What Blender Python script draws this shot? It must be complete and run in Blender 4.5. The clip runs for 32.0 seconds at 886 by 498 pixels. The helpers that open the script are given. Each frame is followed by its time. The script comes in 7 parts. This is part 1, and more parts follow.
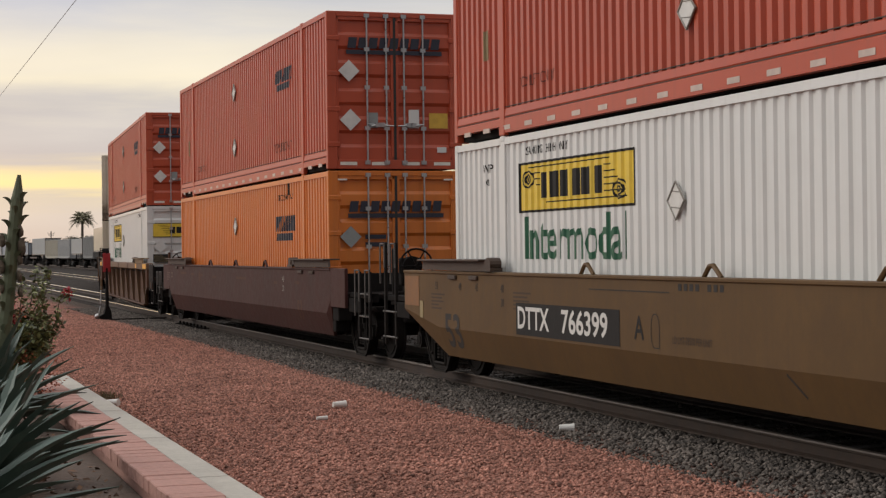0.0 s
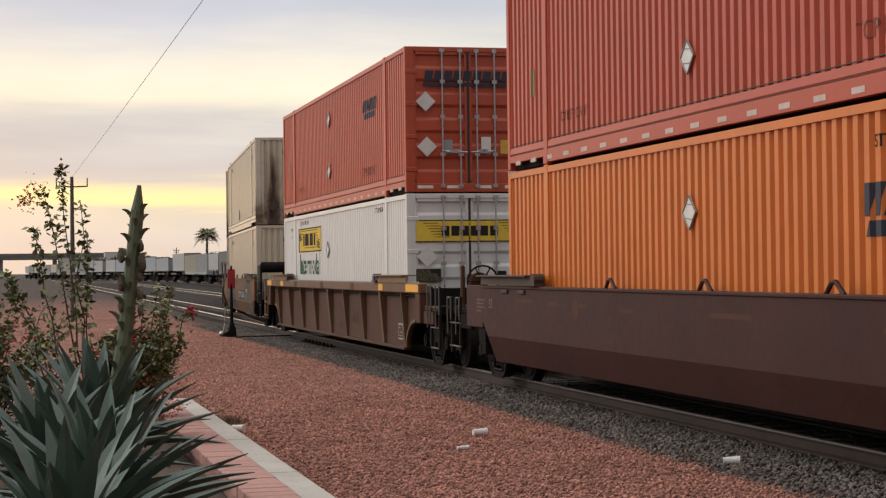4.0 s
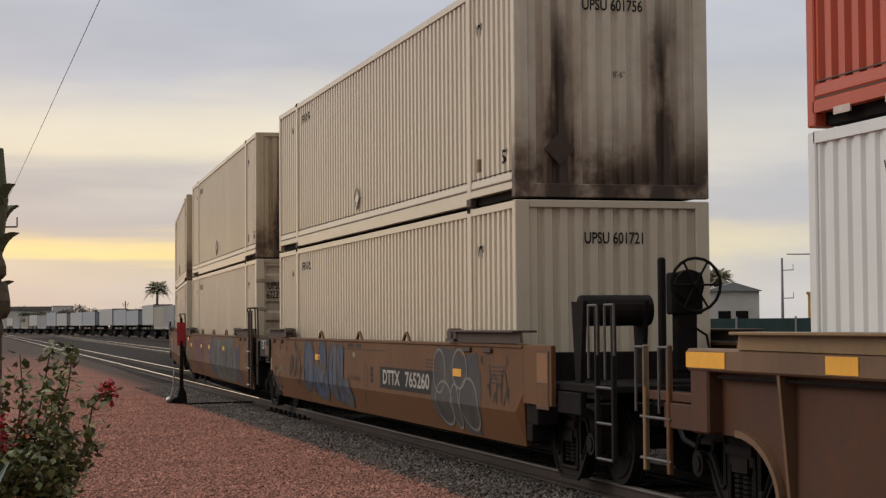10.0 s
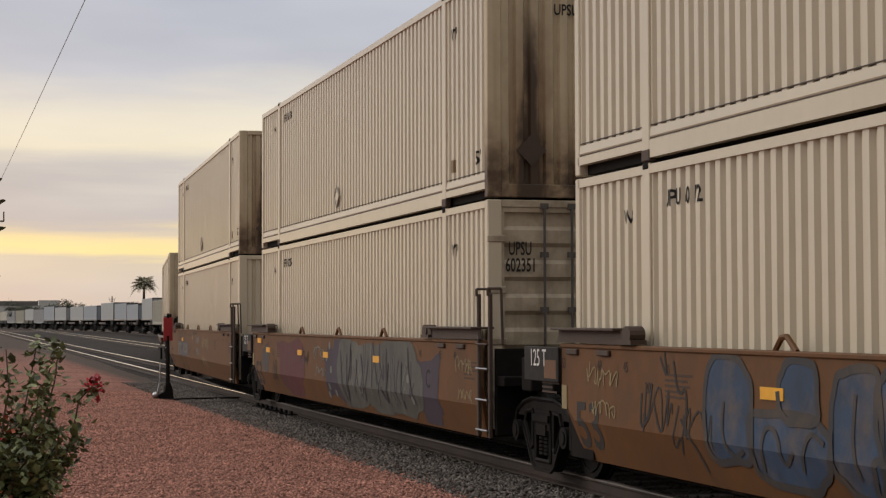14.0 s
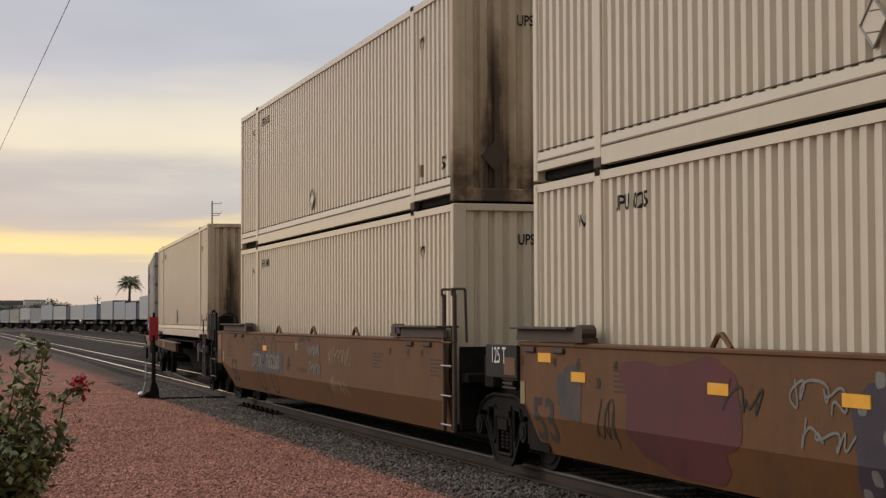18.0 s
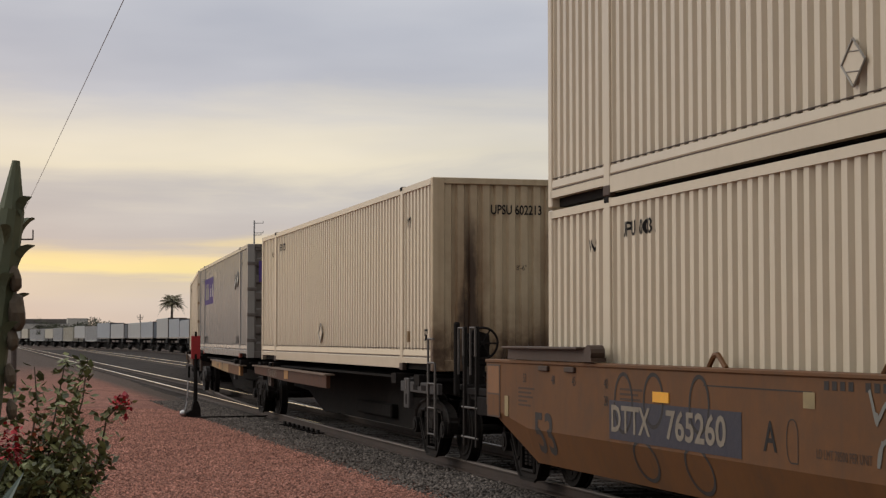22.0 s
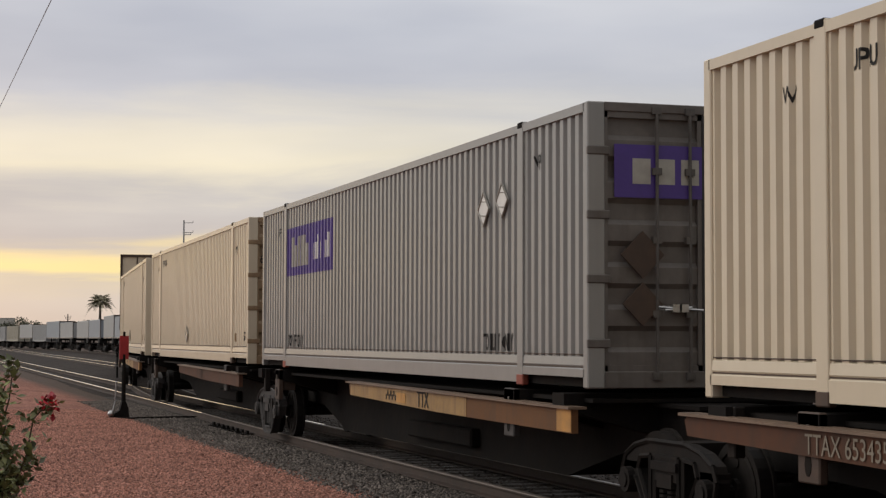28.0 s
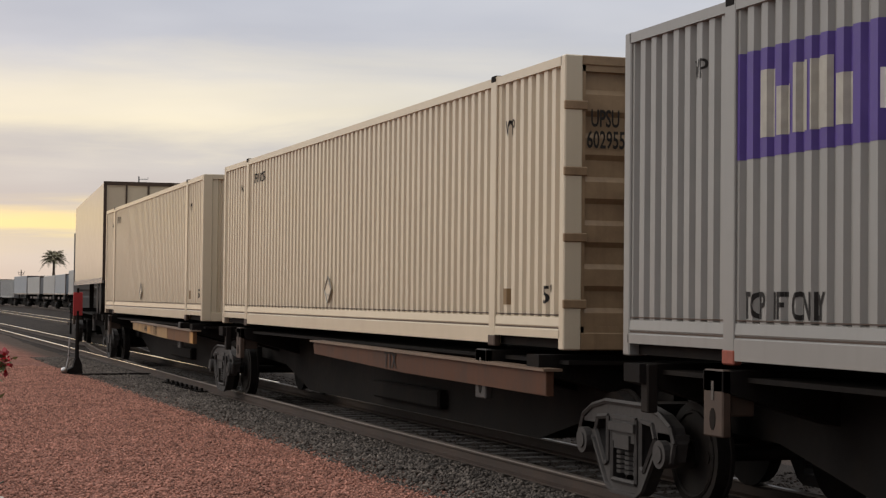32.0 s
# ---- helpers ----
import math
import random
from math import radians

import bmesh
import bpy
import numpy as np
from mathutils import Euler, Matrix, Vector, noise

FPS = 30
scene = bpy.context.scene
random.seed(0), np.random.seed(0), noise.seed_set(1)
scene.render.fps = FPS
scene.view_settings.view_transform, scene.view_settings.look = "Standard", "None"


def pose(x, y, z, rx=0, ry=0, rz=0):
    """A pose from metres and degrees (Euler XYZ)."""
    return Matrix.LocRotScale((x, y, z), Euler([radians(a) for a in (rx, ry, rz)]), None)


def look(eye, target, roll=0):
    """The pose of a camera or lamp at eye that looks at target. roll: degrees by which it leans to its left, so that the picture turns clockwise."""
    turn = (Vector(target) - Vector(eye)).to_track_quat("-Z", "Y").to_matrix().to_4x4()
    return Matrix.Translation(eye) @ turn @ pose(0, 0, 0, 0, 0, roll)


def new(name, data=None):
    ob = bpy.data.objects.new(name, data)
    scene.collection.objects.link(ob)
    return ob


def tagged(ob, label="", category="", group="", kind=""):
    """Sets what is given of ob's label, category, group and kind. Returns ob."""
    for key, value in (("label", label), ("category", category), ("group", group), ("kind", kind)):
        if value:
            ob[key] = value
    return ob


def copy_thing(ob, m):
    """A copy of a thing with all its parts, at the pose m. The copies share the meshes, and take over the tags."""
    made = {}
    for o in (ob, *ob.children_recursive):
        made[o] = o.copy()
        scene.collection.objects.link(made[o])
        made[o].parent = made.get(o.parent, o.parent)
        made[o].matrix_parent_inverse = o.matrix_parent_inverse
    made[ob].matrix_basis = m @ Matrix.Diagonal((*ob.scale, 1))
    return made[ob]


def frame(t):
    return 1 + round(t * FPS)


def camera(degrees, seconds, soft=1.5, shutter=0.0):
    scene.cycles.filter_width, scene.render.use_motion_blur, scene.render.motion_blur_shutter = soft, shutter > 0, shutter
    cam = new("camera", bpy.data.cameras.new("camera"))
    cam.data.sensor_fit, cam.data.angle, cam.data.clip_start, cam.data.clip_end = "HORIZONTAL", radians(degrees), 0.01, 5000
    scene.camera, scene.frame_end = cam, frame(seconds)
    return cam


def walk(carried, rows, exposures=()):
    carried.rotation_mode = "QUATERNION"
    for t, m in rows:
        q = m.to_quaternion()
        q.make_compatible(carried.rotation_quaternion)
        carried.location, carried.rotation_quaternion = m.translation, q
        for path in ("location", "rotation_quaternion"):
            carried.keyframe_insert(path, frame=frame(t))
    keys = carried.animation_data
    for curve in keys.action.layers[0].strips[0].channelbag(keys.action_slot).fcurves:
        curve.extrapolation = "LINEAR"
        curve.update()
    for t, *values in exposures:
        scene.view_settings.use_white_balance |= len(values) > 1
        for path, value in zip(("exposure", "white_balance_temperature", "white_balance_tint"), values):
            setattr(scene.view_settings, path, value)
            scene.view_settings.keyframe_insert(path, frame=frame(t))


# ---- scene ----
cam = camera(28.66, 32.0, soft=1.3)

# seconds, x, y, z, yaw, pitch, roll
PATH = [
    (0.0, -1.25, -10.00, 1.84, -18.10, 0.04, 0.70),
    (0.5, -1.25, -10.00, 1.84, -17.82, 0.08, 0.70),
    (1.0, -1.25, -10.00, 1.84, -17.50, 0.20, 0.70),
    (1.5, -1.25, -10.00, 1.84, -17.02, 0.30, 0.70),
    (2.0, -1.25, -10.00, 1.84, -16.42, 0.38, 0.70),
    (2.5, -1.25, -10.00, 1.84, -15.72, 0.42, 0.70),
    (3.0, -1.25, -10.00, 1.84, -14.92, 0.47, 0.70),
    (3.5, -1.24, -9.85, 1.84, -14.05, 0.58, 0.70),
    (4.0, -1.07, -8.45, 1.84, -14.10, 0.62, 0.74),
    (4.5, -0.63, -4.95, 1.82, -15.60, 0.52, 0.79),
    (5.0, -0.17, -1.35, 1.80, -17.20, 0.36, 0.84),
    (5.5, 0.00, 0.00, 1.80, -17.75, 0.24, 0.89),
    (6.0, 0.00, 0.00, 1.80, -16.37, 0.52, 0.78),
    (6.5, 0.00, 0.00, 1.80, -15.48, 1.58, 0.59),
    (7.0, 0.00, 0.00, 1.80, -15.42, 2.01, 0.49),
    (7.5, 0.00, 0.00, 1.80, -15.65, 2.05, 0.55),
    (8.0, 0.00, 0.00, 1.80, -15.70, 2.09, 0.63),
    (8.5, 0.00, 0.00, 1.80, -15.65, 2.10, 0.67),
    (9.0, 0.00, 0.00, 1.80, -15.76, 2.25, 0.67),
    (9.5, 0.00, 0.00, 1.80, -15.82, 2.32, 0.57),
    (10.0, 0.00, 0.00, 1.80, -15.69, 2.46, 0.41),
    (10.5, 0.00, 0.00, 1.80, -15.64, 2.58, 0.40),
    (11.0, 0.00, 0.00, 1.80, -15.77, 2.63, 0.47),
    (11.5, 0.00, 0.00, 1.80, -15.99, 2.64, 0.48),
    (12.0, 0.00, 0.00, 1.80, -16.03, 2.52, 0.41),
    (12.5, 0.00, 0.00, 1.80, -15.96, 2.36, 0.31),
    (13.0, 0.00, 0.00, 1.80, -16.01, 2.29, 0.25),
    (13.5, 0.00, 0.00, 1.80, -16.07, 2.27, 0.24),
    (14.0, 0.00, 0.00, 1.80, -16.12, 2.34, 0.16),
    (14.5, 0.00, 0.00, 1.80, -16.25, 2.45, 0.10),
    (15.0, 0.00, 0.00, 1.80, -16.42, 2.46, 0.07),
    (15.5, 0.00, 0.00, 1.80, -16.47, 2.37, 0.06),
    (17.5, 0.00, 0.00, 1.80, -16.43, 2.22, 0.12),
    (18.0, 0.00, 0.00, 1.80, -16.58, 2.31, 0.20),
    (18.5, 0.00, 0.00, 1.80, -16.77, 2.47, 0.22),
    (19.0, 0.00, 0.00, 1.80, -16.95, 2.58, 0.18),
    (19.5, 0.00, 0.00, 1.80, -17.16, 2.92, 0.14),
    (20.0, 0.00, 0.00, 1.80, -17.37, 3.29, 0.14),
    (20.5, 0.00, 0.00, 1.80, -17.43, 3.31, 0.15),
    (21.0, 0.00, 0.00, 1.80, -16.84, 3.31, 0.16),
    (21.5, 0.00, 0.00, 1.80, -15.78, 3.20, 0.11),
    (22.0, 0.00, 0.00, 1.80, -15.22, 2.97, -0.01),
    (22.5, 0.00, 0.00, 1.80, -15.47, 3.00, -0.07),
    (23.0, 0.00, 0.00, 1.80, -15.84, 2.96, -0.08),
    (23.5, 0.00, 0.00, 1.80, -16.10, 2.90, -0.11),
    (24.0, 0.00, 0.00, 1.80, -16.40, 2.85, -0.16),
    (24.5, 0.00, 0.00, 1.80, -16.71, 2.70, -0.16),
    (25.0, 0.00, 0.00, 1.80, -16.86, 2.73, -0.12),
    (25.5, 0.00, 0.00, 1.80, -16.97, 2.84, -0.11),
    (27.5, 0.00, 0.00, 1.80, -17.42, 2.99, -0.13),
    (28.0, 0.00, 0.00, 1.80, -17.52, 3.00, -0.16),
    (28.5, 0.00, 0.00, 1.80, -17.74, 2.68, -0.20),
    (29.0, 0.00, 0.00, 1.80, -17.89, 2.58, -0.24),
    (29.5, 0.00, 0.00, 1.80, -18.00, 2.44, -0.33),
    (30.0, 0.00, 0.00, 1.80, -18.35, 2.18, -0.49),
    (30.5, 0.00, 0.00, 1.80, -18.70, 1.83, -0.63),
    (31.0, 0.00, 0.00, 1.80, -18.84, 1.50, -0.67),
    (31.5, 0.00, 0.00, 1.80, -18.91, 1.40, -0.63),
    (32.0, 0.00, 0.00, 1.80, -19.00, 1.66, -0.62),
]
walk(cam, [(t, pose(x, y, z, 90 + p, r, w)) for t, x, y, z, w, p, r in PATH],
     exposures=[(0.0, 0.0), (2.0, 0.12), (3.5, 0.14), (6.0, 0.24), (7.5, 0.12), (9.0, 0.03), (10.0, -0.12), (11.0, 0.0), (13.0, -0.12), (15.0, -0.05), (22.5, -0.18), (25.0, 0.0), (28.5, -0.08), (31.0, 0.03), (32.0, -0.02)])

# ---- sky and sun ----
world = bpy.data.worlds.new("sky")
scene.world = world
world.use_nodes = True
wn, wl = world.node_tree.nodes, world.node_tree.links
wn.clear()


def wnode(kind, **kw):
    n = wn.new(kind)
    for k, v in kw.items():
        n.inputs[k].default_value = v
    return n


w_out = wn.new("ShaderNodeOutputWorld")
w_bg = wnode("ShaderNodeBackground", Strength=1.0)
w_sky = wn.new("ShaderNodeTexSky")
w_sky.sky_type, w_sky.sun_disc = "NISHITA", False
w_sky.sun_elevation, w_sky.sun_rotation = radians(4), radians(-8)
w_bgs = wnode("ShaderNodeBackground", Strength=0.006)
w_add = wn.new("ShaderNodeAddShader")
w_tc = wn.new("ShaderNodeTexCoord")
w_sep = wn.new("ShaderNodeSeparateXYZ")
wl.new(w_tc.outputs["Generated"], w_sep.inputs[0])
# clouds: long flat banks, bent by a soft noise
w_map = wn.new("ShaderNodeMapping")
w_map.inputs["Scale"].default_value = (3.2, 3.2, 26.0)
wl.new(w_tc.outputs["Generated"], w_map.inputs[0])
w_noise = wnode("ShaderNodeTexNoise", Scale=1.0, Detail=8.0, Roughness=0.6, Distortion=0.3)
wl.new(w_map.outputs[0], w_noise.inputs["Vector"])
w_map2 = wn.new("ShaderNodeMapping")
w_map2.inputs["Scale"].default_value = (1.6, 1.6, 7.0)
w_map2.inputs["Location"].default_value = (3.1, 0.4, 1.7)
wl.new(w_tc.outputs["Generated"], w_map2.inputs[0])
w_noise2 = wnode("ShaderNodeTexNoise", Scale=2.0, Detail=4.0, Roughness=0.5)
wl.new(w_map2.outputs[0], w_noise2.inputs["Vector"])


def wmath(op, a, b=None, c=None):
    n = wn.new("ShaderNodeMath")
    n.operation = op
    for i, v in enumerate((a, b, c)):
        if v is None:
            continue
        if hasattr(v, "is_linked"):
            wl.new(v, n.inputs[i])
        else:
            n.inputs[i].default_value = v
    return n.outputs[0]


# height in the sky, shifted a little by the cloud noise
w_el = wmath("ADD", w_sep.outputs["Z"], wmath("MULTIPLY", wmath("SUBTRACT", w_noise.outputs["Fac"], 0.5), 0.062))
w_el = wmath("ADD", w_el, wmath("MULTIPLY", wmath("SUBTRACT", w_noise2.outputs["Fac"], 0.5), 0.03))


def wramp(stops):
    n = wn.new("ShaderNodeValToRGB")
    e = n.color_ramp.elements
    while len(e) < len(stops):
        e.new(0.5)
    for k, (p, c) in zip(e, stops):
        k.position, k.color = p, (*c, 1)
    return n


# towards the sunset: pale at the horizon, a yellow gap, cream above, then grey
w_west = wramp([(0.0, (0.56, 0.52, 0.48)), (0.022, (0.58, 0.55, 0.52)), (0.036, (0.62, 0.57, 0.48)), (0.044, (0.95, 0.80, 0.38)),
                (0.053, (0.92, 0.75, 0.42)), (0.064, (0.53, 0.51, 0.52)), (0.080, (0.58, 0.565, 0.565)), (0.10, (0.86, 0.79, 0.63)),
                (0.120, (0.80, 0.75, 0.65)), (0.15, (0.54, 0.56, 0.63)), (0.22, (0.60, 0.63, 0.70)), (0.45, (0.94, 0.95, 0.97)), (1.0, (1.5, 1.5, 1.5))])
wl.new(w_el, w_west.inputs[0])
w_east = wramp([(0.0, (0.62, 0.63, 0.66)), (0.04, (0.66, 0.66, 0.67)), (0.08, (0.56, 0.57, 0.61)), (0.12, (0.68, 0.68, 0.69)),
                (0.18, (0.55, 0.57, 0.64)), (0.26, (0.64, 0.67, 0.72)), (0.5, (0.95, 0.95, 0.96)), (1.0, (1.5, 1.5, 1.5))])
wl.new(w_el, w_east.inputs[0])
w_mix = wn.new("ShaderNodeMix")
w_mix.data_type = "RGBA"
# how far the direction lies from the sunset
w_dir = wn.new("ShaderNodeVectorMath")
w_dir.operation = "DOT_PRODUCT"
w_dir.inputs[1].default_value = (math.sin(radians(2)), math.cos(radians(2)), 0)
wl.new(w_tc.outputs["Generated"], w_dir.inputs[0])
w_rng = wn.new("ShaderNodeMapRange")
w_rng.inputs["From Min"].default_value, w_rng.inputs["From Max"].default_value = 0.86, 0.985
wl.new(w_dir.outputs["Value"], w_rng.inputs["Value"])
wl.new(w_rng.outputs[0], w_mix.inputs["Factor"])
wl.new(w_east.outputs[0], w_mix.inputs[6])
wl.new(w_west.outputs[0], w_mix.inputs[7])
w_gain = wn.new("ShaderNodeMix")
w_gain.data_type, w_gain.blend_type = "RGBA", "MULTIPLY"
w_gain.inputs["Factor"].default_value = 1.0
w_cl = wramp([(0.30, (0.80, 0.82, 0.87)), (0.70, (1.13, 1.11, 1.08))])
wl.new(w_noise2.outputs["Fac"], w_cl.inputs[0])
wl.new(w_mix.outputs[2], w_gain.inputs[6])
wl.new(w_cl.outputs[0], w_gain.inputs[7])
# the sky is brightest over the sunset and dims towards the opposite side
w_dim = wn.new("ShaderNodeVectorMath")
w_dim.operation = "DOT_PRODUCT"
w_dim.inputs[1].default_value = (-0.42, 0.90, 0.10)
wl.new(w_tc.outputs["Generated"], w_dim.inputs[0])
w_dr = wn.new("ShaderNodeMapRange")
w_dr.interpolation_type = "SMOOTHSTEP"
w_dr.inputs["From Min"].default_value, w_dr.inputs["From Max"].default_value = -0.85, 0.45
w_dr.inputs["To Min"].default_value, w_dr.inputs["To Max"].default_value = 0.48, 1.0
wl.new(w_dim.outputs["Value"], w_dr.inputs["Value"])
w_fin = wn.new("ShaderNodeMix")
w_fin.data_type, w_fin.blend_type = "RGBA", "MULTIPLY"
w_fin.inputs["Factor"].default_value = 1.0
wl.new(w_gain.outputs[2], w_fin.inputs[6])
wl.new(w_dr.outputs[0], w_fin.inputs[7])
wl.new(w_fin.outputs[2], w_bg.inputs["Color"])
wl.new(w_sky.outputs[0], w_bgs.inputs["Color"])
wl.new(w_bg.outputs[0], w_add.inputs[0])
wl.new(w_bgs.outputs[0], w_add.inputs[1])
wl.new(w_add.outputs[0], w_out.inputs[0])

sun = new("sun", bpy.data.lights.new("sun", "SUN"))
sun.data.energy, sun.data.angle, sun.data.color = 1.05, radians(35), (1.0, 0.93, 0.82)
sun.matrix_world = look((-30, 14, 16), (0, 0, 0))
scene.view_settings.exposure = 0.0


# ---- materials ----
def material(name, base, rough=0.6, metal=0.0, vary=0.12, grain=9.0, bump=0.15, streak=0.0, dirt=None, dirt_amount=0.0, spec=0.5, island=False):
    """Painted, rusty or stony surface: two scales of variation, rain streaks, dirt in patches, fine relief."""
    m = bpy.data.materials.new(name)
    m.use_nodes = True
    nt = m.node_tree
    n, l = nt.nodes, nt.links
    b = n["Principled BSDF"]
    b.inputs["Roughness"].default_value, b.inputs["Metallic"].default_value = rough, metal
    b.inputs["Specular IOR Level"].default_value = spec
    tc = n.new("ShaderNodeTexCoord")
    big = n.new("ShaderNodeTexNoise")
    big.inputs["Scale"].default_value, big.inputs["Detail"].default_value = 0.9, 4
    l.new(tc.outputs["Object"], big.inputs["Vector"])
    fine = n.new("ShaderNodeTexNoise")
    fine.inputs["Scale"].default_value, fine.inputs["Detail"].default_value = grain, 5
    l.new(tc.outputs["Object"], fine.inputs["Vector"])
    add = n.new("ShaderNodeMath")
    add.operation = "ADD"
    l.new(big.outputs["Fac"], add.inputs[0])
    l.new(fine.outputs["Fac"], add.inputs[1])
    ramp = n.new("ShaderNodeValToRGB")
    e = ramp.color_ramp.elements
    e[0].position, e[1].position = 0.36, 0.64
    e[0].color = (*[max(0, c * (1 - vary)) for c in base], 1)
    e[1].color = (*[c * (1 + vary) for c in base], 1)
    half = n.new("ShaderNodeMath")
    half.operation, half.inputs[1].default_value = "MULTIPLY", 0.5
    l.new(add.outputs[0], half.inputs[0])
    l.new(half.outputs[0], ramp.inputs[0])
    col = ramp.outputs[0]

    def mixin(fac, colour, src):
        mx = n.new("ShaderNodeMix")
        mx.data_type = "RGBA"
        l.new(fac, mx.inputs["Factor"])
        l.new(src, mx.inputs[6])
        mx.inputs[7].default_value = (*colour, 1)
        return mx.outputs[2]

    if streak:
        mp = n.new("ShaderNodeMapping")
        mp.inputs["Scale"].default_value = (7, 7, 0.35)
        l.new(tc.outputs["Object"], mp.inputs[0])
        st = n.new("ShaderNodeTexNoise")
        st.inputs["Scale"].default_value, st.inputs["Detail"].default_value = 1.0, 4
        l.new(mp.outputs[0], st.inputs["Vector"])
        sr = n.new("ShaderNodeMapRange")
        sr.inputs["From Min"].default_value, sr.inputs["From Max"].default_value, sr.inputs["To Max"].default_value = 0.52, 0.75, streak
        l.new(st.outputs["Fac"], sr.inputs["Value"])
        col = mixin(sr.outputs[0], dirt or [c * 0.45 for c in base], col)
    if dirt_amount:
        dn = n.new("ShaderNodeTexNoise")
        dn.inputs["Scale"].default_value, dn.inputs["Detail"].default_value, dn.inputs["Roughness"].default_value = 2.2, 8, 0.65
        l.new(tc.outputs["Object"], dn.inputs["Vector"])
        dr = n.new("ShaderNodeMapRange")
        dr.inputs["From Min"].default_value, dr.inputs["From Max"].default_value, dr.inputs["To Max"].default_value = 0.48, 0.68, dirt_amount
        l.new(dn.outputs["Fac"], dr.inputs["Value"])
        col = mixin(dr.outputs[0], dirt or [c * 0.45 for c in base], col)
    if island:
        geo = n.new("ShaderNodeNewGeometry")
        ir = n.new("ShaderNodeValToRGB")
        ie = ir.color_ramp.elements
        ie[0].color, ie[1].color = (0.42, 0.42, 0.42, 1), (1.75, 1.68, 1.62, 1)
        l.new(geo.outputs["Random Per Island"], ir.inputs[0])
        mu = n.new("ShaderNodeMix")
        mu.data_type, mu.blend_type = "RGBA", "MULTIPLY"
        mu.inputs["Factor"].default_value = 1
        l.new(col, mu.inputs[6])
        l.new(ir.outputs[0], mu.inputs[7])
        col = mu.outputs[2]
    l.new(col, b.inputs["Base Color"])
    rr = n.new("ShaderNodeMapRange")
    rr.inputs["To Min"].default_value, rr.inputs["To Max"].default_value = max(0, rough - min(0.12, bump + 0.01)), min(1, rough + min(0.12, bump + 0.01))
    l.new(fine.outputs["Fac"], rr.inputs["Value"])
    l.new(rr.outputs[0], b.inputs["Roughness"])
    if bump:
        bp = n.new("ShaderNodeBump")
        bp.inputs["Strength"].default_value, bp.inputs["Distance"].default_value = bump, 0.02
        l.new(fine.outputs["Fac"], bp.inputs["Height"])
        l.new(bp.outputs[0], b.inputs["Normal"])
    return m


M_BEIGE = material("beige_paint", (0.565, 0.483, 0.360), 0.25, vary=0.03, grain=3.0, bump=0.012, streak=0.06, dirt=(0.34, 0.26, 0.17), dirt_amount=0.05)
M_WHITE = material("white_paint", (0.66, 0.65, 0.62), 0.30, vary=0.03, grain=3.0, bump=0.012, streak=0.18, dirt=(0.36, 0.33, 0.29))
M_GREY = material("grey_paint", (0.245, 0.238, 0.222), 0.25, bump=0.012, grain=3.0, vary=0.04, streak=0.15, dirt=(0.17, 0.15, 0.13))
M_RED = material("red_orange_paint", (0.43, 0.070, 0.028), 0.36, vary=0.06, grain=3.0, bump=0.015, streak=0.25, dirt=(0.25, 0.07, 0.04))
M_ORANGE = material("orange_paint", (0.60, 0.165, 0.024), 0.34, vary=0.06, grain=3.0, bump=0.015, streak=0.25, dirt=(0.30, 0.10, 0.03))
M_TAN = material("tan_car_paint", (0.104, 0.057, 0.021), 0.6, vary=0.12, bump=0.05, streak=0.35, dirt=(0.075, 0.042, 0.02), dirt_amount=0.4, spec=0.25)
M_TAN2 = material("pale_tan_car_paint", (0.124, 0.0545, 0.0190), 0.6, vary=0.12, bump=0.05, streak=0.35, dirt=(0.07, 0.042, 0.024), dirt_amount=0.45, spec=0.25)
M_RIB = material("brown_car_paint", (0.076, 0.0305, 0.0145), 0.62, vary=0.14, bump=0.05, streak=0.45, dirt=(0.045, 0.028, 0.02), dirt_amount=0.55, spec=0.25)
M_MAROON = material("maroon_car_paint", (0.046, 0.0140, 0.0105), 0.6, vary=0.2, streak=0.4, dirt=(0.036, 0.022, 0.018), dirt_amount=0.35, spec=0.25)
M_DARK = material("grimy_steel", (0.0118, 0.0102, 0.0095), 0.8, 0.0, vary=0.3, spec=0.08, dirt=(0.020, 0.015, 0.011), dirt_amount=0.5)
M_TRUCK = material("greasy_cast_iron", (0.012, 0.010, 0.0088), 0.7, 0.0, vary=0.3, spec=0.12, dirt=(0.028, 0.020, 0.015), dirt_amount=0.4)
# paler than M_TRUCK: light on the spine cars' truck frames is in the colour
M_FRAME = material("lit_dusty_cast_iron", (0.036, 0.031, 0.0285), 0.75, 0.0, vary=0.35, grain=14, bump=0.25, dirt=(0.018, 0.014, 0.012), dirt_amount=0.55)
M_STEEL = material("worn_steel", (0.42, 0.41, 0.40), 0.3, 0.9, vary=0.15)
M_GRAB = material("worn_galvanised_iron", (0.085, 0.075, 0.066), 0.5, 0.2, vary=0.3)
M_RAILDULL = material("dull_rail_head", (0.13, 0.105, 0.088), 0.5, 0.3, vary=0.25, bump=0.05)
M_RAILHEAD = material("polished_rail_head", (0.80, 0.79, 0.77), 0.2, 1.0, vary=0.06, bump=0.02)
M_RAIL = material("rusty_rail", (0.045, 0.028, 0.020), 0.75, 0.2, vary=0.3, dirt=(0.04, 0.03, 0.025), dirt_amount=0.4)
M_TIE = material("weathered_tie", (0.045, 0.036, 0.030), 0.9, vary=0.35, grain=14, bump=0.6)
M_BALLAST = material("ballast_stone", (0.112, 0.098, 0.088), 0.9, vary=0.3, grain=18, bump=0.6, spec=0.15, island=True)
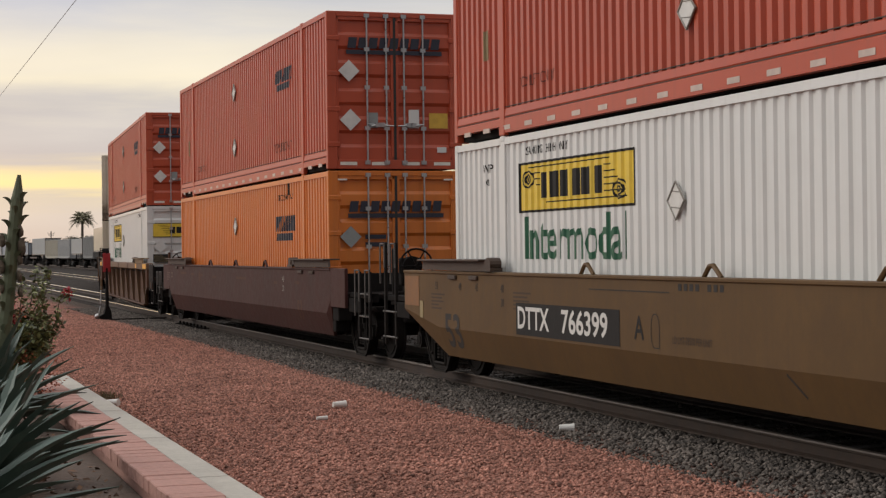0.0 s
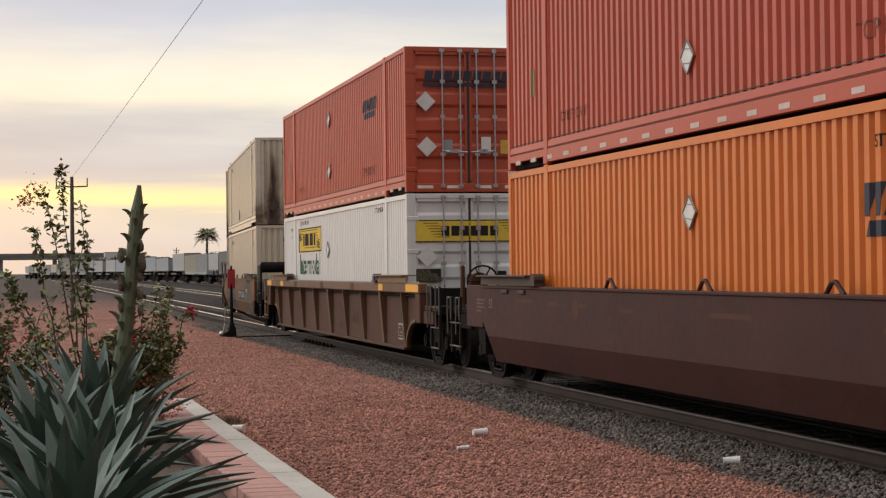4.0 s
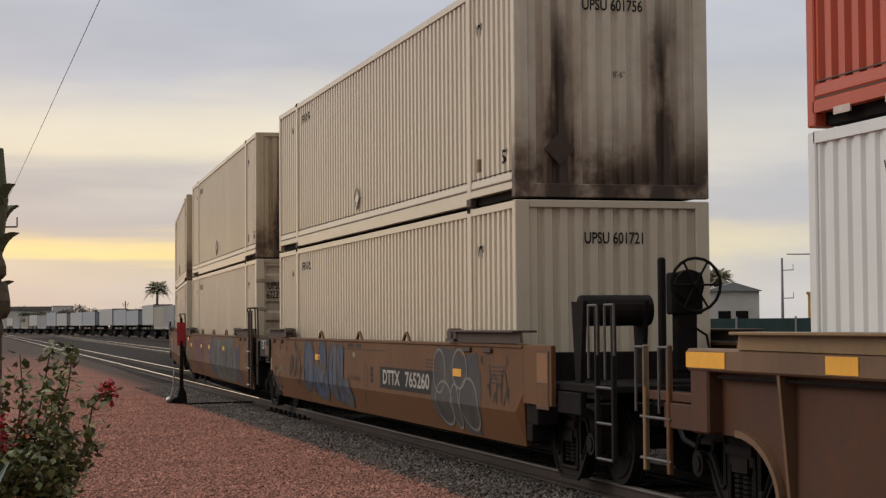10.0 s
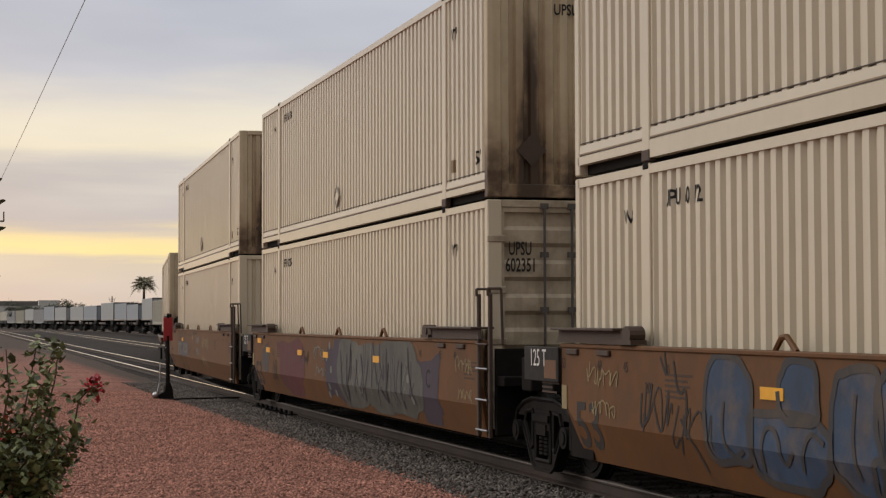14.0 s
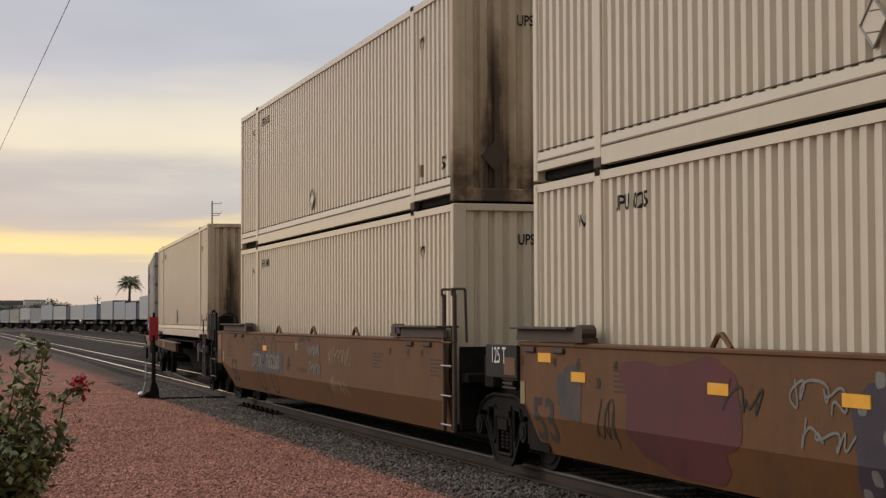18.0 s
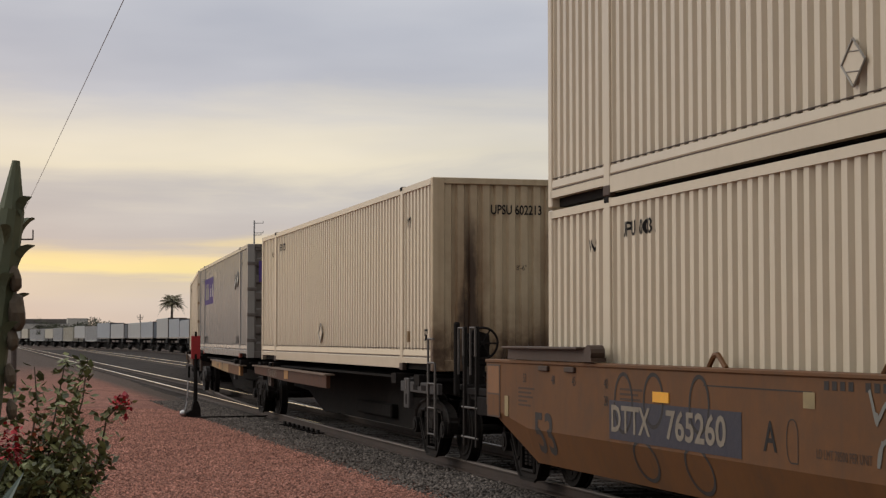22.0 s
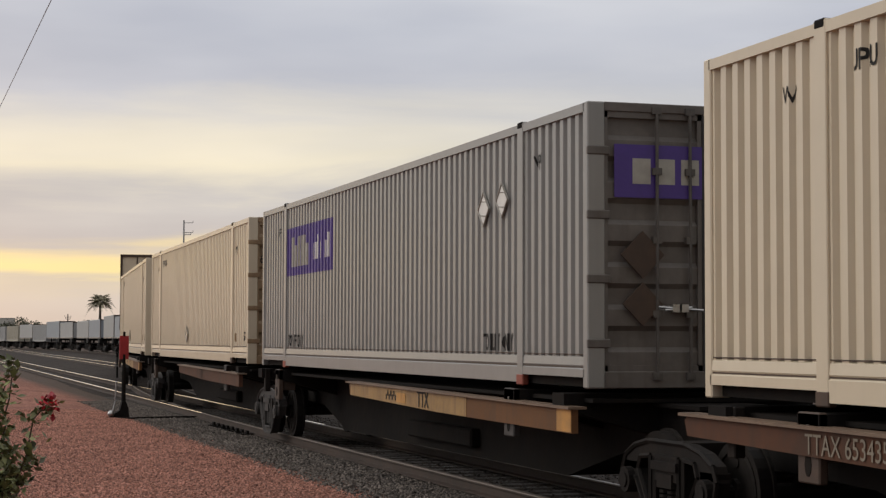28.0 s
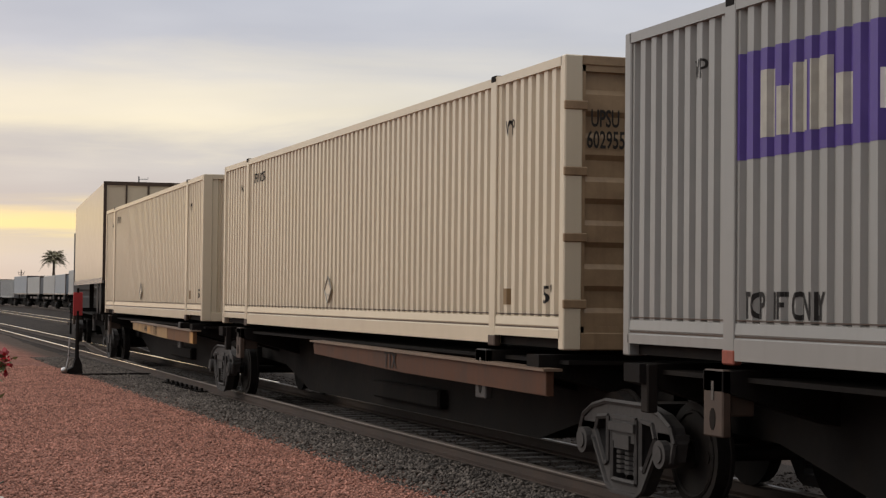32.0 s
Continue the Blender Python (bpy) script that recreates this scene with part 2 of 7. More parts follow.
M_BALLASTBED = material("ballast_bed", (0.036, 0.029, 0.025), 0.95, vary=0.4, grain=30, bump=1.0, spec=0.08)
# darker copy of M_BALLAST: the shade under the train is in its colour
M_BALLASTSHADE = material("shaded_ballast_stone", (0.04, 0.033, 0.029), 0.9, vary=0.3, grain=18, bump=0.6, spec=0.15, island=True)
M_GRAVEL = material("red_gravel_stone", (0.30, 0.150, 0.115), 0.9, vary=0.25, grain=18, bump=0.5, spec=0.2, island=True)
M_YELLOW = material("yellow_panel_paint", (0.72, 0.50, 0.05), 0.45, vary=0.08, streak=0.15)
M_OCHRE = material("sun_bleached_ochre_paint", (0.30, 0.18, 0.065), 0.55, vary=0.2, streak=0.5, dirt=(0.12, 0.065, 0.03), dirt_amount=0.45)
M_BEAM = material("rusty_beam_flange", (0.14, 0.092, 0.06), 0.5, vary=0.2, dirt=(0.08, 0.05, 0.035), dirt_amount=0.4)
M_TANWORN = material("worn_ochre_paint", (0.19, 0.115, 0.045), 0.55, vary=0.15, dirt=(0.10, 0.06, 0.03), dirt_amount=0.4)
# lighter than M_RIB: light caught by posts and chord is painted in
M_CHORD = material("lit_worn_brown_chord_paint", (0.135, 0.07, 0.032), 0.6, vary=0.16, streak=0.3, dirt=(0.07, 0.04, 0.022), dirt_amount=0.4)
M_SCRAWL2 = material("dull_lettering", (0.19, 0.16, 0.12), 0.7, vary=0.2)
M_GREEN = material("green_lettering", (0.013, 0.095, 0.045), 0.5, vary=0.1)
M_BLACK = material("black_lettering", (0.020, 0.018, 0.0165), 0.65, vary=0.2, spec=0.2)
M_LETTER = material("faded_white_lettering", (0.33, 0.31, 0.27), 0.6, vary=0.15)
M_NAVY = material("navy_lettering", (0.02, 0.022, 0.035), 0.5, vary=0.1)
M_PURPLE = material("purple_panel_paint", (0.06, 0.03, 0.19), 0.45, vary=0.08)
M_AMBER = material("amber_reflector", (0.75, 0.36, 0.03), 0.4, vary=0.1)
M_AMBERWORN = material("worn_amber_paint", (0.40, 0.20, 0.05), 0.6, vary=0.2, streak=0.4, dirt=(0.12, 0.06, 0.03), dirt_amount=0.4)
M_REFLECT = material("white_reflector", (0.72, 0.68, 0.60), 0.4, vary=0.1)
M_REFLECT2 = material("faded_reflector", (0.50, 0.40, 0.34), 0.45, vary=0.15)
M_PLACARD = material("placard_holder", (0.62, 0.60, 0.56), 0.45, vary=0.1)
M_FAINT = material("faded_dark_red_stencil", (0.20, 0.045, 0.025), 0.6, vary=0.3, grain=20)
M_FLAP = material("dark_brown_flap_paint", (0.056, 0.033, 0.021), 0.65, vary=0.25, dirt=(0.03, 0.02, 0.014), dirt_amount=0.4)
M_FAR1 = material("dull_white_trailer", (0.31, 0.305, 0.30), 0.5, vary=0.08, streak=0.2)
M_FAR2 = material("dull_blue_grey_trailer", (0.25, 0.265, 0.29), 0.5, vary=0.08, streak=0.2)
M_FAR3 = material("dull_beige_trailer", (0.36, 0.325, 0.26), 0.5, vary=0.08, streak=0.2)
M_FAR4 = material("dark_grey_trailer", (0.19, 0.185, 0.18), 0.6, vary=0.1)


# ---- mesh kit ----
def mesh_of(bm, name, smooth=False):
    me = bpy.data.meshes.new(name)
    bm.normal_update()
    bm.to_mesh(me)
    bm.free()
    if smooth:
        me.shade_smooth()
    return me


def part(name, bm, mat, parent=None, label="", smooth=False):
    me = bm if isinstance(bm, bpy.types.Mesh) else mesh_of(bm, name, smooth)
    if mat is not None and not me.materials:
        me.materials.append(mat)
    ob = new(name, me)
    ob.parent = parent
    if label:
        ob["label"] = label
    return ob


def thing(name, label, category, group="", kind=""):
    return tagged(new(name), label, category, group, kind)


def box(bm, x0, x1, y0, y1, z0, z1, m=None, bevel=0.0):
    vs = [bm.verts.new((x, y, z)) for z in (z0, z1) for y in (y0, y1) for x in (x0, x1)]
    fs = [bm.faces.new([vs[i] for i in q]) for q in ((0, 2, 3, 1), (4, 5, 7, 6), (0, 1, 5, 4), (2, 6, 7, 3), (0, 4, 6, 2), (1, 3, 7, 5))]
    if bevel:
        es = {e for f in fs for e in f.edges}
        r = bmesh.ops.bevel(bm, geom=list(es), offset=bevel, segments=1, affect="EDGES", profile=0.5)
        vs = list({v for f in r["faces"] for v in f.verts})
    if m is not None:
        bmesh.ops.transform(bm, matrix=m, verts=list({v for v in vs if v.is_valid}))
    return bm


def boxes(*rows, bevel=0.0):
    bm = bmesh.new()
    for r in rows:
        box(bm, *r, bevel=bevel)
    return bm


def rod(bm, a, b, r, n=8, r2=None):
    """A round bar from a to b."""
    a, b = Vector(a), Vector(b)
    d = b - a
    q = d.to_track_quat("Z", "Y").to_matrix()
    rings = []
    for p, rr in ((a, r), (b, r if r2 is None else r2)):
        rings.append([bm.verts.new(p + q @ Vector((rr * math.cos(2 * math.pi * i / n), rr * math.sin(2 * math.pi * i / n), 0))) for i in range(n)])
    for i in range(n):
        j = (i + 1) % n
        bm.faces.new((rings[0][i], rings[0][j], rings[1][j], rings[1][i]))
    bm.faces.new(rings[0][::-1])
    bm.faces.new(rings[1])
    return bm


def pipe(bm, pts, r, n=6):
    for a, b in zip(pts, pts[1:]):
        rod(bm, a, b, r, n)
    return bm


def disc(bm, c, r, w, n=24, axis="X", hub=0.0):
    """A wheel-like disc of width w about an axis through c."""
    c = Vector(c)
    d = {"X": Vector((w / 2, 0, 0)), "Y": Vector((0, w / 2, 0)), "Z": Vector((0, 0, w / 2))}[axis]
    return rod(bm, c - d, c + d, r, n)


def ring(bm, c, r, tube, n=20, axis="Y"):
    c = Vector(c)
    pts = []
    for i in range(n + 1):
        a = 2 * math.pi * i / n
        u, v = r * math.cos(a), r * math.sin(a)
        pts.append(c + (Vector((u, 0, v)) if axis == "Y" else Vector((0, u, v))))
    return pipe(bm, pts, tube, 5)


def slab(bm, outline, axis, a, b):
    """A flat outline of (u, v) made thick from a to b along an axis: X takes (y, z), Y takes (x, z), Z takes (x, y)."""
    f = {"X": lambda u, v, w: (w, u, v), "Y": lambda u, v, w: (u, w, v), "Z": lambda u, v, w: (u, v, w)}[axis]
    lo = [bm.verts.new(f(u, v, a)) for u, v in outline]
    hi = [bm.verts.new(f(u, v, b)) for u, v in outline]
    n = len(outline)
    faces = [bm.faces.new(lo), bm.faces.new(hi[::-1])]
    for i in range(n):
        faces.append(bm.faces.new((lo[i], hi[i], hi[(i + 1) % n], lo[(i + 1) % n])))
    bmesh.ops.recalc_face_normals(bm, faces=faces)
    return bm


TEXTS = {}


def text_mesh(body, size, align="CENTER", bold=0.0, squeeze=1.0):
    """The flat letters of body as vertices and faces in their own plane."""
    key = (body, size, align, bold, squeeze)
    if key not in TEXTS:
        cu = bpy.data.curves.new("letters", "FONT")
        cu.body, cu.size, cu.align_x, cu.align_y, cu.offset = body, size, align, "CENTER", bold
        cu.resolution_u = 3
        ob = new("letters", cu)
        me = bpy.data.meshes.new_from_object(ob.evaluated_get(bpy.context.evaluated_depsgraph_get()))
        TEXTS[key] = ([(v.co.x * squeeze, v.co.y) for v in me.vertices], [list(p.vertices) for p in me.polygons])
        bpy.data.objects.remove(ob)
        bpy.data.curves.remove(cu)
        bpy.data.meshes.remove(me)
    return TEXTS[key]


# ---- corrugated steel ----
PITCH, DEEP, SHALLOW = 0.215, 0.046, 0.028
FOLD = {"deep": DEEP}


def fold(y):
    """How far the corrugated side lies behind its outer face at y."""
    p = ((y + 8.0) / PITCH) % 1.0
    return FOLD["deep"] * (0 if p < 0.44 else (p - 0.44) / 0.13 if p < 0.57 else 1 if p < 0.87 else (1 - p) / 0.13)


def folds(y0, y1):
    ys = {y0, y1}
    k0 = int((y0 + 8.0) / PITCH) - 1
    for k in range(k0, int((y1 + 8.0) / PITCH) + 2):
        for p in (0, 0.44, 0.57, 0.87):
            y = -8.0 + (k + p) * PITCH
            if y0 < y < y1:
                ys.add(y)
    return sorted(ys)


def corrugated(bm, y0, y1, z0, z1, x, out=-1, lift=0.0):
    """A pressed side wall; out: -1 for the side that faces -x."""
    rows = [(y, x - out * fold(y) + out * lift) for y in folds(y0, y1)]
    lo = [bm.verts.new((xx, y, z0)) for y, xx in rows]
    hi = [bm.verts.new((xx, y, z1)) for y, xx in rows]
    for i in range(len(rows) - 1):
        q = (lo[i], hi[i], hi[i + 1], lo[i + 1])
        bm.faces.new(q if out < 0 else q[::-1])
    return bm


def side_letters(body, size, y, z, x=-1.273, flat=False, lift=0.005, **kw):
    """Letters painted on the near side, following the corrugation unless flat."""
    vs, fs = text_mesh(body, size, **kw)
    bm = bmesh.new()
    bv = [bm.verts.new((0, y - u, z + v)) for u, v in vs]
    for f in fs:
        try:
            bm.faces.new([bv[i] for i in f])
        except ValueError:
            pass
    return lay_on_side(bm, x, flat, lift)


def lay_on_side(bm, x=-1.273, flat=False, lift=0.005):
    if not flat:
        ys = [v.co.y for v in bm.verts]
        for fy in folds(min(ys), max(ys))[1:-1]:
            bmesh.ops.bisect_plane(bm, geom=bm.verts[:] + bm.edges[:] + bm.faces[:], plane_co=(0, fy, 0), plane_no=(0, 1, 0), dist=1e-5)
    for v in bm.verts:
        v.co.x = x - lift + (0 if flat else fold(v.co.y))
    for f in bm.faces:
        f.normal_update()
        if f.normal.x > 0:
            f.normal_flip()
    return bm


def side_shape(outlines, y, z, x=-1.273, flat=False, lift=0.004):
    """Flat outlines of (right, up) painted on the near side about y, z."""
    bm = bmesh.new()
    for o in outlines:
        bm.faces.new([bm.verts.new((0, y - u, z + v)) for u, v in o])
    return lay_on_side(bm, x, flat, lift)


def end_letters(body, size, x, y, z, lift=0.004, **kw):
    """Letters on a face that looks towards -y."""
    vs, fs = text_mesh(body, size, **kw)
    bm = bmesh.new()
    bv = [bm.verts.new((x + u, y - lift, z + v)) for u, v in vs]
    for f in fs:
        try:
            fc = bm.faces.new([bv[i] for i in f])
            fc.normal_update()
            if fc.normal.y > 0:
                fc.normal_flip()
        except ValueError:
            pass
    return bm


def end_shape(outlines, x, y, z, thick=0.004):
    bm = bmesh.new()
    for o in outlines:
        slab(bm, [(x + u, z + v) for u, v in o], "Y", y - thick, y)
    return bm


def rect(u0, u1, v0, v1):
    return [(u0, v0), (u1, v0), (u1, v1), (u0, v1)]


def diamond(r):
    return [(0, -r), (r, 0), (0, r), (-r, 0)]


# ---- track plan ----
# s runs along the train's track, away from the camera; the track turns off to the right at a set of points and swings back far off
STEP = 0.5
S_TAB = np.arange(-90, 760, STEP)
bend = np.where((S_TAB >= 34) & (S_TAB < 89), 1 / 342, np.where((S_TAB >= 110) & (S_TAB < 317), -1 / 900, 0.0))
HEAD = np.cumsum(bend) * STEP
X_TAB = 7.905 + np.cumsum(np.sin(HEAD)) * STEP
Y_TAB = -90 + np.cumsum(np.cos(HEAD)) * STEP


def along(s):
    return float(np.interp(s, S_TAB, X_TAB)), float(np.interp(s, S_TAB, Y_TAB)), float(np.interp(s, S_TAB, HEAD))


def straight(s):
    """The through track, which runs on to the left of the turned-off one."""
    return 7.905 + 0.0065 * max(0, s - 25), s, 0.0065 if s > 25 else 0.0


def rail_mesh(track, s0, s1, off, step=2.0, head=False):
    """A rail with foot, web and head along a track, off metres to its right."""
    if head:
        prof = [(-0.038, -0.016), (-0.034, 0.0), (0.034, 0.0), (0.038, -0.016)]
    else:
        prof = [(-0.07, -0.17), (-0.07, -0.15), (-0.012, -0.13), (-0.012, -0.045), (-0.036, -0.035), (-0.036, -0.012),
                (0.036, -0.012), (0.036, -0.035), (0.012, -0.045), (0.012, -0.13), (0.07, -0.15), (0.07, -0.17)]
    bm = bmesh.new()
    rings, s = [], s0
    while s <= s1 + 1e-6:
        x, y, h = track(s)
        rings.append([bm.verts.new((x + (off + u) * math.cos(h), y - (off + u) * math.sin(h), v)) for u, v in prof])
        s += step
    n = len(prof)
    for a, b in zip(rings, rings[1:]):
        for i in range(n):
            bm.faces.new((a[i], a[(i + 1) % n], b[(i + 1) % n], b[i]))
    bm.faces.new(rings[0])
    bm.faces.new(rings[-1][::-1])
    bmesh.ops.recalc_face_normals(bm, faces=bm.faces[:])
    return bm


def track_thing(name, label, track, s0, s1, tie0, tie1, head_mat=None):
    tr = thing(name, label, "railway track", kind="structure")
    for off in (-0.753, 0.753):
        r = part("rail", rail_mesh(track, s0, s1, off), M_RAIL, tr, "rusty steel rail")
        part("rail_head", rail_mesh(track, s0, s1, off, head=True), head_mat or M_RAILHEAD, r, "worn running surface")
    tie = boxes((-1.3, 1.3, -0.115, 0.115, -0.36, -0.172), bevel=0.015)
    me = mesh_of(tie, "tie")
    s = tie0
    while s < tie1:
        x, y, h = track(s)
        t = part("tie", me, M_TIE, tr)
        t.matrix_basis = pose(x, y, random.uniform(-0.012, 0.004), 0, 0, -math.degrees(h) + random.uniform(-1.2, 1.2))
        s += 0.56
    return tr


# ---- ground ----
def ground_material():
    m = bpy.data.materials.new("red_gravel_ground")
    m.use_nodes = True
    n, l = m.node_tree.nodes, m.node_tree.links
    b = n["Principled BSDF"]
    b.inputs["Roughness"].default_value, b.inputs["Specular IOR Level"].default_value = 0.95, 0.1
    geo = n.new("ShaderNodeNewGeometry")
    vor = n.new("ShaderNodeTexVoronoi")
    vor.inputs["Scale"].default_value = 22
    l.new(geo.outputs["Position"], vor.inputs["Vector"])
    ramp = n.new("ShaderNodeValToRGB")
    e = ramp.color_ramp.elements
    e[0].color, e[1].color = (0.14, 0.06, 0.044, 1), (0.35, 0.172, 0.132, 1)
    sep = n.new("ShaderNodeSeparateColor")
    l.new(vor.outputs["Color"], sep.inputs[0])
    l.new(sep.outputs[0], ramp.inputs[0])
    big = n.new("ShaderNodeTexNoise")
    big.inputs["Scale"].default_value, big.inputs["Detail"].default_value = 0.5, 6
    l.new(geo.outputs["Position"], big.inputs["Vector"])
    mr = n.new("ShaderNodeMapRange")
    mr.inputs["From Min"].default_value, mr.inputs["From Max"].default_value = 0.3, 0.7
    mr.inputs["To Min"].default_value, mr.inputs["To Max"].default_value = 0.75, 1.2
    l.new(big.outputs["Fac"], mr.inputs["Value"])
    mu = n.new("ShaderNodeMix")
    mu.data_type, mu.blend_type = "RGBA", "MULTIPLY"
    mu.inputs["Factor"].default_value = 1
    l.new(ramp.outputs[0], mu.inputs[6])
    l.new(mr.outputs[0], mu.inputs[7])
    # bare earth far from the garden
    sp = n.new("ShaderNodeSeparateXYZ")
    l.new(geo.outputs["Position"], sp.inputs[0])
    far = n.new("ShaderNodeMapRange")
    far.inputs["From Min"].default_value, far.inputs["From Max"].default_value = 70, 130
    l.new(sp.outputs["Y"], far.inputs["Value"])
    mx = n.new("ShaderNodeMix")
    mx.data_type = "RGBA"
    side = n.new("ShaderNodeMapRange")
    side.inputs["From Min"].default_value, side.inputs["From Max"].default_value = 5.6, 6.4
    l.new(sp.outputs["X"], side.inputs["Value"])
    mxm = n.new("ShaderNodeMath")
    mxm.operation = "MAXIMUM"
    l.new(far.outputs[0], mxm.inputs[0])
    l.new(side.outputs[0], mxm.inputs[1])
    l.new(mxm.outputs[0], mx.inputs["Factor"])
    l.new(mu.outputs[2], mx.inputs[6])
    mx.inputs[7].default_value = (0.085, 0.064, 0.053, 1)
    l.new(mx.outputs[2], b.inputs["Base Color"])
    bp = n.new("ShaderNodeBump")
    bp.inputs["Strength"].default_value, bp.inputs["Distance"].default_value = 0.9, 0.03
    l.new(vor.outputs["Distance"], bp.inputs["Height"])
    l.new(bp.outputs[0], b.inputs["Normal"])
    return m


M_GROUND = ground_material()
GZ = -0.09


def height(x, y):
    """Ground level: flat gravel that falls a little to the trackside ballast."""
    base = GZ - 0.11 * min(1, max(0, (x - 4.6) / 1.2)) if y < 2000 else GZ
    return base


bm = bmesh.new()
xs = [-3000, -800, -200, -60, -25, -10, -4, 0, 1.5, 3, 4, 4.6, 5.0, 5.4, 5.8, 6.4, 8, 12, 20, 40, 80, 200, 800, 3000]
ys = [-2500, -600, -150, -50, -20, 0, 10, 20, 35, 60, 100, 200, 400, 900, 3500]
grid = [[bm.verts.new((x, y, height(x, y) if abs(x) < 100 else GZ - 0.11 * (x > 5))) for x in xs] for y in ys]
for a, b in zip(grid, grid[1:]):
    for i in range(len(xs) - 1):
        bm.faces.new((a[i], a[i + 1], b[i + 1], b[i]))
ground = tagged(part("ground", bm, M_GROUND), "flat ground of crushed red gravel and bare earth", "ground", kind="structure")


def strip(name, label, mat, left, right, s0, s1, z, step=4.0):
    """A sheet of ballast between two edges, its margin uneven."""
    bm = bmesh.new()
    rings, s = [], s0
    while s <= s1:
        xl = left(s) + 0.16 * noise.noise((s * 0.6, 1, 0)) + 0.08 * noise.noise((s * 2.3, 5, 0))
        xr = right(s)
        row = []
        for k in range(7):
            f = k / 6
            row.append(bm.verts.new((xl + (xr - xl) * f, s, z if 0 < k < 6 else z - 0.15)))
        rings.append(row)
        s += step
    for a, b in zip(rings, rings[1:]):
        for i in range(6):
            bm.faces.new((a[i], a[i + 1], b[i + 1], b[i]))
    return tagged(part(name, bm, mat), label, "ballast", kind="structure")


def left_edge(s):
    return 5.60 + 0.012 * max(0, s - 30)


def right_edge(s):
    return max(along(s)[0] + 2.2, 12.0)


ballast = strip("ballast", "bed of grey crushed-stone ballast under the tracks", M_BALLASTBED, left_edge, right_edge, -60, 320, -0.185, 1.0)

track_thing("railway_track_1", "railway track on ballast that turns off through a switch", along, -60, 420, 3, 66, M_RAILDULL)
def yard(s):
    """A third track, between the straight one and the far part of the train."""
    return 14.9 + 0.018 * (s - 120), s, 0.018


track_thing("railway_track_3", "yard track beside the straight one", yard, 118, 420, 118.3, 121)
track_thing("railway_track_2", "straight railway track running on past the switch", straight, 36, 640, 36.3, 60)


def stones(name, label, mat, n, place, size, seed):
    """Many small angular stones as one mesh."""
    rs = np.random.RandomState(seed)
    octa = np.array([(1, 0, 0), (-1, 0, 0), (0, 1, 0), (0, -1, 0), (0, 0, 1), (0, 0, -1)], float)
    tri = np.array([(0, 2, 4), (2, 1, 4), (1, 3, 4), (3, 0, 4), (2, 0, 5), (1, 2, 5), (3, 1, 5), (0, 3, 5)])
    pos = place(rs, n)
    n = len(pos)
    sz = rs.uniform(size[0], size[1], n) * np.where(rs.rand(n) < 0.05, 1.5, 1.0)
    v = octa[None] * (0.6 + 0.6 * rs.rand(n, 6, 1)) * sz[:, None, None] * np.stack([rs.uniform(0.8, 1.3, n), rs.uniform(0.8, 1.3, n), rs.uniform(0.5, 0.9, n)], 1)[:, None]
    a = rs.uniform(0, 6.283, n)
    c, s = np.cos(a)[:, None], np.sin(a)[:, None]
    vx, vy = v[..., 0] * c - v[..., 1] * s, v[..., 0] * s + v[..., 1] * c
    tilt = rs.uniform(-0.6, 0.6, n)[:, None]
    vz = v[..., 2] + vx * tilt
    co = np.stack([vx, vy, vz], -1) + pos[:, None]
    idx = (tri[None] + 6 * np.arange(n)[:, None, None]).reshape(-1)
    me = bpy.data.meshes.new(name)
    me.vertices.add(6 * n)
    me.vertices.foreach_set("co", co.reshape(-1))
    me.loops.add(len(idx))
    me.loops.foreach_set("vertex_index", idx)
    me.polygons.add(8 * n)
    me.polygons.foreach_set("loop_start", np.arange(0, len(idx), 3))
    me.update(calc_edges=True)
    return tagged(part(name, me, mat), label, "gravel", kind="stuff")


def place_red(rs, n):
    y = -9.5 + 57 * rs.rand(n) ** 1.15
    x = rs.uniform(1.24, 6.2, n) + 0.012 * np.maximum(0, y - 30)
    z = GZ - 0.11 * np.clip((x - 4.6) / 1.2, 0, 1) + rs.uniform(-0.004, 0.012, n)
    keep = x < 5.70 + 0.2 * np.sin(y * 1.3) * rs.rand(n) + 0.26 * rs.randn(n)
    return np.stack([x, y, z], 1)[keep]


def place_grey(rs, n):
    y = -8 + 64 * rs.rand(n) ** 1.2
    x = 5.2 + 1.9 * rs.rand(n) + 0.012 * np.maximum(0, y - 30)
    keep = (np.abs(x - 7.15) > 0.1) & (x > 5.55 + 0.24 * rs.randn(n))
    return np.stack([x, y, -0.18 + rs.uniform(-0.004, 0.012, n)], 1)[keep]


def place_between(rs, n):
    y = 1 + 53 * rs.rand(n) ** 1.3
    x = rs.uniform(7.25, 10.5, n)
    keep = np.abs(x - 8.66) > 0.1
    return np.stack([x, y, -0.18 + rs.uniform(-0.012, 0.004, n)], 1)[keep]


stones("red_gravel", "loose crushed red gravel", M_GRAVEL, 200000, place_red, (0.011, 0.024), 3)
stones("ballast_stones", "loose grey ballast stones beside the rail", M_BALLAST, 54000, place_grey, (0.015, 0.034), 4)
stones("ballast_stones", "ballast stones between the rails, coloured dark for the train's shade", M_BALLASTSHADE, 16000, place_between, (0.018, 0.036), 5)


# ---- containers ----
LEN, WID, TALL = 16.15, 2.59, 2.896
HX, HY = WID / 2, LEN / 2
CORRUGATED_SIDE = {}


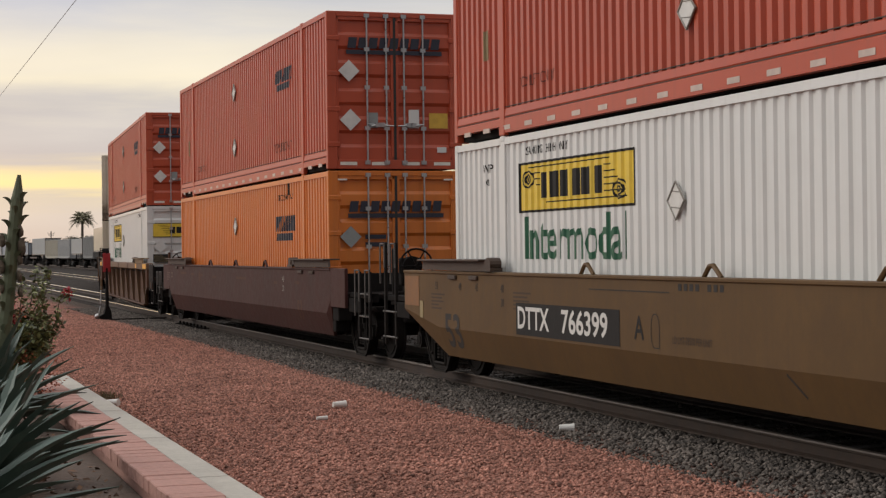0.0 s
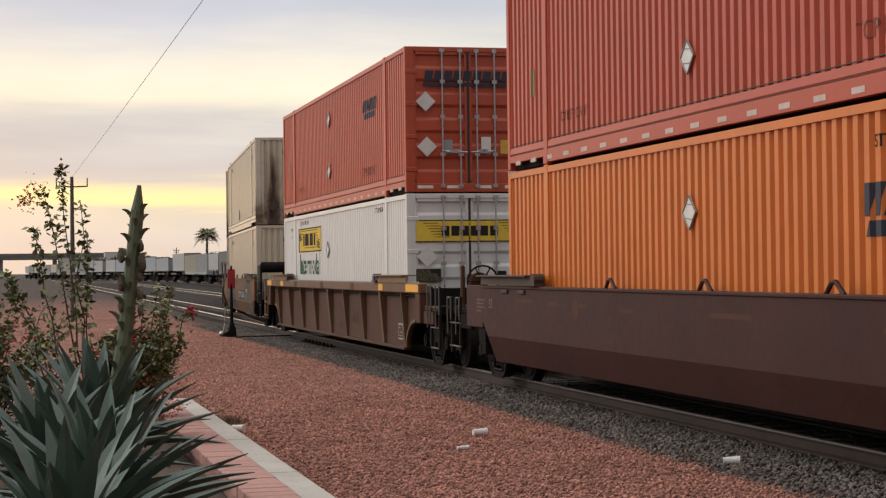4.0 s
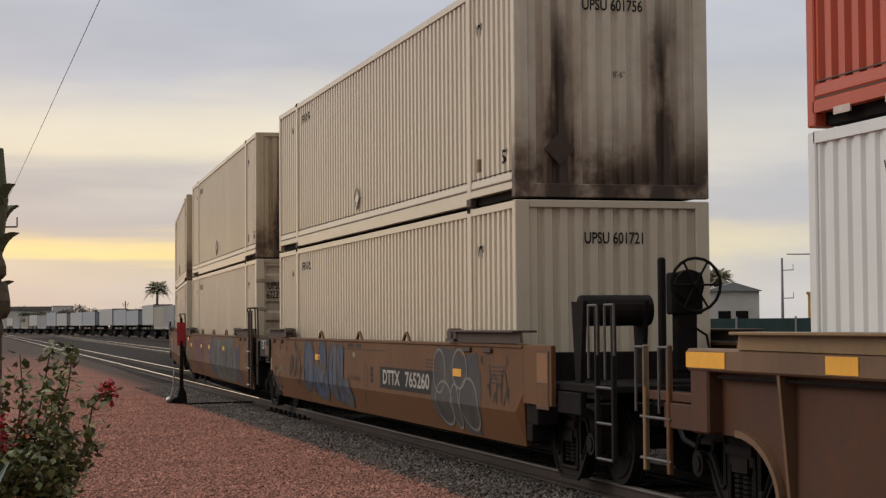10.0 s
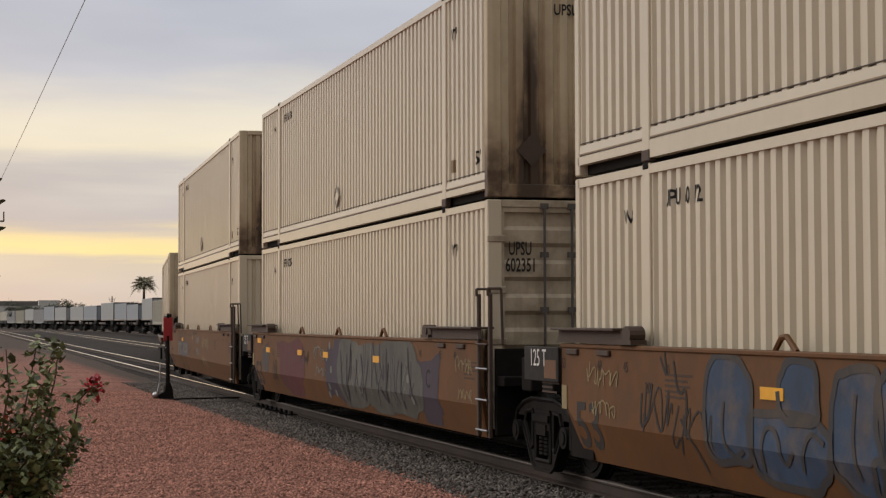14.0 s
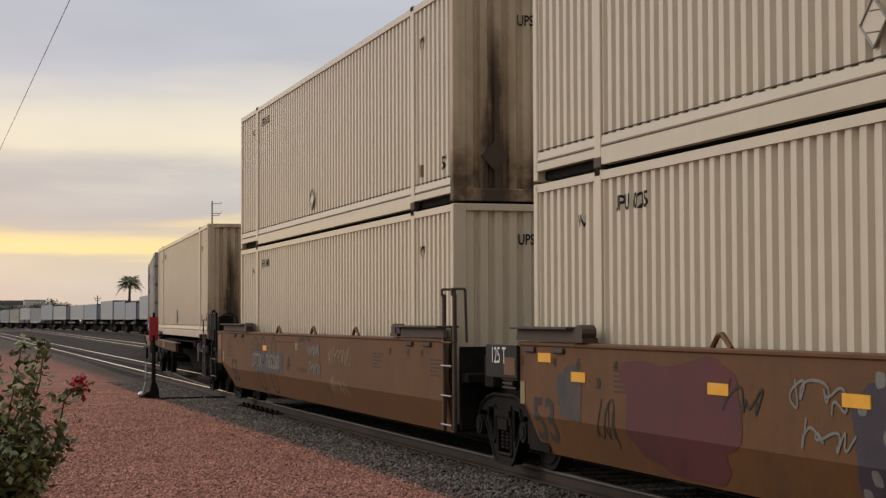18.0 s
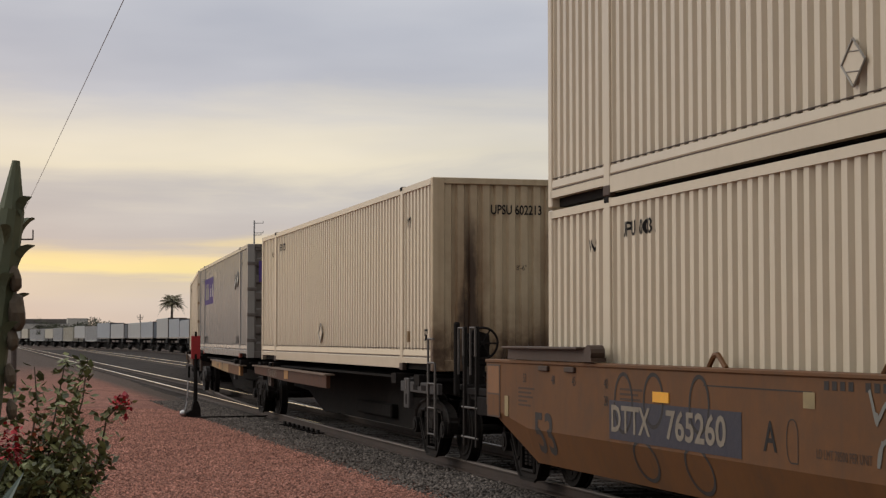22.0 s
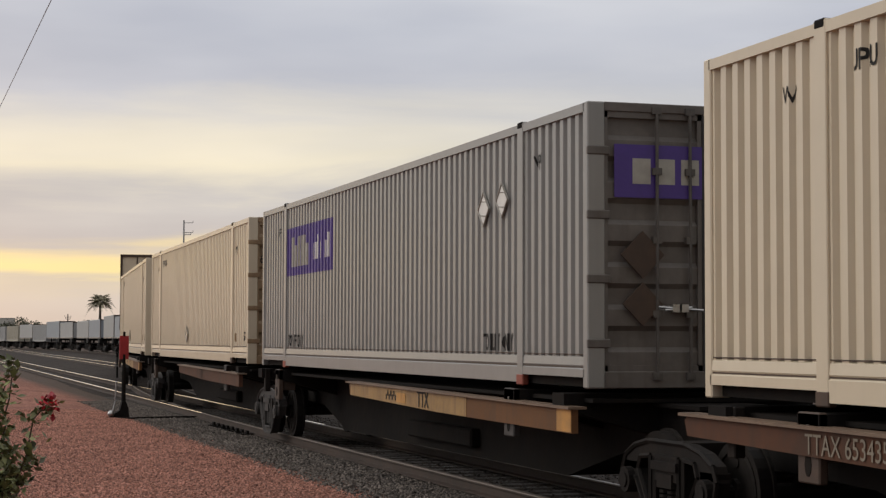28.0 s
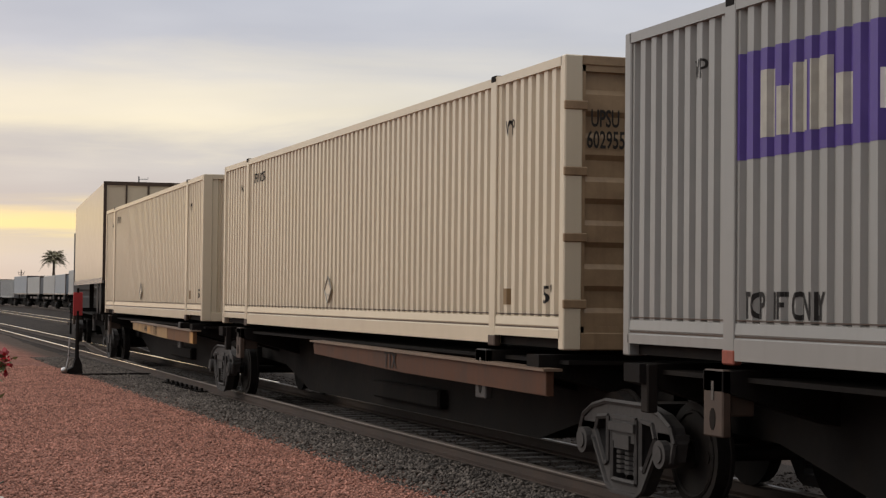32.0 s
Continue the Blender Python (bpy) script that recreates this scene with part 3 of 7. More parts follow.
def soot_material(name, base, streak=0.5):
    """The end wall of a container that rode behind locomotives: soot runs in two tracks and along the foot."""
    m = material(name, base, 0.5, vary=0.06, streak=streak, dirt=(0.28, 0.18, 0.09), dirt_amount=0.12, bump=0.03)
    n, l = m.node_tree.nodes, m.node_tree.links
    b = n["Principled BSDF"]
    src = b.inputs["Base Color"].links[0].from_socket
    tc = n.new("ShaderNodeTexCoord")
    sp = n.new("ShaderNodeSeparateXYZ")
    l.new(tc.outputs["Object"], sp.inputs[0])

    def mth(op, a, v=None):
        k = n.new("ShaderNodeMath")
        k.operation = op
        l.new(a, k.inputs[0])
        if v is not None:
            if hasattr(v, "is_linked"):
                l.new(v, k.inputs[1])
            else:
                k.inputs[1].default_value = v
        return k.outputs[0]

    def rng(a, f0, f1, t0=0.0, t1=1.0):
        k = n.new("ShaderNodeMapRange")
        k.interpolation_type = "SMOOTHSTEP"
        for i, v in zip(("From Min", "From Max", "To Min", "To Max"), (f0, f1, t0, t1)):
            k.inputs[i].default_value = v
        l.new(a, k.inputs["Value"])
        return k.outputs[0]

    mp = n.new("ShaderNodeMapping")
    mp.inputs["Scale"].default_value = (9, 9, 1.1)
    l.new(tc.outputs["Object"], mp.inputs[0])
    ns = n.new("ShaderNodeTexNoise")
    ns.inputs["Scale"].default_value, ns.inputs["Detail"].default_value = 1, 5
    l.new(mp.outputs[0], ns.inputs["Vector"])
    nb = n.new("ShaderNodeTexNoise")
    nb.inputs["Scale"].default_value, nb.inputs["Detail"].default_value, nb.inputs["Roughness"].default_value = 1.9, 6, 0.62
    l.new(tc.outputs["Object"], nb.inputs["Vector"])
    off = mth("ABSOLUTE", mth("SUBTRACT", mth("ABSOLUTE", sp.outputs["X"]), 0.70))
    off = mth("ADD", off, mth("MULTIPLY", mth("SUBTRACT", ns.outputs["Fac"], 0.5), 0.26))
    off = mth("ADD", off, mth("MULTIPLY", mth("SUBTRACT", nb.outputs["Fac"], 0.5), 0.42))
    # the runs widen towards the foot
    off = mth("SUBTRACT", off, rng(sp.outputs["Z"], 0.1, 1.5, 0.09, 0.0))
    track = mth("MULTIPLY", rng(off, 0.0, 0.15, 1.0, 0.0), rng(sp.outputs["Z"], 1.6, 2.75, 1.0, 0.08))
    foot = mth("MULTIPLY", rng(sp.outputs["Z"], 0.15, 0.95, 1.0, 0.0), rng(nb.outputs["Fac"], 0.33, 0.62))
    tot = mth("MAXIMUM", track, foot)
    # a wide rusty halo round each run, then the dark run itself
    halo = mth("MULTIPLY", rng(off, 0.04, 0.46, 0.72, 0.0), rng(sp.outputs["Z"], 1.3, 2.9, 1.0, 0.22))
    halo = mth("MAXIMUM", halo, mth("MULTIPLY", rng(sp.outputs["Z"], 0.15, 1.5, 0.85, 0.0), rng(nb.outputs["Fac"], 0.3, 0.6, 0.45, 1.0)))
    hx = n.new("ShaderNodeMix")
    hx.data_type = "RGBA"
    l.new(halo, hx.inputs["Factor"])
    l.new(src, hx.inputs[6])
    hx.inputs[7].default_value = (0.15, 0.072, 0.026, 1)
    mx = n.new("ShaderNodeMix")
    mx.data_type = "RGBA"
    l.new(mth("MULTIPLY", tot, 0.9), mx.inputs["Factor"])
    l.new(hx.outputs[2], mx.inputs[6])
    mx.inputs[7].default_value = (0.032, 0.016, 0.0088, 1)
    l.new(mx.outputs[2], b.inputs["Base Color"])
    return m


M_SOOT = soot_material("sooty_beige_end", (0.50, 0.40, 0.26), 0.4)
M_SOOTPALE = soot_material("sooty_pale_beige_end", (0.62, 0.545, 0.425), 0.2)
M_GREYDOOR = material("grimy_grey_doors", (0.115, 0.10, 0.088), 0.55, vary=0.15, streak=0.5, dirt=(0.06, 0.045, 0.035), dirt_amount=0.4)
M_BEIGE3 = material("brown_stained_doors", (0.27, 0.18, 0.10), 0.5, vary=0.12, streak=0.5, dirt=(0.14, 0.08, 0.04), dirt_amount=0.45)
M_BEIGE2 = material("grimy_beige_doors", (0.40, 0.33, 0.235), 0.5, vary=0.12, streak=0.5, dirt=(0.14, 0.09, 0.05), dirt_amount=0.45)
M_GASKET = material("door_gasket", (0.025, 0.024, 0.022), 0.7)


def shared(key, make):
    if key not in CORRUGATED_SIDE:
        CORRUGATED_SIDE[key] = make()
    return CORRUGATED_SIDE[key]


def mesh_part(name, key, make, mat, parent, label=""):
    """A part on mesh data that alike parts share; the material sits on the object."""
    me = shared(key, lambda: mesh_of(make(), name))
    if not me.materials:
        me.materials.append(mat)
    ob = new(name, me)
    ob.parent = parent
    ob.material_slots[0].link = "OBJECT"
    ob.material_slots[0].material = mat
    if label:
        ob["label"] = label
    return ob


def end_wall_mesh():
    """Pressed front wall: broad upright ribs between the corner posts."""
    bm = bmesh.new()
    n, w0, w1 = 11, -1.10, 1.10
    rows = []
    p = (w1 - w0) / n
    for k in range(n):
        for f, d in ((0, 0), (0.5, 0), (0.62, 0.045), (0.88, 0.045)):
            rows.append((w0 + (k + f) * p, d))
    rows.append((w1, 0))
    lo = [bm.verts.new((x, -HY + 0.03 + d, 0.17)) for x, d in rows]
    hi = [bm.verts.new((x, -HY + 0.03 + d, 2.80)) for x, d in rows]
    for i in range(len(rows) - 1):
        bm.faces.new((lo[i], lo[i + 1], hi[i + 1], hi[i]))
    return bm


def door_leaf(side, ribs=5):
    """A door leaf with pressed panels lying across it."""
    bm = bmesh.new()
    x0, x1 = (-1.13, -0.012) if side < 0 else (0.012, 1.13)
    z, rows = 0.2, []
    h = 2.58 / ribs
    for k in range(ribs):
        for f, d in ((0, 0), (0.38, 0), (0.5, 0.04), (0.88, 0.04)):
            rows.append((z + (k + f) * h, d))
    rows.append((z + 2.58, 0))
    a = [bm.verts.new((x0 + 0.05, -HY + 0.03 + d, zz)) for zz, d in rows]
    b = [bm.verts.new((x1 - 0.05, -HY + 0.03 + d, zz)) for zz, d in rows]
    for i in range(len(rows) - 1):
        bm.faces.new((a[i], b[i], b[i + 1], a[i + 1]))
    y0, y1 = -HY + 0.015, -HY + 0.09
    for q in ((x0, x0 + 0.06, y0, y1, 0.17, 2.8), (x1 - 0.06, x1, y0, y1, 0.17, 2.8), (x0, x1, y0, y1, 0.17, 0.23), (x0, x1, y0, y1, 2.74, 2.8)):
        box(bm, *q)
    return bm


def lock_rod(x):
    bm = bmesh.new()
    rod(bm, (x, -HY - 0.02, 0.10), (x, -HY - 0.02, 2.84), 0.018, 8)
    for z in (0.12, 0.75, 1.5, 2.2, 2.82):
        box(bm, x - 0.05, x + 0.05, -HY - 0.035, -HY + 0.02, z - 0.035, z + 0.035)
    return bm


def lock_handle(x, d):
    bm = bmesh.new()
    rod(bm, (x, -HY - 0.045, 0.82), (x + d * 0.5, -HY - 0.045, 0.79), 0.014, 6)
    box(bm, x + d * 0.28 - 0.05, x + d * 0.28 + 0.05, -HY - 0.06, -HY + 0.02, 0.77, 0.85)
    return bm


def rail_profile(x, out, top):
    """The bottom side rail: a proud lower lip, a groove, and an upper flange that leans in under the wall."""
    o = [(0.0, 0.0), (0.0, top * 0.56), (0.014, top * 0.60), (0.014, top * 0.64), (0.004, top * 0.68), (0.012, top * 0.93), (0.055, top), (0.09, top), (0.09, 0.0)]
    bm = bmesh.new()
    for y0, y1, lift in ((-HY + 0.1, -6.15, 0.11), (-6.15, 6.15, 0.022), (6.15, HY - 0.1, 0.11)):
        slab(bm, [(x - out * u, max(v, lift)) for u, v in o], "Y", y0, y1)
    return bm


def container(name, label, mat, end="wall", rail_mat=None, end_mat=None, reflectors=False, rail=0.34, ribs=5):
    """A 53-foot domestic container, its foot at z = 0; its leading end looks towards -y."""
    c = thing(name, label, "container", "containers of the train")
    rm = rail_mat or mat
    em = end_mat or mat
    for out in (-1, 1):
        x = out * HX
        mesh_part("side_wall", ("side", out, rail, FOLD["deep"]), lambda: corrugated(bmesh.new(), -HY + 0.12, HY - 0.12, rail - 0.02, TALL - 0.09, x - out * 0.022, out), mat, c)
        xi = x - out * 0.07
        mesh_part("bottom_rail", ("brail", out, rail), lambda: rail_profile(x, out, rail), rm, c)
        # dark strips for grime and painted-in shadow at wall foot and rail groove
        mesh_part("grime_shadow_line", ("grime_shadow", out, rail), lambda: boxes((*sorted((x - out * 0.080, x - out * 0.014)), -HY + 0.12, HY - 0.12, rail - 0.004, rail + 0.006), (*sorted((x - out * 0.010, x - out * 0.020)), -HY + 0.12, HY - 0.12, rail * 0.605, rail * 0.64)), M_FLAP, c)
        mesh_part("top_rail", ("trail", out), lambda: boxes((min(x, xi), max(x, xi), -HY + 0.1, HY - 0.1, TALL - 0.10, TALL - 0.01)), rm, c)
        for y in (-6.1, 6.1):
            mesh_part("lifting_post", ("lpost", out, y), lambda: boxes((min(x + out * 0.004, xi), max(x + out * 0.004, xi), y - 0.09, y + 0.09, 0.0, TALL + 0.006), bevel=0.008), mat, c)
            mesh_part("corner_casting", ("cast40b", out, y), lambda: boxes((min(x + out * 0.01, xi), max(x + out * 0.01, xi), y - 0.1, y + 0.1, -0.012, 0.11), bevel=0.012), M_FAINT if mat is M_GREY else M_FLAP if mat is M_BEIGE else mat, c)
            mesh_part("corner_casting", ("cast40", out, y), lambda: boxes((min(x + out * 0.01, xi), max(x + out * 0.01, xi), y - 0.075, y + 0.075, TALL - 0.06, TALL + 0.014), bevel=0.012), M_DARK if mat in (M_BEIGE, M_GREY) else mat, c)
        for y in (-HY, HY):
            s = 1 if y < 0 else -1
            y0, y1 = sorted((y, y + s * 0.13))
            x0, x1 = sorted((x, x - out * 0.19))
            mesh_part("corner_post", ("post", out, y), lambda: boxes((x0, x1, y0, y1, 0.0, TALL), bevel=0.012), em if s > 0 and end == "wall" else mat, c)
    mesh_part("roof", "roof", lambda: boxes((-HX + 0.03, HX - 0.03, -HY + 0.05, HY - 0.05, TALL - 0.06, TALL - 0.02)), mat, c)
    mesh_part("underframe", "floor", lambda: boxes((-HX + 0.10, HX - 0.10, -HY + 0.1, HY - 0.1, 0.01, 0.16)), M_DARK, c)
    mesh_part("rear_wall", "rear", lambda: boxes((-1.12, 1.12, HY - 0.09, HY - 0.04, 0.06, TALL - 0.02)), mat, c)
    mesh_part("end_sill", "sill", lambda: boxes((-1.11, 1.11, -HY, -HY + 0.1, 0.0, 0.17), bevel=0.008), em, c)
    mesh_part("end_header", "header", lambda: boxes((-1.11, 1.11, -HY, -HY + 0.1, 2.80, TALL), bevel=0.008), em, c)
    if end == "wall":
        mesh_part("end_wall", "endwall", end_wall_mesh, em, c)
    else:
        for s in (-1, 1):
            leaf = mesh_part("door", ("leaf", s, ribs), lambda: door_leaf(s, ribs), em, c)
            mesh_part("gasket", ("gasket", s), lambda: boxes((min(s * 1.13, s * 1.16), max(s * 1.13, s * 1.16), -HY + 0.01, -HY + 0.05, 0.17, 2.8), (min(s * 0.0, s * 0.024), max(s * 0.0, s * 0.024), -HY + 0.006, -HY + 0.05, 0.17, 2.8)), M_GASKET, leaf)
            for k, xx in enumerate((0.17, 0.54)):
                mesh_part("lock_rod", ("rod", s, k), lambda: lock_rod(s * xx), M_STEEL if mat not in (M_BEIGE, M_GREY) else M_GRAB, leaf, "galvanised locking rod")
                mesh_part("handle", ("handle", s, k), lambda: lock_handle(s * xx, -s if k else s * 0.6), M_STEEL, leaf)
            for z in (0.45, 1.1, 1.75, 2.4):
                mesh_part("hinge", ("hinge", s, z), lambda: boxes((min(s * 1.05, s * 1.30), max(s * 1.05, s * 1.30), -HY - 0.012, -HY + 0.03, z - 0.045, z + 0.045), bevel=0.01), em, leaf)
    if reflectors:
        for k in range(20):
            y = -7.5 + k * 15.0 / 19
            mesh_part("reflector", ("refl", k), lambda: boxes((-HX - 0.004, -HX + 0.01, y - 0.13, y + 0.13, 0.06, 0.12)), M_REFLECT2, c, "faded white reflective strip")
    return c


M_DECAL_FRAME = material("worn_placard_frame", (0.22, 0.20, 0.17), 0.5, vary=0.25)


def placard(c, y, z, r=0.2, mat=None):
    p = mesh_part("placard", ("placard", r), lambda: slab(bmesh.new(), diamond(r), "X", -1.296, -1.284), mat or M_PLACARD, c, "diamond placard holder")
    p.location = (0, y, z)

    def frame_bars():
        bm = bmesh.new()
        d = diamond(r)
        for (a, b), (e, f) in zip(d, d[1:] + d[:1]):
            rod(bm, (-1.299, a, b), (-1.299, e, f), 0.011, 5)
        for v in (-0.42 * r, 0.42 * r):
            w = r - abs(v)
            rod(bm, (-1.298, -w, v), (-1.298, w, v + 0.02), 0.006, 4)
        return bm

    mesh_part("placard_frame", ("placard_frame", r), frame_bars, M_DECAL_FRAME, p)


def end_placard(c, x, z, r=0.19, mat=None):
    part("placard", end_shape([diamond(r)], x, -HY - 0.0, z, 0.02), mat or M_PLACARD, c, "diamond placard holder")


def logo_bars(c, y, z, w, h, mat, rows=((0, 1, 0.38, 1.0), (0, 1, 0.0, 0.3))):
    """A brand's block of slanted strokes, as plain shapes."""
    shapes = []
    for a, b, v0, v1 in rows:
        n = 9 if v1 - v0 > 0.4 else 1
        for k in range(n):
            u0, u1 = a + (b - a) * (k + 0.06) / n, a + (b - a) * (k + 0.86) / n
            sl = 0.12 * h
            shapes.append([(w * (u0 - 0.5), h * (v0 - 0.5)), (w * (u1 - 0.5), h * (v0 - 0.5)), (w * (u1 - 0.5) + sl, h * (v1 - 0.5)), (w * (u0 - 0.5) + sl, h * (v1 - 0.5))])
    part("logo", side_shape(shapes, y, z, lift=0.006), mat, c, "dark slanted logo block")


def beige(label, number, end="wall", clean=False):
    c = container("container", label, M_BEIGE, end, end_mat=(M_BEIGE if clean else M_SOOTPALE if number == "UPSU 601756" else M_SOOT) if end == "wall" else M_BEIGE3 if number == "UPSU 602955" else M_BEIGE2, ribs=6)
    if end == "wall":
        part("lettering", end_letters(number, 0.20, 0.02, -HY + 0.03, 2.42, squeeze=0.72, bold=0.004), M_BLACK, c, "black stencilled number")
        part("lettering", end_letters("8'-6\"", 0.11, 0.1, -HY + 0.03, 1.55, squeeze=0.8), M_BLACK, c)
        if number != "UPSU 602213":
            end_placard(c, -0.71, 0.60, 0.20, M_BEIGE if clean else M_FLAP)
    else:
        a, b = number.split(" ")
        part("lettering", end_letters(a, 0.24, -0.86, -HY + 0.014, 2.27, squeeze=0.55, bold=0.004), M_BLACK, c, "black stencilled number")
        part("lettering", end_letters(b, 0.24, -0.85, -HY + 0.014, 2.06, squeeze=0.58, bold=0.004), M_BLACK, c, "black stencilled number")
    placard(c, 0.65, 0.60, 0.19, M_BEIGE)
    part("lettering", side_letters(number, 0.22, 5.25, 2.52, squeeze=0.72, bold=0.004), M_BLACK, c, "black stencilled number")
    part("lettering", side_letters("WP", 0.24, -6.55, 2.3, squeeze=0.7), M_BLACK, c)
    part("lettering", side_letters("WP", 0.2, 6.6, 2.4, squeeze=0.7), M_BLACK, c)
    part("lettering", side_letters("53'", 0.25, -7.62, 0.53, squeeze=0.75, bold=0.004), M_BLACK, c)
    part("grime_patch", side_shape([rect(-0.085, 0.085, -0.085, 0.085)], -6.45, 0.52, lift=0.006), M_TANWORN, c, "dirty square decal")
    return c


# ---- rail vehicles ----
def wheelset(car, y, wheels, r=0.46):
    bm = bmesh.new()
    for x in (-0.75, 0.75):
        s = 1 if x > 0 else -1
        disc(bm, (x, 0, 0), r, 0.12, 28)
        disc(bm, (x - s * 0.075, 0, 0), r + 0.028, 0.03, 28)
        disc(bm, (x + s * 0.075, 0, 0), 0.13, 0.06, 16)
        ring(bm, (x + s * 0.062, 0, 0), r * 0.82, 0.02, 20, axis="X")
        for k in range(2):
            a = k * 3.1416 + 0.4
            disc(bm, (x + s * 0.062, 0.27 * math.cos(a), 0.27 * math.sin(a)), 0.05, 0.02, 8)
    rod(bm, (-1.05, 0, 0), (1.05, 0, 0), 0.075, 12)
    w = mesh_part("wheelset", ("wheelset", r), lambda: bm, M_TRUCK, car, "pair of worn steel wheels on an axle")
    w.matrix_basis = pose(0, y, r)
    wheels.append((w, y, r, car))
    return w


def side_frame_mesh(out):
    """A cast truck side frame: an arched top member and a V below it round two windows and the spring opening."""
    bm = bmesh.new()
    x0, x1 = sorted((out * 0.95, out * 1.08))
    outer = [(-1.02, 0.40), (-1.07, 0.56), (-0.99, 0.70), (-0.76, 0.80), (-0.42, 0.86), (0.42, 0.86), (0.76, 0.80), (0.99, 0.70), (1.07, 0.56), (1.02, 0.40),
             (0.91, 0.40), (0.85, 0.52), (0.72, 0.48), (0.40, 0.09), (0.28, 0.03), (-0.28, 0.03), (-0.40, 0.09), (-0.72, 0.48), (-0.85, 0.52), (-0.91, 0.40)]
    holes = [[(-0.27, 0.14), (0.27, 0.14), (0.27, 0.72), (-0.27, 0.72)]] + [[(k * 0.38, 0.72), (k * 0.62, 0.70), (k * 0.68, 0.58), (k * 0.44, 0.27), (k * 0.38, 0.30)] for k in (-1, 1)]
    edges = []
    for loop in [outer] + holes:
        vs = [bm.verts.new((x0, 0.95 * y, z)) for y, z in loop]
        edges += [bm.edges.new((a, b)) for a, b in zip(vs, vs[1:] + vs[:1])]
    bmesh.ops.triangle_fill(bm, edges=edges, use_beauty=True, use_dissolve=False)
    made = bmesh.ops.extrude_face_region(bm, geom=bm.faces[:])
    bmesh.ops.translate(bm, vec=(x1 - x0, 0, 0), verts=[g for g in made["geom"] if isinstance(g, bmesh.types.BMVert)])
    bmesh.ops.recalc_face_normals(bm, faces=bm.faces[:])
    # raised ribs along the outline and round the openings
    for loop in [outer] + holes:
        for (ya, za), (yb, zb) in zip(loop, loop[1:] + loop[:1]):
            rod(bm, (out * 1.085, 0.95 * ya, za), (out * 1.085, 0.95 * yb, zb), 0.026, 5)
    box(bm, *sorted((out * 1.06, out * 1.13)), -0.27, 0.27, 0.60, 0.68)
    box(bm, *sorted((out * 1.06, out * 1.12)), -0.16, 0.16, 0.44, 0.57)
    for k in (-1, 1):
        disc(bm, (out * 1.07, k * 0.84, 0.46), 0.125, 0.16, 16)
        disc(bm, (out * 1.15, k * 0.84, 0.46), 0.075, 0.03, 12)
        box(bm, x0, x1 + 0.02, k * 0.84 - 0.16, k * 0.84 + 0.16, 0.57, 0.64)
    return bm


def spring_mesh(out):
    bm = bmesh.new()
    for y in (-0.18, 0, 0.18):
        for k in range(6):
            disc(bm, (out * 1.0, y, 0.22 + k * 0.045), 0.075, 0.03, 10, "Z")
    box(bm, *sorted((out * 0.7, out * 1.1)), -0.28, 0.28, 0.50, 0.72)
    return bm


def truck(car, y, wheels, iron=None):
    """A two-axle truck under a car's end."""
    for out in (-1, 1):
        f = mesh_part("truck_side_frame", ("sframe", out), lambda: side_frame_mesh(out), iron or M_TRUCK, car, "dusty cast iron truck side frame")
        f.location.y = y
        sp = mesh_part("spring_nest", ("spring", out), lambda: spring_mesh(out), iron or M_TRUCK, f)
    b = mesh_part("bolster", "bolster", lambda: boxes((-1.0, 1.0, -0.2, 0.2, 0.55, 0.86), (-0.15, 0.15, -0.9, 0.9, 0.6, 0.7)), M_TRUCK, car)
    b.location.y = y
    for d in (-0.84, 0.84):
        wheelset(car, y + d, wheels)


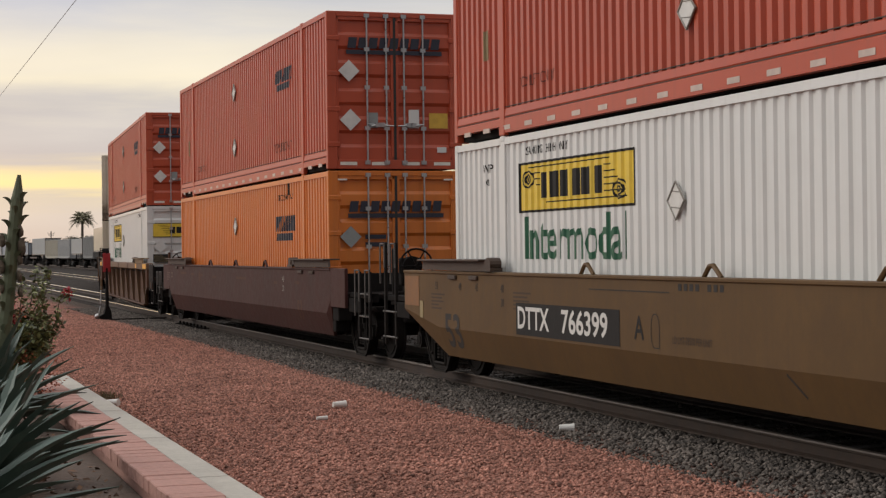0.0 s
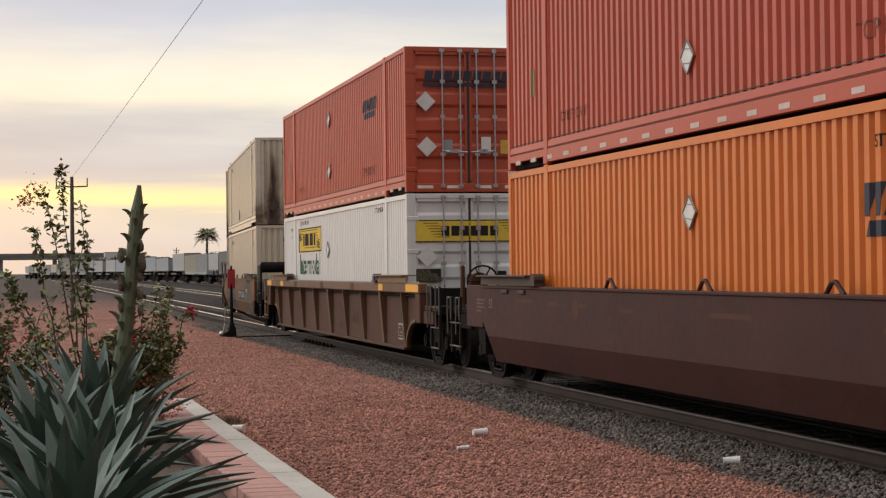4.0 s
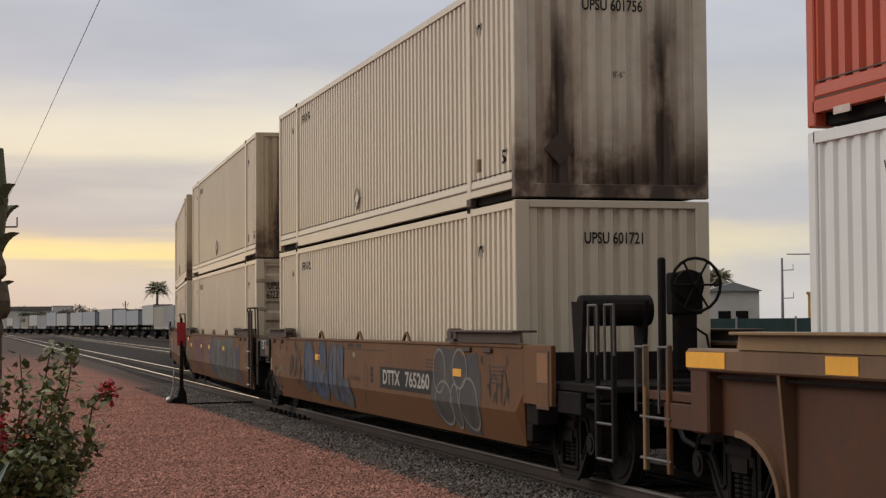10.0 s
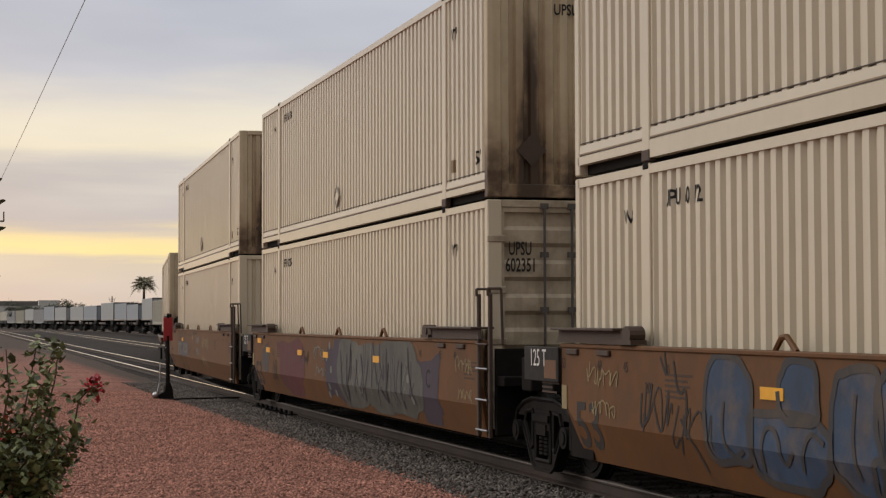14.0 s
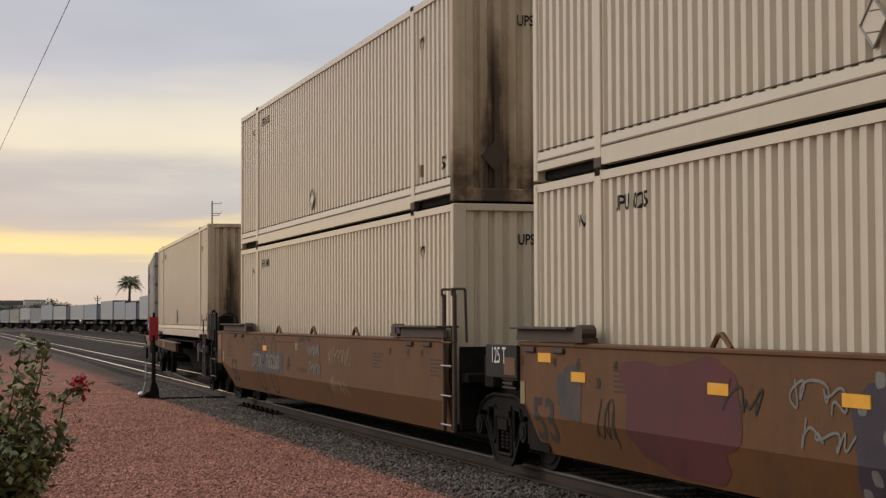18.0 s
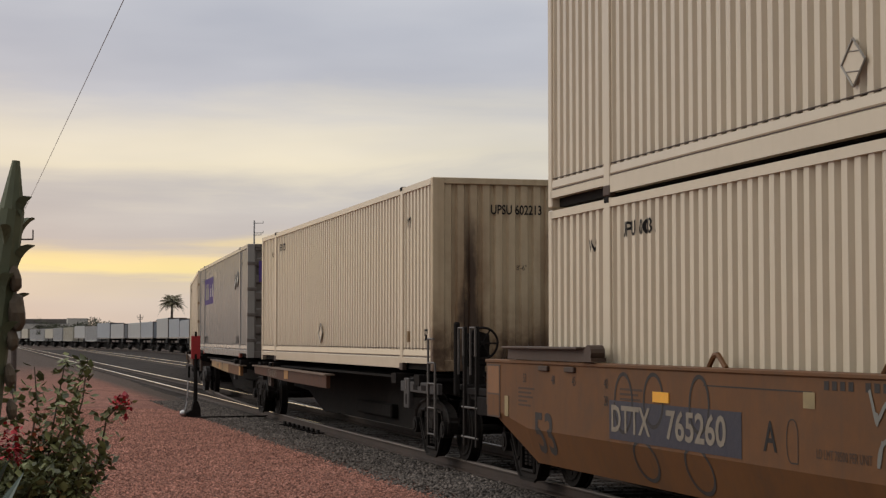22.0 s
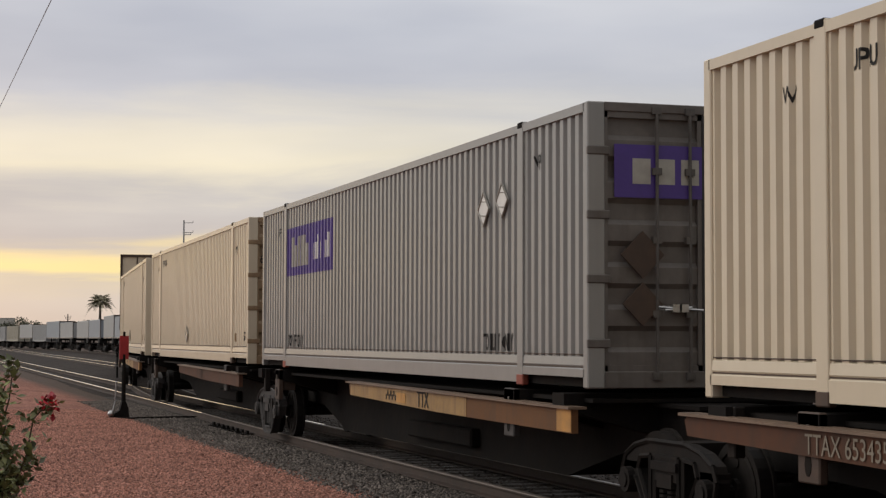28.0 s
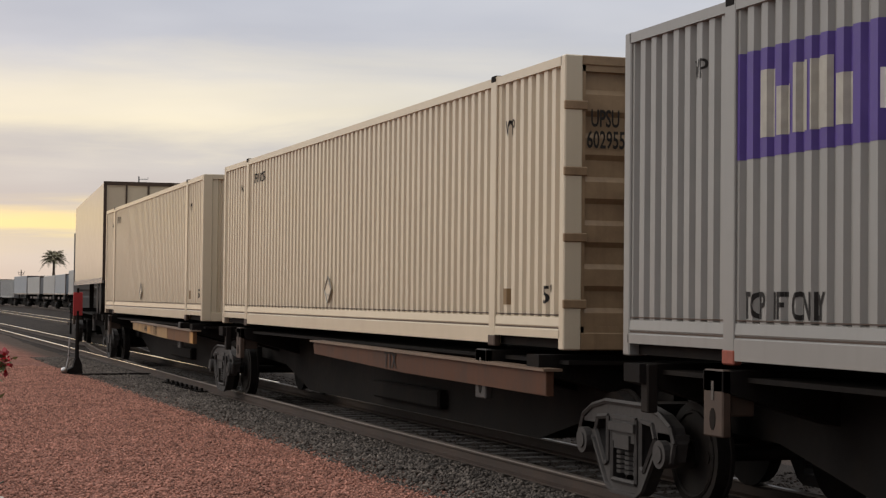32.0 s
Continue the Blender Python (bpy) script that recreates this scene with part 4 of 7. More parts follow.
def hand_brake(car, y, s, x=-0.9, z=2.2, ladder=(0.43, 0.91), tank=True, mat=None, wide=0.29):
    """The brake wheel on its stand at a car's end platform, with ladder and grab irons; s: which way it looks."""
    m = mat or M_DARK
    part("stanchion", boxes((x + 0.34, x + 0.42, y - 0.12, y - 0.04, 1.0, z + 0.30), bevel=0.02), m, car)
    part("brake_stand", boxes((x + 0.56, x + 0.80, y - 0.08, y + 0.08, z - 0.95, z - 0.3), bevel=0.02), m, car)
    part("stand_foot", boxes((x + 0.44, x + 0.92, y - 0.12, y + 0.12, 1.08, 1.16), bevel=0.02), m, car)
    bm = boxes((x + 0.50, x + 0.86, y - 0.10, y + 0.10, z - 0.32, z + 0.14), bevel=0.02)
    rod(bm, (x + 0.68, y + s * 0.02, z), (x + 0.68, y + s * 0.16, z), 0.17, 12)
    part("gear_housing", bm, m, car)
    bm = bmesh.new()
    c = x + 0.72
    ring(bm, (c, y + s * 0.22, z), wide, 0.018, 20)
    for k in range(6):
        a = k * math.pi / 3
        rod(bm, (c, y + s * 0.2, z), (c + wide * math.cos(a), y + s * 0.22, z + wide * math.sin(a)), 0.013, 5)
    rod(bm, (c, y, z), (c, y + s * 0.26, z), 0.03, 8)
    part("brake_wheel", bm, M_DARK, car, "dark spoked hand-brake wheel")
    bm = bmesh.new()
    pipe(bm, [(x + 0.70, y, z - 0.4), (x + 0.85, y + s * 0.2, z - 0.55), (x + 0.88, y + s * 0.25, z - 0.85), (x + 0.7, y + s * 0.2, 1.1)], 0.014)
    part("brake_chain", bm, M_DARK, car)
    if tank:
        bm = bmesh.new()
        rod(bm, (-1.30, y - s * 0.35, 1.93), (-0.50, y - s * 0.35, 1.93), 0.17, 16)
        rod(bm, (-1.33, y - s * 0.35, 1.93), (-1.30, y - s * 0.35, 1.93), 0.11, 16, 0.17)
        part("air_reservoir", bm, M_DARK, car)
        for x0 in (-1.34, -0.62):
            part("reservoir_bracket", slab(bmesh.new(), [(y - s * 0.35 - 0.19, 2.03), (y - s * 0.35 + 0.19, 2.03), (y - s * 0.35 + 0.07, 1.1), (y - s * 0.35 - 0.07, 1.1)], "X", x0, x0 + 0.05), M_DARK, car)
    if ladder:
        top = z - 0.24 if tank else z - 0.08
        for yy in [y + s * d for d in ladder]:
            part("ladder_post", boxes((-1.435, -1.385, yy - 0.03, yy + 0.03, 0.36, top), bevel=0.01), M_TRUCK, car)
            bm = bmesh.new()
            pipe(bm, [(-1.46, yy + 0.12, top - 0.75), (-1.46, yy + 0.12, top + 0.02), (-1.46, yy - 0.14, top + 0.02), (-1.46, yy - 0.14, top - 0.5)], 0.014)
            part("grab_iron", bm, M_GRAB, car, "worn grab iron")
        for zz in (0.38, 0.75, 1.12):
            bm = bmesh.new()
            rod(bm, (-1.42, y + s * ladder[0], zz), (-1.42, y + s * ladder[1], zz), 0.016, 6)
            part("rung", bm, M_GRAB, car, "worn ladder rung")


def end_ladder(car, y, mat):
    """Two stout posts with grab irons and rungs at an articulated joint."""
    for yy in (y - 0.23, y + 0.23):
        part("ladder_post", boxes((-1.525, -1.475, yy - 0.028, yy + 0.028, 0.36, 2.12), bevel=0.01), mat, car)
        bm = bmesh.new()
        pipe(bm, [(-1.53, yy, 2.09), (-1.53, yy, 2.18), (-1.36, yy, 2.18), (-1.34, yy, 1.5)], 0.018)
        part("grab_iron", bm, mat, car)
    for z in (0.45, 0.82, 1.2, 1.5):
        bm = bmesh.new()
        rod(bm, (-1.54, y - 0.23, z), (-1.54, y + 0.23, z), 0.014, 6)
        part("rung", bm, M_STEEL if z < 1.3 else mat, car, "worn ladder rung")


def coupler(car, y, s):
    bm = bmesh.new()
    y0, y1 = sorted((y, y + s * 0.95))
    box(bm, -0.11, 0.11, y0, y1, 0.66, 0.90)
    box(bm, -0.2, 0.2, *sorted((y + s * 0.72, y + s * 1.0)), 0.62, 0.95)
    part("coupler", bm, M_DARK, car)
    for x in (-0.45, 0.4):
        bm = bmesh.new()
        pipe(bm, [(x, y, 0.85), (x, y + s * 0.35, 0.55), (x + 0.12, y + s * 0.7, 0.42), (x + 0.2, y + s * 1.0, 0.55)], 0.028)
        part("air_hose", bm, M_BLACK, car)


def skirt(bm, x, out, front, rear, zt, zf, zb):
    """A side sill with a fold; its foot rises towards the ends."""
    th = 0.05
    rows = []
    for y, up in ((-front[0], 1), (-front[0] + front[1], 0), (rear[0] - rear[1], 0), (rear[0], 1)):
        rows.append((y, zt, zf + 0.23 * up, zb + 0.62 * up))
    ring_v = []
    for y, t, f, b in rows:
        inner = (f - b) * 0.34
        o = [(x, t), (x, f), (x - out * inner, b), (x - out * (inner + th), b), (x - out * th, f), (x - out * th, t)]
        ring_v.append([bm.verts.new((u, y, v)) for u, v in o])
    for a, b in zip(ring_v, ring_v[1:]):
        for i in range(6):
            bm.faces.new((a[i], a[(i + 1) % 6], b[(i + 1) % 6], b[i]))
    bm.faces.new(ring_v[0])
    bm.faces.new(ring_v[-1][::-1])
    bmesh.ops.recalc_face_normals(bm, faces=bm.faces[:])
    return bm


WHEELS = []


def well_car(label, mat, style="smooth", front="drawbar", rear="drawbar", trucks=(-9.5, 9.5), flap_mat=None, half=9.95, chord_mat=None):
    car = thing("well_car", label, "railcar", "cars of the train")
    fm = flap_mat or mat
    blunt = style == "smooth" and (mat is M_MAROON or (mat is M_TAN2 and front == "coupler"))
    f_end = ((8.95, 0.30) if blunt else (half, 1.7)) if front == "coupler" else (8.37, 0.12)
    r_end = ((8.95, 0.30) if mat is M_MAROON else (half, 1.7)) if rear == "coupler" else (7.97, 0.4)
    for out in (-1, 1):
        for s, e in ((-1, f_end), (1, r_end)):
            if style == "smooth" and e[0] == 8.95:
                part("end_sill_plate", boxes((*sorted((out * 1.5, out * 1.44)), *sorted((s * 8.95, s * half)), 0.86, 1.545), bevel=0.008), mat, car)
                part("end_step", boxes((*sorted((out * 1.46, out * 1.2)), *sorted((s * 8.95, s * 9.35)), 0.62, 0.86), (*sorted((out * 1.46, out * 1.2)), *sorted((s * 8.95, s * 9.15)), 0.42, 0.62), bevel=0.012), M_DARK, car)
        if style == "smooth":
            part("side_sill", skirt(bmesh.new(), out * 1.5, out, f_end, r_end, 1.50, 0.74, 0.33), mat, car)
            part("top_chord", boxes((*sorted((out * 1.52, out * 1.36)), -f_end[0], r_end[0], 1.50, 1.545), bevel=0.01), mat, car)
        else:
            bm = bmesh.new()
            arch = [(half - 0.1, 0.80)] + [(9.25 - 0.78 * math.sin(a * 0.157), 0.28 + 0.52 * math.cos(a * 0.157)) for a in range(11)]
            slab(bm, arch + [(-y, z) for y, z in arch[::-1]] + [(-half + 0.2, 1.36), (half - 0.2, 1.36)], "X", *sorted((out * 1.36, out * 1.31)))
            part("side_panel", bm, mat, car)
            part("top_chord", boxes((*sorted((out * 1.52, out * 1.30)), -half, half, 1.36, 1.56), bevel=0.02), chord_mat or mat, car)
            part("bottom_chord", boxes((*sorted((out * 1.46, out * 1.30)), -8.45, 8.45, 0.24, 0.30), bevel=0.01), mat, car)
            for k in range(9):
                y = -8.35 + k * 2.075
                w = 0.075 if k in (1, 4) else 0.024
                lo = 0.28
                mesh_part("side_post", ("spost", out, w, lo), lambda: slab(bmesh.new(), [(out * 1.36, lo), (out * 1.41, lo), (out * 1.5, 1.36), (out * 1.36, 1.36)], "Y", -w, w), chord_mat or mat, car).location.y = y
            bm = bmesh.new()
            rod(bm, (out * 1.43, -half + 0.5, 1.31), (out * 1.43, half - 0.5, 1.31), 0.018, 6)
            part("air_pipe", bm, M_DARK, car)
            for s in (-1, 1):
                rim = [(s * (9.25 - r * math.sin(a * 0.157)), 0.28 + (r - 0.26) * math.cos(a * 0.157)) for r, o in ((0.78, 0), (0.84, 1)) for a in (range(11) if not o else range(10, -1, -1))]
                part("wheel_arch", slab(bmesh.new(), rim, "X", *sorted((out * 1.42, out * 1.32))), chord_mat or mat, car, "flanged wheel arch")
        for s in (-1, 1):
            fe = min(8.9, (f_end if s < 0 else r_end)[0])
            f = part("guide_flap", slab(bmesh.new(), [(s * 6.35, 1.55), (s * 6.15, 1.66), (s * 6.3, 1.70), (s * fe, 1.70), (s * (fe + 0.05), 1.56)], "X", *sorted((out * 1.53, out * 1.49))), M_FLAP if style == "smooth" else fm, car, "hinged dark container guide")
            part("guide_ledge", boxes((*sorted((out * 1.62, out * 1.31)), *sorted((s * 6.2, s * (fe + 0.02))), 1.685, 1.712), bevel=0.006), M_FLAP if style == "smooth" else fm, car)
            if out < 0:
                bm = slab(bmesh.new(), [(s * (6.0 + 0.11 * math.cos(a * 0.524)), 1.65 + 0.085 * math.sin(a * 0.524)) for a in range(12)], "X", -1.56, -1.40)
                box(bm, -1.57, -1.40, *sorted((s * 5.86, s * 6.25)), 1.555, 1.60)
                box(bm, -1.54, -1.44, *sorted((s * 6.08, s * 6.3)), 1.60, 1.69)
                part("guide_roller", bm, M_FLAP, car, "worn rounded container guide roller")
                for y in ((6.7, 7.6) if style == "smooth" else ()):
                    part("flap_hinge", boxes((-1.535, -1.49, s * y - 0.16, s * y + 0.16, 1.43, 1.49), bevel=0.01), M_FLAP, car)
        if style == "smooth":
            for y in (-3.34, -0.22, 2.9):
                part("hook_bracket", pipe(bmesh.new(), [(out * 1.46, y - 0.2, 1.54), (out * 1.46, y - 0.03, 1.66), (out * 1.46, y + 0.06, 1.65), (out * 1.46, y + 0.18, 1.54)], 0.026, 6), mat, car)
    for k in range(6):
        y = -7.5 + 3 * k
        mesh_part("cross_beam", "xbeam", lambda: boxes((-1.29, 1.29, -0.15, 0.15, 0.30, 0.41)), M_DARK, car).location.y = y
    for s in (-1, 1):
        part("end_bulkhead", boxes((-1.28, 1.28, *sorted((s * 8.28, s * 8.36)), 0.36, 1.44), (-1.28, 1.28, *sorted((s * 8.36, s * ((f_end if s < 0 else r_end)[0] + 0.3))), 0.98, 1.10), bevel=0.01), M_DARK, car)
        kind = front if s < 0 else rear
        if kind == "coupler":
            part("end_platform", boxes((-1.3, 1.3, *sorted((s * half, s * 11.0)), 1.04, 1.12), (-0.3, 0.3, *sorted((s * half, s * 11.0)), 0.62, 1.04), (-1.36, -1.24, *sorted((s * half, s * 11.2)), 0.98, 1.14), bevel=0.012), M_DARK, car)
            coupler(car, s * 10.85, s)
            if s < 0:
                if style == "ribbed" or mat is M_MAROON:
                    hand_brake(car, s * 10.94, s, -1.3, 1.58, (-0.34, 0.3), False, M_RIB if style == "ribbed" else None)
                else:
                    hand_brake(car, s * 10.73, s)
            part("end_sill", boxes((-1.43, -1.36, *sorted((s * half, s * (half + 0.75))), 0.80, 1.04), (-1.41, -1.36, *sorted((s * half, s * 11.2)), 1.05, 1.14), bevel=0.01), mat if style == "ribbed" else M_DARK, car)
            if s > 0:
                high = 1.58 if style == "ribbed" else 1.34 if mat is M_MAROON else 1.97
                for yy in (10.66, 11.24):
                    part("ladder_post", boxes((-1.445, -1.395, yy - 0.032, yy + 0.032, 0.36, high), bevel=0.01), (M_TANWORN if yy > 11 else M_TAN2) if style == "ribbed" else M_TRUCK, car)
                    bm = bmesh.new()
                    pipe(bm, [(-1.48, yy + 0.11, high - 0.65), (-1.48, yy + 0.11, high - 0.02), (-1.48, yy - 0.12, high - 0.02), (-1.48, yy - 0.12, high - 0.4)], 0.014)
                    part("grab_iron", bm, M_GRAB, car, "worn grab iron")
                for z in (0.48, 0.88):
                    bm = bmesh.new()
                    rod(bm, (-1.43, 10.6, z), (-1.43, 11.35, z), 0.016, 6)
                    part("rung", bm, M_GRAB, car, "worn ladder rung")
        else:
            if s > 0:
                for x0 in (-1.40, 1.385):
                    part("inner_liner", boxes((x0, x0 + 0.015, 7.3, 7.95, 0.34, 1.2)), M_DARK, car)
            part("drawbar", boxes((-0.3, 0.3, *sorted((s * half, s * 9.65)), 0.6, 0.95), (-1.2, 1.2, *sorted((s * 9.1, s * 9.45)), 0.95, 1.35), bevel=0.015), M_DARK, car)
            if s < 0:
                end_ladder(car, s * 8.58, M_FLAP)
    for y in trucks:
        truck(car, y, WHEELS)
    return car


def spine_car(label, mat, truck_at=9.0, first=False, plate=True, back=False, words="TTX"):
    """One platform of an articulated spine car."""
    car = thing("spine_car", label, "railcar", "cars of the train")
    # sill made deeper than real; its dark side stands in for shade below
    bm = bmesh.new()
    slab(bm, [(-8.9, 0.66), (-6.9, 0.60), (-5.2, 0.22), (5.2, 0.22), (6.9, 0.60), (8.9, 0.66), (8.9, 1.12), (-8.9, 1.12)], "X", -0.36, 0.36)
    box(bm, -0.46, 0.46, -8.9, 8.9, 1.12, 1.16)
    part("centre_sill", bm, M_DARK, car)
    part("load_deck", boxes((-1.2, 1.2, -8.0, 8.0, 1.17, 1.21)), M_DARK, car)
    for y in (-7.6, -6.1, 6.1, 7.6):
        part("container_pedestal", slab(bmesh.new(), [(-1.42, 1.10), (-1.42, 1.26), (1.42, 1.26), (1.42, 1.10), (0.3, 0.8), (-0.3, 0.8)], "Y", y - 0.16, y + 0.16), M_DARK, car)
    if plate:
        off = 7.0 if back else -0.3
        for x0, x1 in ((-1.45, -1.38), (1.38, 1.45)):
            part("side_beam", slab(bmesh.new(), [(-7.75 + off, 0.87), (-7.75 + off, 1.11), (1.1 + off, 1.16), (1.15 + off, 1.12), (1.1 + off, 0.99), (-3.2 + off, 0.90)], "X", x0, x1), mat, car, "rusty side beam")
        part("beam_flange", slab(bmesh.new(), [(-7.78 + off, 1.11), (-7.78 + off, 1.135), (1.18 + off, 1.185), (1.18 + off, 1.16)], "X", -1.5, -1.3), M_BEAM, car)
        part("stripe", boxes((-1.457, -1.45, -7.74 + off, -7.35 + off, 0.88, 1.108)), M_AMBERWORN if words == "TTX" and mat is M_TAN2 else M_RIB, car, "worn end stripe")
        if mat is M_TAN2:
            part("stripe", slab(bmesh.new(), [(-4.7, 0.895), (-3.5, 0.905), (0.75, 0.985), (0.75, 1.15), (-4.7, 1.12)], "X", -1.455, -1.45), M_OCHRE, car, "worn tan-yellow stretch of the beam")
        part("lettering", side_letters(words, 0.22 if back else 0.29, 5.5 if back else -2.95, 1.03, x=-1.456, flat=True, squeeze=0.9, bold=0.0 if back else 0.006), M_SCRAWL2 if back else M_BLACK, car)
        if mat is M_TAN2:
            for k in range(7):
                part("small_print", side_shape([rect(0.0, 0.05, 0.0, 0.075)], -1.2 - 0.075 * k, 0.985 + 0.05 * (k % 2), x=-1.456, flat=True), M_BLACK, car, "small dark stencil marks")
            part("worn_patch", side_shape([rect(-0.22, 0.2, -0.06, 0.07)], -1.95, 1.02, x=-1.456, flat=True), M_AMBERWORN, car, "worn amber patch")
        if back:
            part("stripe", boxes((-1.457, -1.45, 3.5, 3.95, 0.95, 1.13)), M_AMBERWORN, car, "worn amber stripe")
    part("brake_gear", boxes((-0.5, 0.5, -2.0, 1.0, 0.35, 0.6), (-0.1, 0.4, 2.5, 4.5, 0.4, 0.62), bevel=0.03), M_DARK, car)
    front = -6.95 if first else -6.1
    part("bracket", boxes((-1.42, -1.34, front - 0.16, front + 0.16, 0.74, 1.2 if first else 1.27), (-1.40, -1.10, front - 0.1, front + 0.1, 0.9, 1.2), bevel=0.012), M_FRAME, car, "upright corner bracket")
    part("bracket", boxes((-1.42, -1.34, 5.94, 6.26, 0.74, 1.27), (-1.40, -1.10, 6.0, 6.2, 0.9, 1.2), bevel=0.012), M_FLAP, car, "upright corner bracket")
    for y in (front, 6.1):
        part("bracket_bar", boxes((-1.426, -1.42, y - 0.02, y + 0.02, 1.03, 1.18)), M_GRAB, car)
        part("bracket_hole", slab(bmesh.new(), [(y + 0.05 * math.cos(a * 0.628), 0.88 + 0.09 * math.sin(a * 0.628)) for a in range(10)], "X", -1.424, -1.42), M_DARK, car)
    part("pedestal_leg", boxes((-1.36, -1.26, 7.4, 7.54, 0.84, 1.26), bevel=0.01), M_TRUCK, car)
    if first:
        bm = bmesh.new()
        pipe(bm, [(-1.42, -8.3, 0.4), (-1.42, -8.3, 1.80), (-1.42, -8.62, 1.80)], 0.018)
        pipe(bm, [(-1.42, -8.7, 0.4), (-1.42, -8.7, 1.45), (-1.42, -8.3, 1.45)], 0.018)
        for z in (0.42, 0.8, 1.15):
            rod(bm, (-1.42, -8.3, z), (-1.42, -8.7, z), 0.014, 6)
        part("ladder", bm, M_GRAB, car, "worn pale ladder iron")
        part("end_sill", boxes((-1.40, -1.33, -8.78, -6.5, 0.99, 1.15), bevel=0.01), M_FRAME, car, "dusty end sill")
        for yy in (-7.45, -7.95):
            part("sill_pocket", boxes((-1.404, -1.398, yy - 0.13, yy + 0.13, 1.03, 1.11)), M_DARK, car)
    truck(car, truck_at, WHEELS, None if first else M_FRAME)
    if first:
        truck(car, -7.25, WHEELS)
        hand_brake(car, -9.3, -1, -1.66, 1.74, (), False, wide=0.22)
        coupler(car, -10.0, -1)
    return car


def trailer(label, mat, tall=2.85):
    """A road trailer riding on a spine car."""
    c = thing("semi_trailer", label, "trailer", "trailers of the train")
    part("body", boxes((-1.28, 1.28, -8.07, 8.07, 1.02, 1.02 + tall), bevel=0.03), mat, c)
    top = 1.02 + tall
    part("bottom_rail", boxes((-1.30, -1.24, -8.05, 8.05, 0.92, 1.08), (1.24, 1.30, -8.05, 8.05, 0.92, 1.08)), M_GREY, c)
    part("door_frame", boxes((-0.66, -0.61, -8.11, -8.05, 1.0, top), (0.61, 0.66, -8.11, -8.05, 1.0, top), (-1.29, -1.2, -8.11, -8.05, 1.0, top), (1.2, 1.29, -8.11, -8.05, 1.0, top), (-0.03, 0.03, -8.11, -8.05, 1.0, top), (-1.29, 1.29, -8.11, -8.05, top - 0.1, top + 0.01)), M_FLAP, c)
    for y in (-6.6, -5.3):
        for x in (-1.0, 1.0):
            mesh_part("wheel", ("tyre", x), lambda: disc(bmesh.new(), (x, 0, 0.5), 0.5, 0.5, 18), M_BLACK, c, "black rubber tyres").location.y = y
    for x in (-0.9, 0.75):
        part("landing_leg", boxes((x, x + 0.15, 4.9, 5.05, 0.1, 1.0)), M_DARK, c)
    part("bogie_frame", boxes((-1.0, 1.0, -7.4, -4.6, 0.6, 0.95)), M_DARK, c)
    return c


# ---- the train, front to rear: the middle of each car along the track, its load and the load's height ----
TRAIN = []


def ride(ob, middle, z=0.0, base=8.0):
    TRAIN.append((ob, middle, z, base))
    return ob


WELL_Z, STACK_Z, SPINE_Z = 0.424, 3.352, 1.317

# brown car with a red container over a white one
c = ride(well_car("brown well car with a black number panel", M_TAN, front="coupler", rear="coupler"), -42.75)
NUM = [(c, "766399", -0.9, 0.98)]
FOLD["deep"] = SHALLOW
c = ride(container("container", "white corrugated container with a yellow panel and green lettering", M_WHITE, rail=0.2), -42.75, WELL_Z)
JB = [c]
FOLD["deep"] = DEEP
c = ride(container("container", "red-orange corrugated container with white reflectors", M_RED, reflectors=True, rail=0.36), -42.75, STACK_Z)
RED = [c]
# maroon car with orange containers
MAROON = ride(well_car("maroon well car with a smooth side", M_MAROON, front="coupler", rear="coupler"), -19.3)
ORANGE = ride(container("container", "orange corrugated container with dark logo, doors closed", M_ORANGE, "doors", rail=0.2), -19.3, WELL_Z)
RED.append(ride(container("container", "red-orange corrugated container with closed doors", M_RED, "doors", reflectors=True, rail=0.36), -19.3, STACK_Z))
# ribbed car
RIBBED = ride(well_car("rusty brown well car with upright side posts", M_RIB, "ribbed", front="coupler", rear="coupler", flap_mat=M_TANWORN, chord_mat=M_CHORD, half=10.03, trucks=(-9.8, 9.8)), 4.05)
FOLD["deep"] = SHALLOW
JB.append(ride(container("container", "white corrugated container with closed doors and yellow panel", M_WHITE, "doors", rail=0.2), 4.05, WELL_Z))
FOLD["deep"] = DEEP
RED.append(ride(container("container", "red-orange corrugated container with closed doors", M_RED, "doors", reflectors=True, rail=0.36), 4.05, STACK_Z))
# three-part articulated car with beige containers
UNIT_B = ride(well_car("tan articulated well car unit with blue graffiti", M_TAN2, front="coupler", rear="drawbar", trucks=(-9.4, 9.75)), 27.8)
ride(beige("beige corrugated container with plain end wall", "UPSU 601721", clean=True), 27.8, WELL_Z)
ride(beige("dirty beige corrugated container with soot-streaked end", "UPSU 601756"), 27.8, STACK_Z)
UNIT_C = ride(well_car("tan articulated well car unit with grey graffiti", M_TAN2, trucks=(9.75,)), 47.1)
ride(beige("beige corrugated container with closed doors", "UPSU 602351", "doors"), 47.1, WELL_Z)
ride(beige("dirty beige corrugated container with soot-streaked end", "UPSU 601737"), 47.1, STACK_Z)
UNIT_A = ride(well_car("tan articulated well car unit with white scrawls", M_TAN2, rear="coupler", trucks=(9.5,)), 66.4)
ride(beige("beige corrugated container with plain end wall", "UPSU 600835", clean=True), 66.4, WELL_Z)
ride(beige("dirty beige corrugated container with soot-streaked end", "UPSU 601251"), 66.4, STACK_Z)
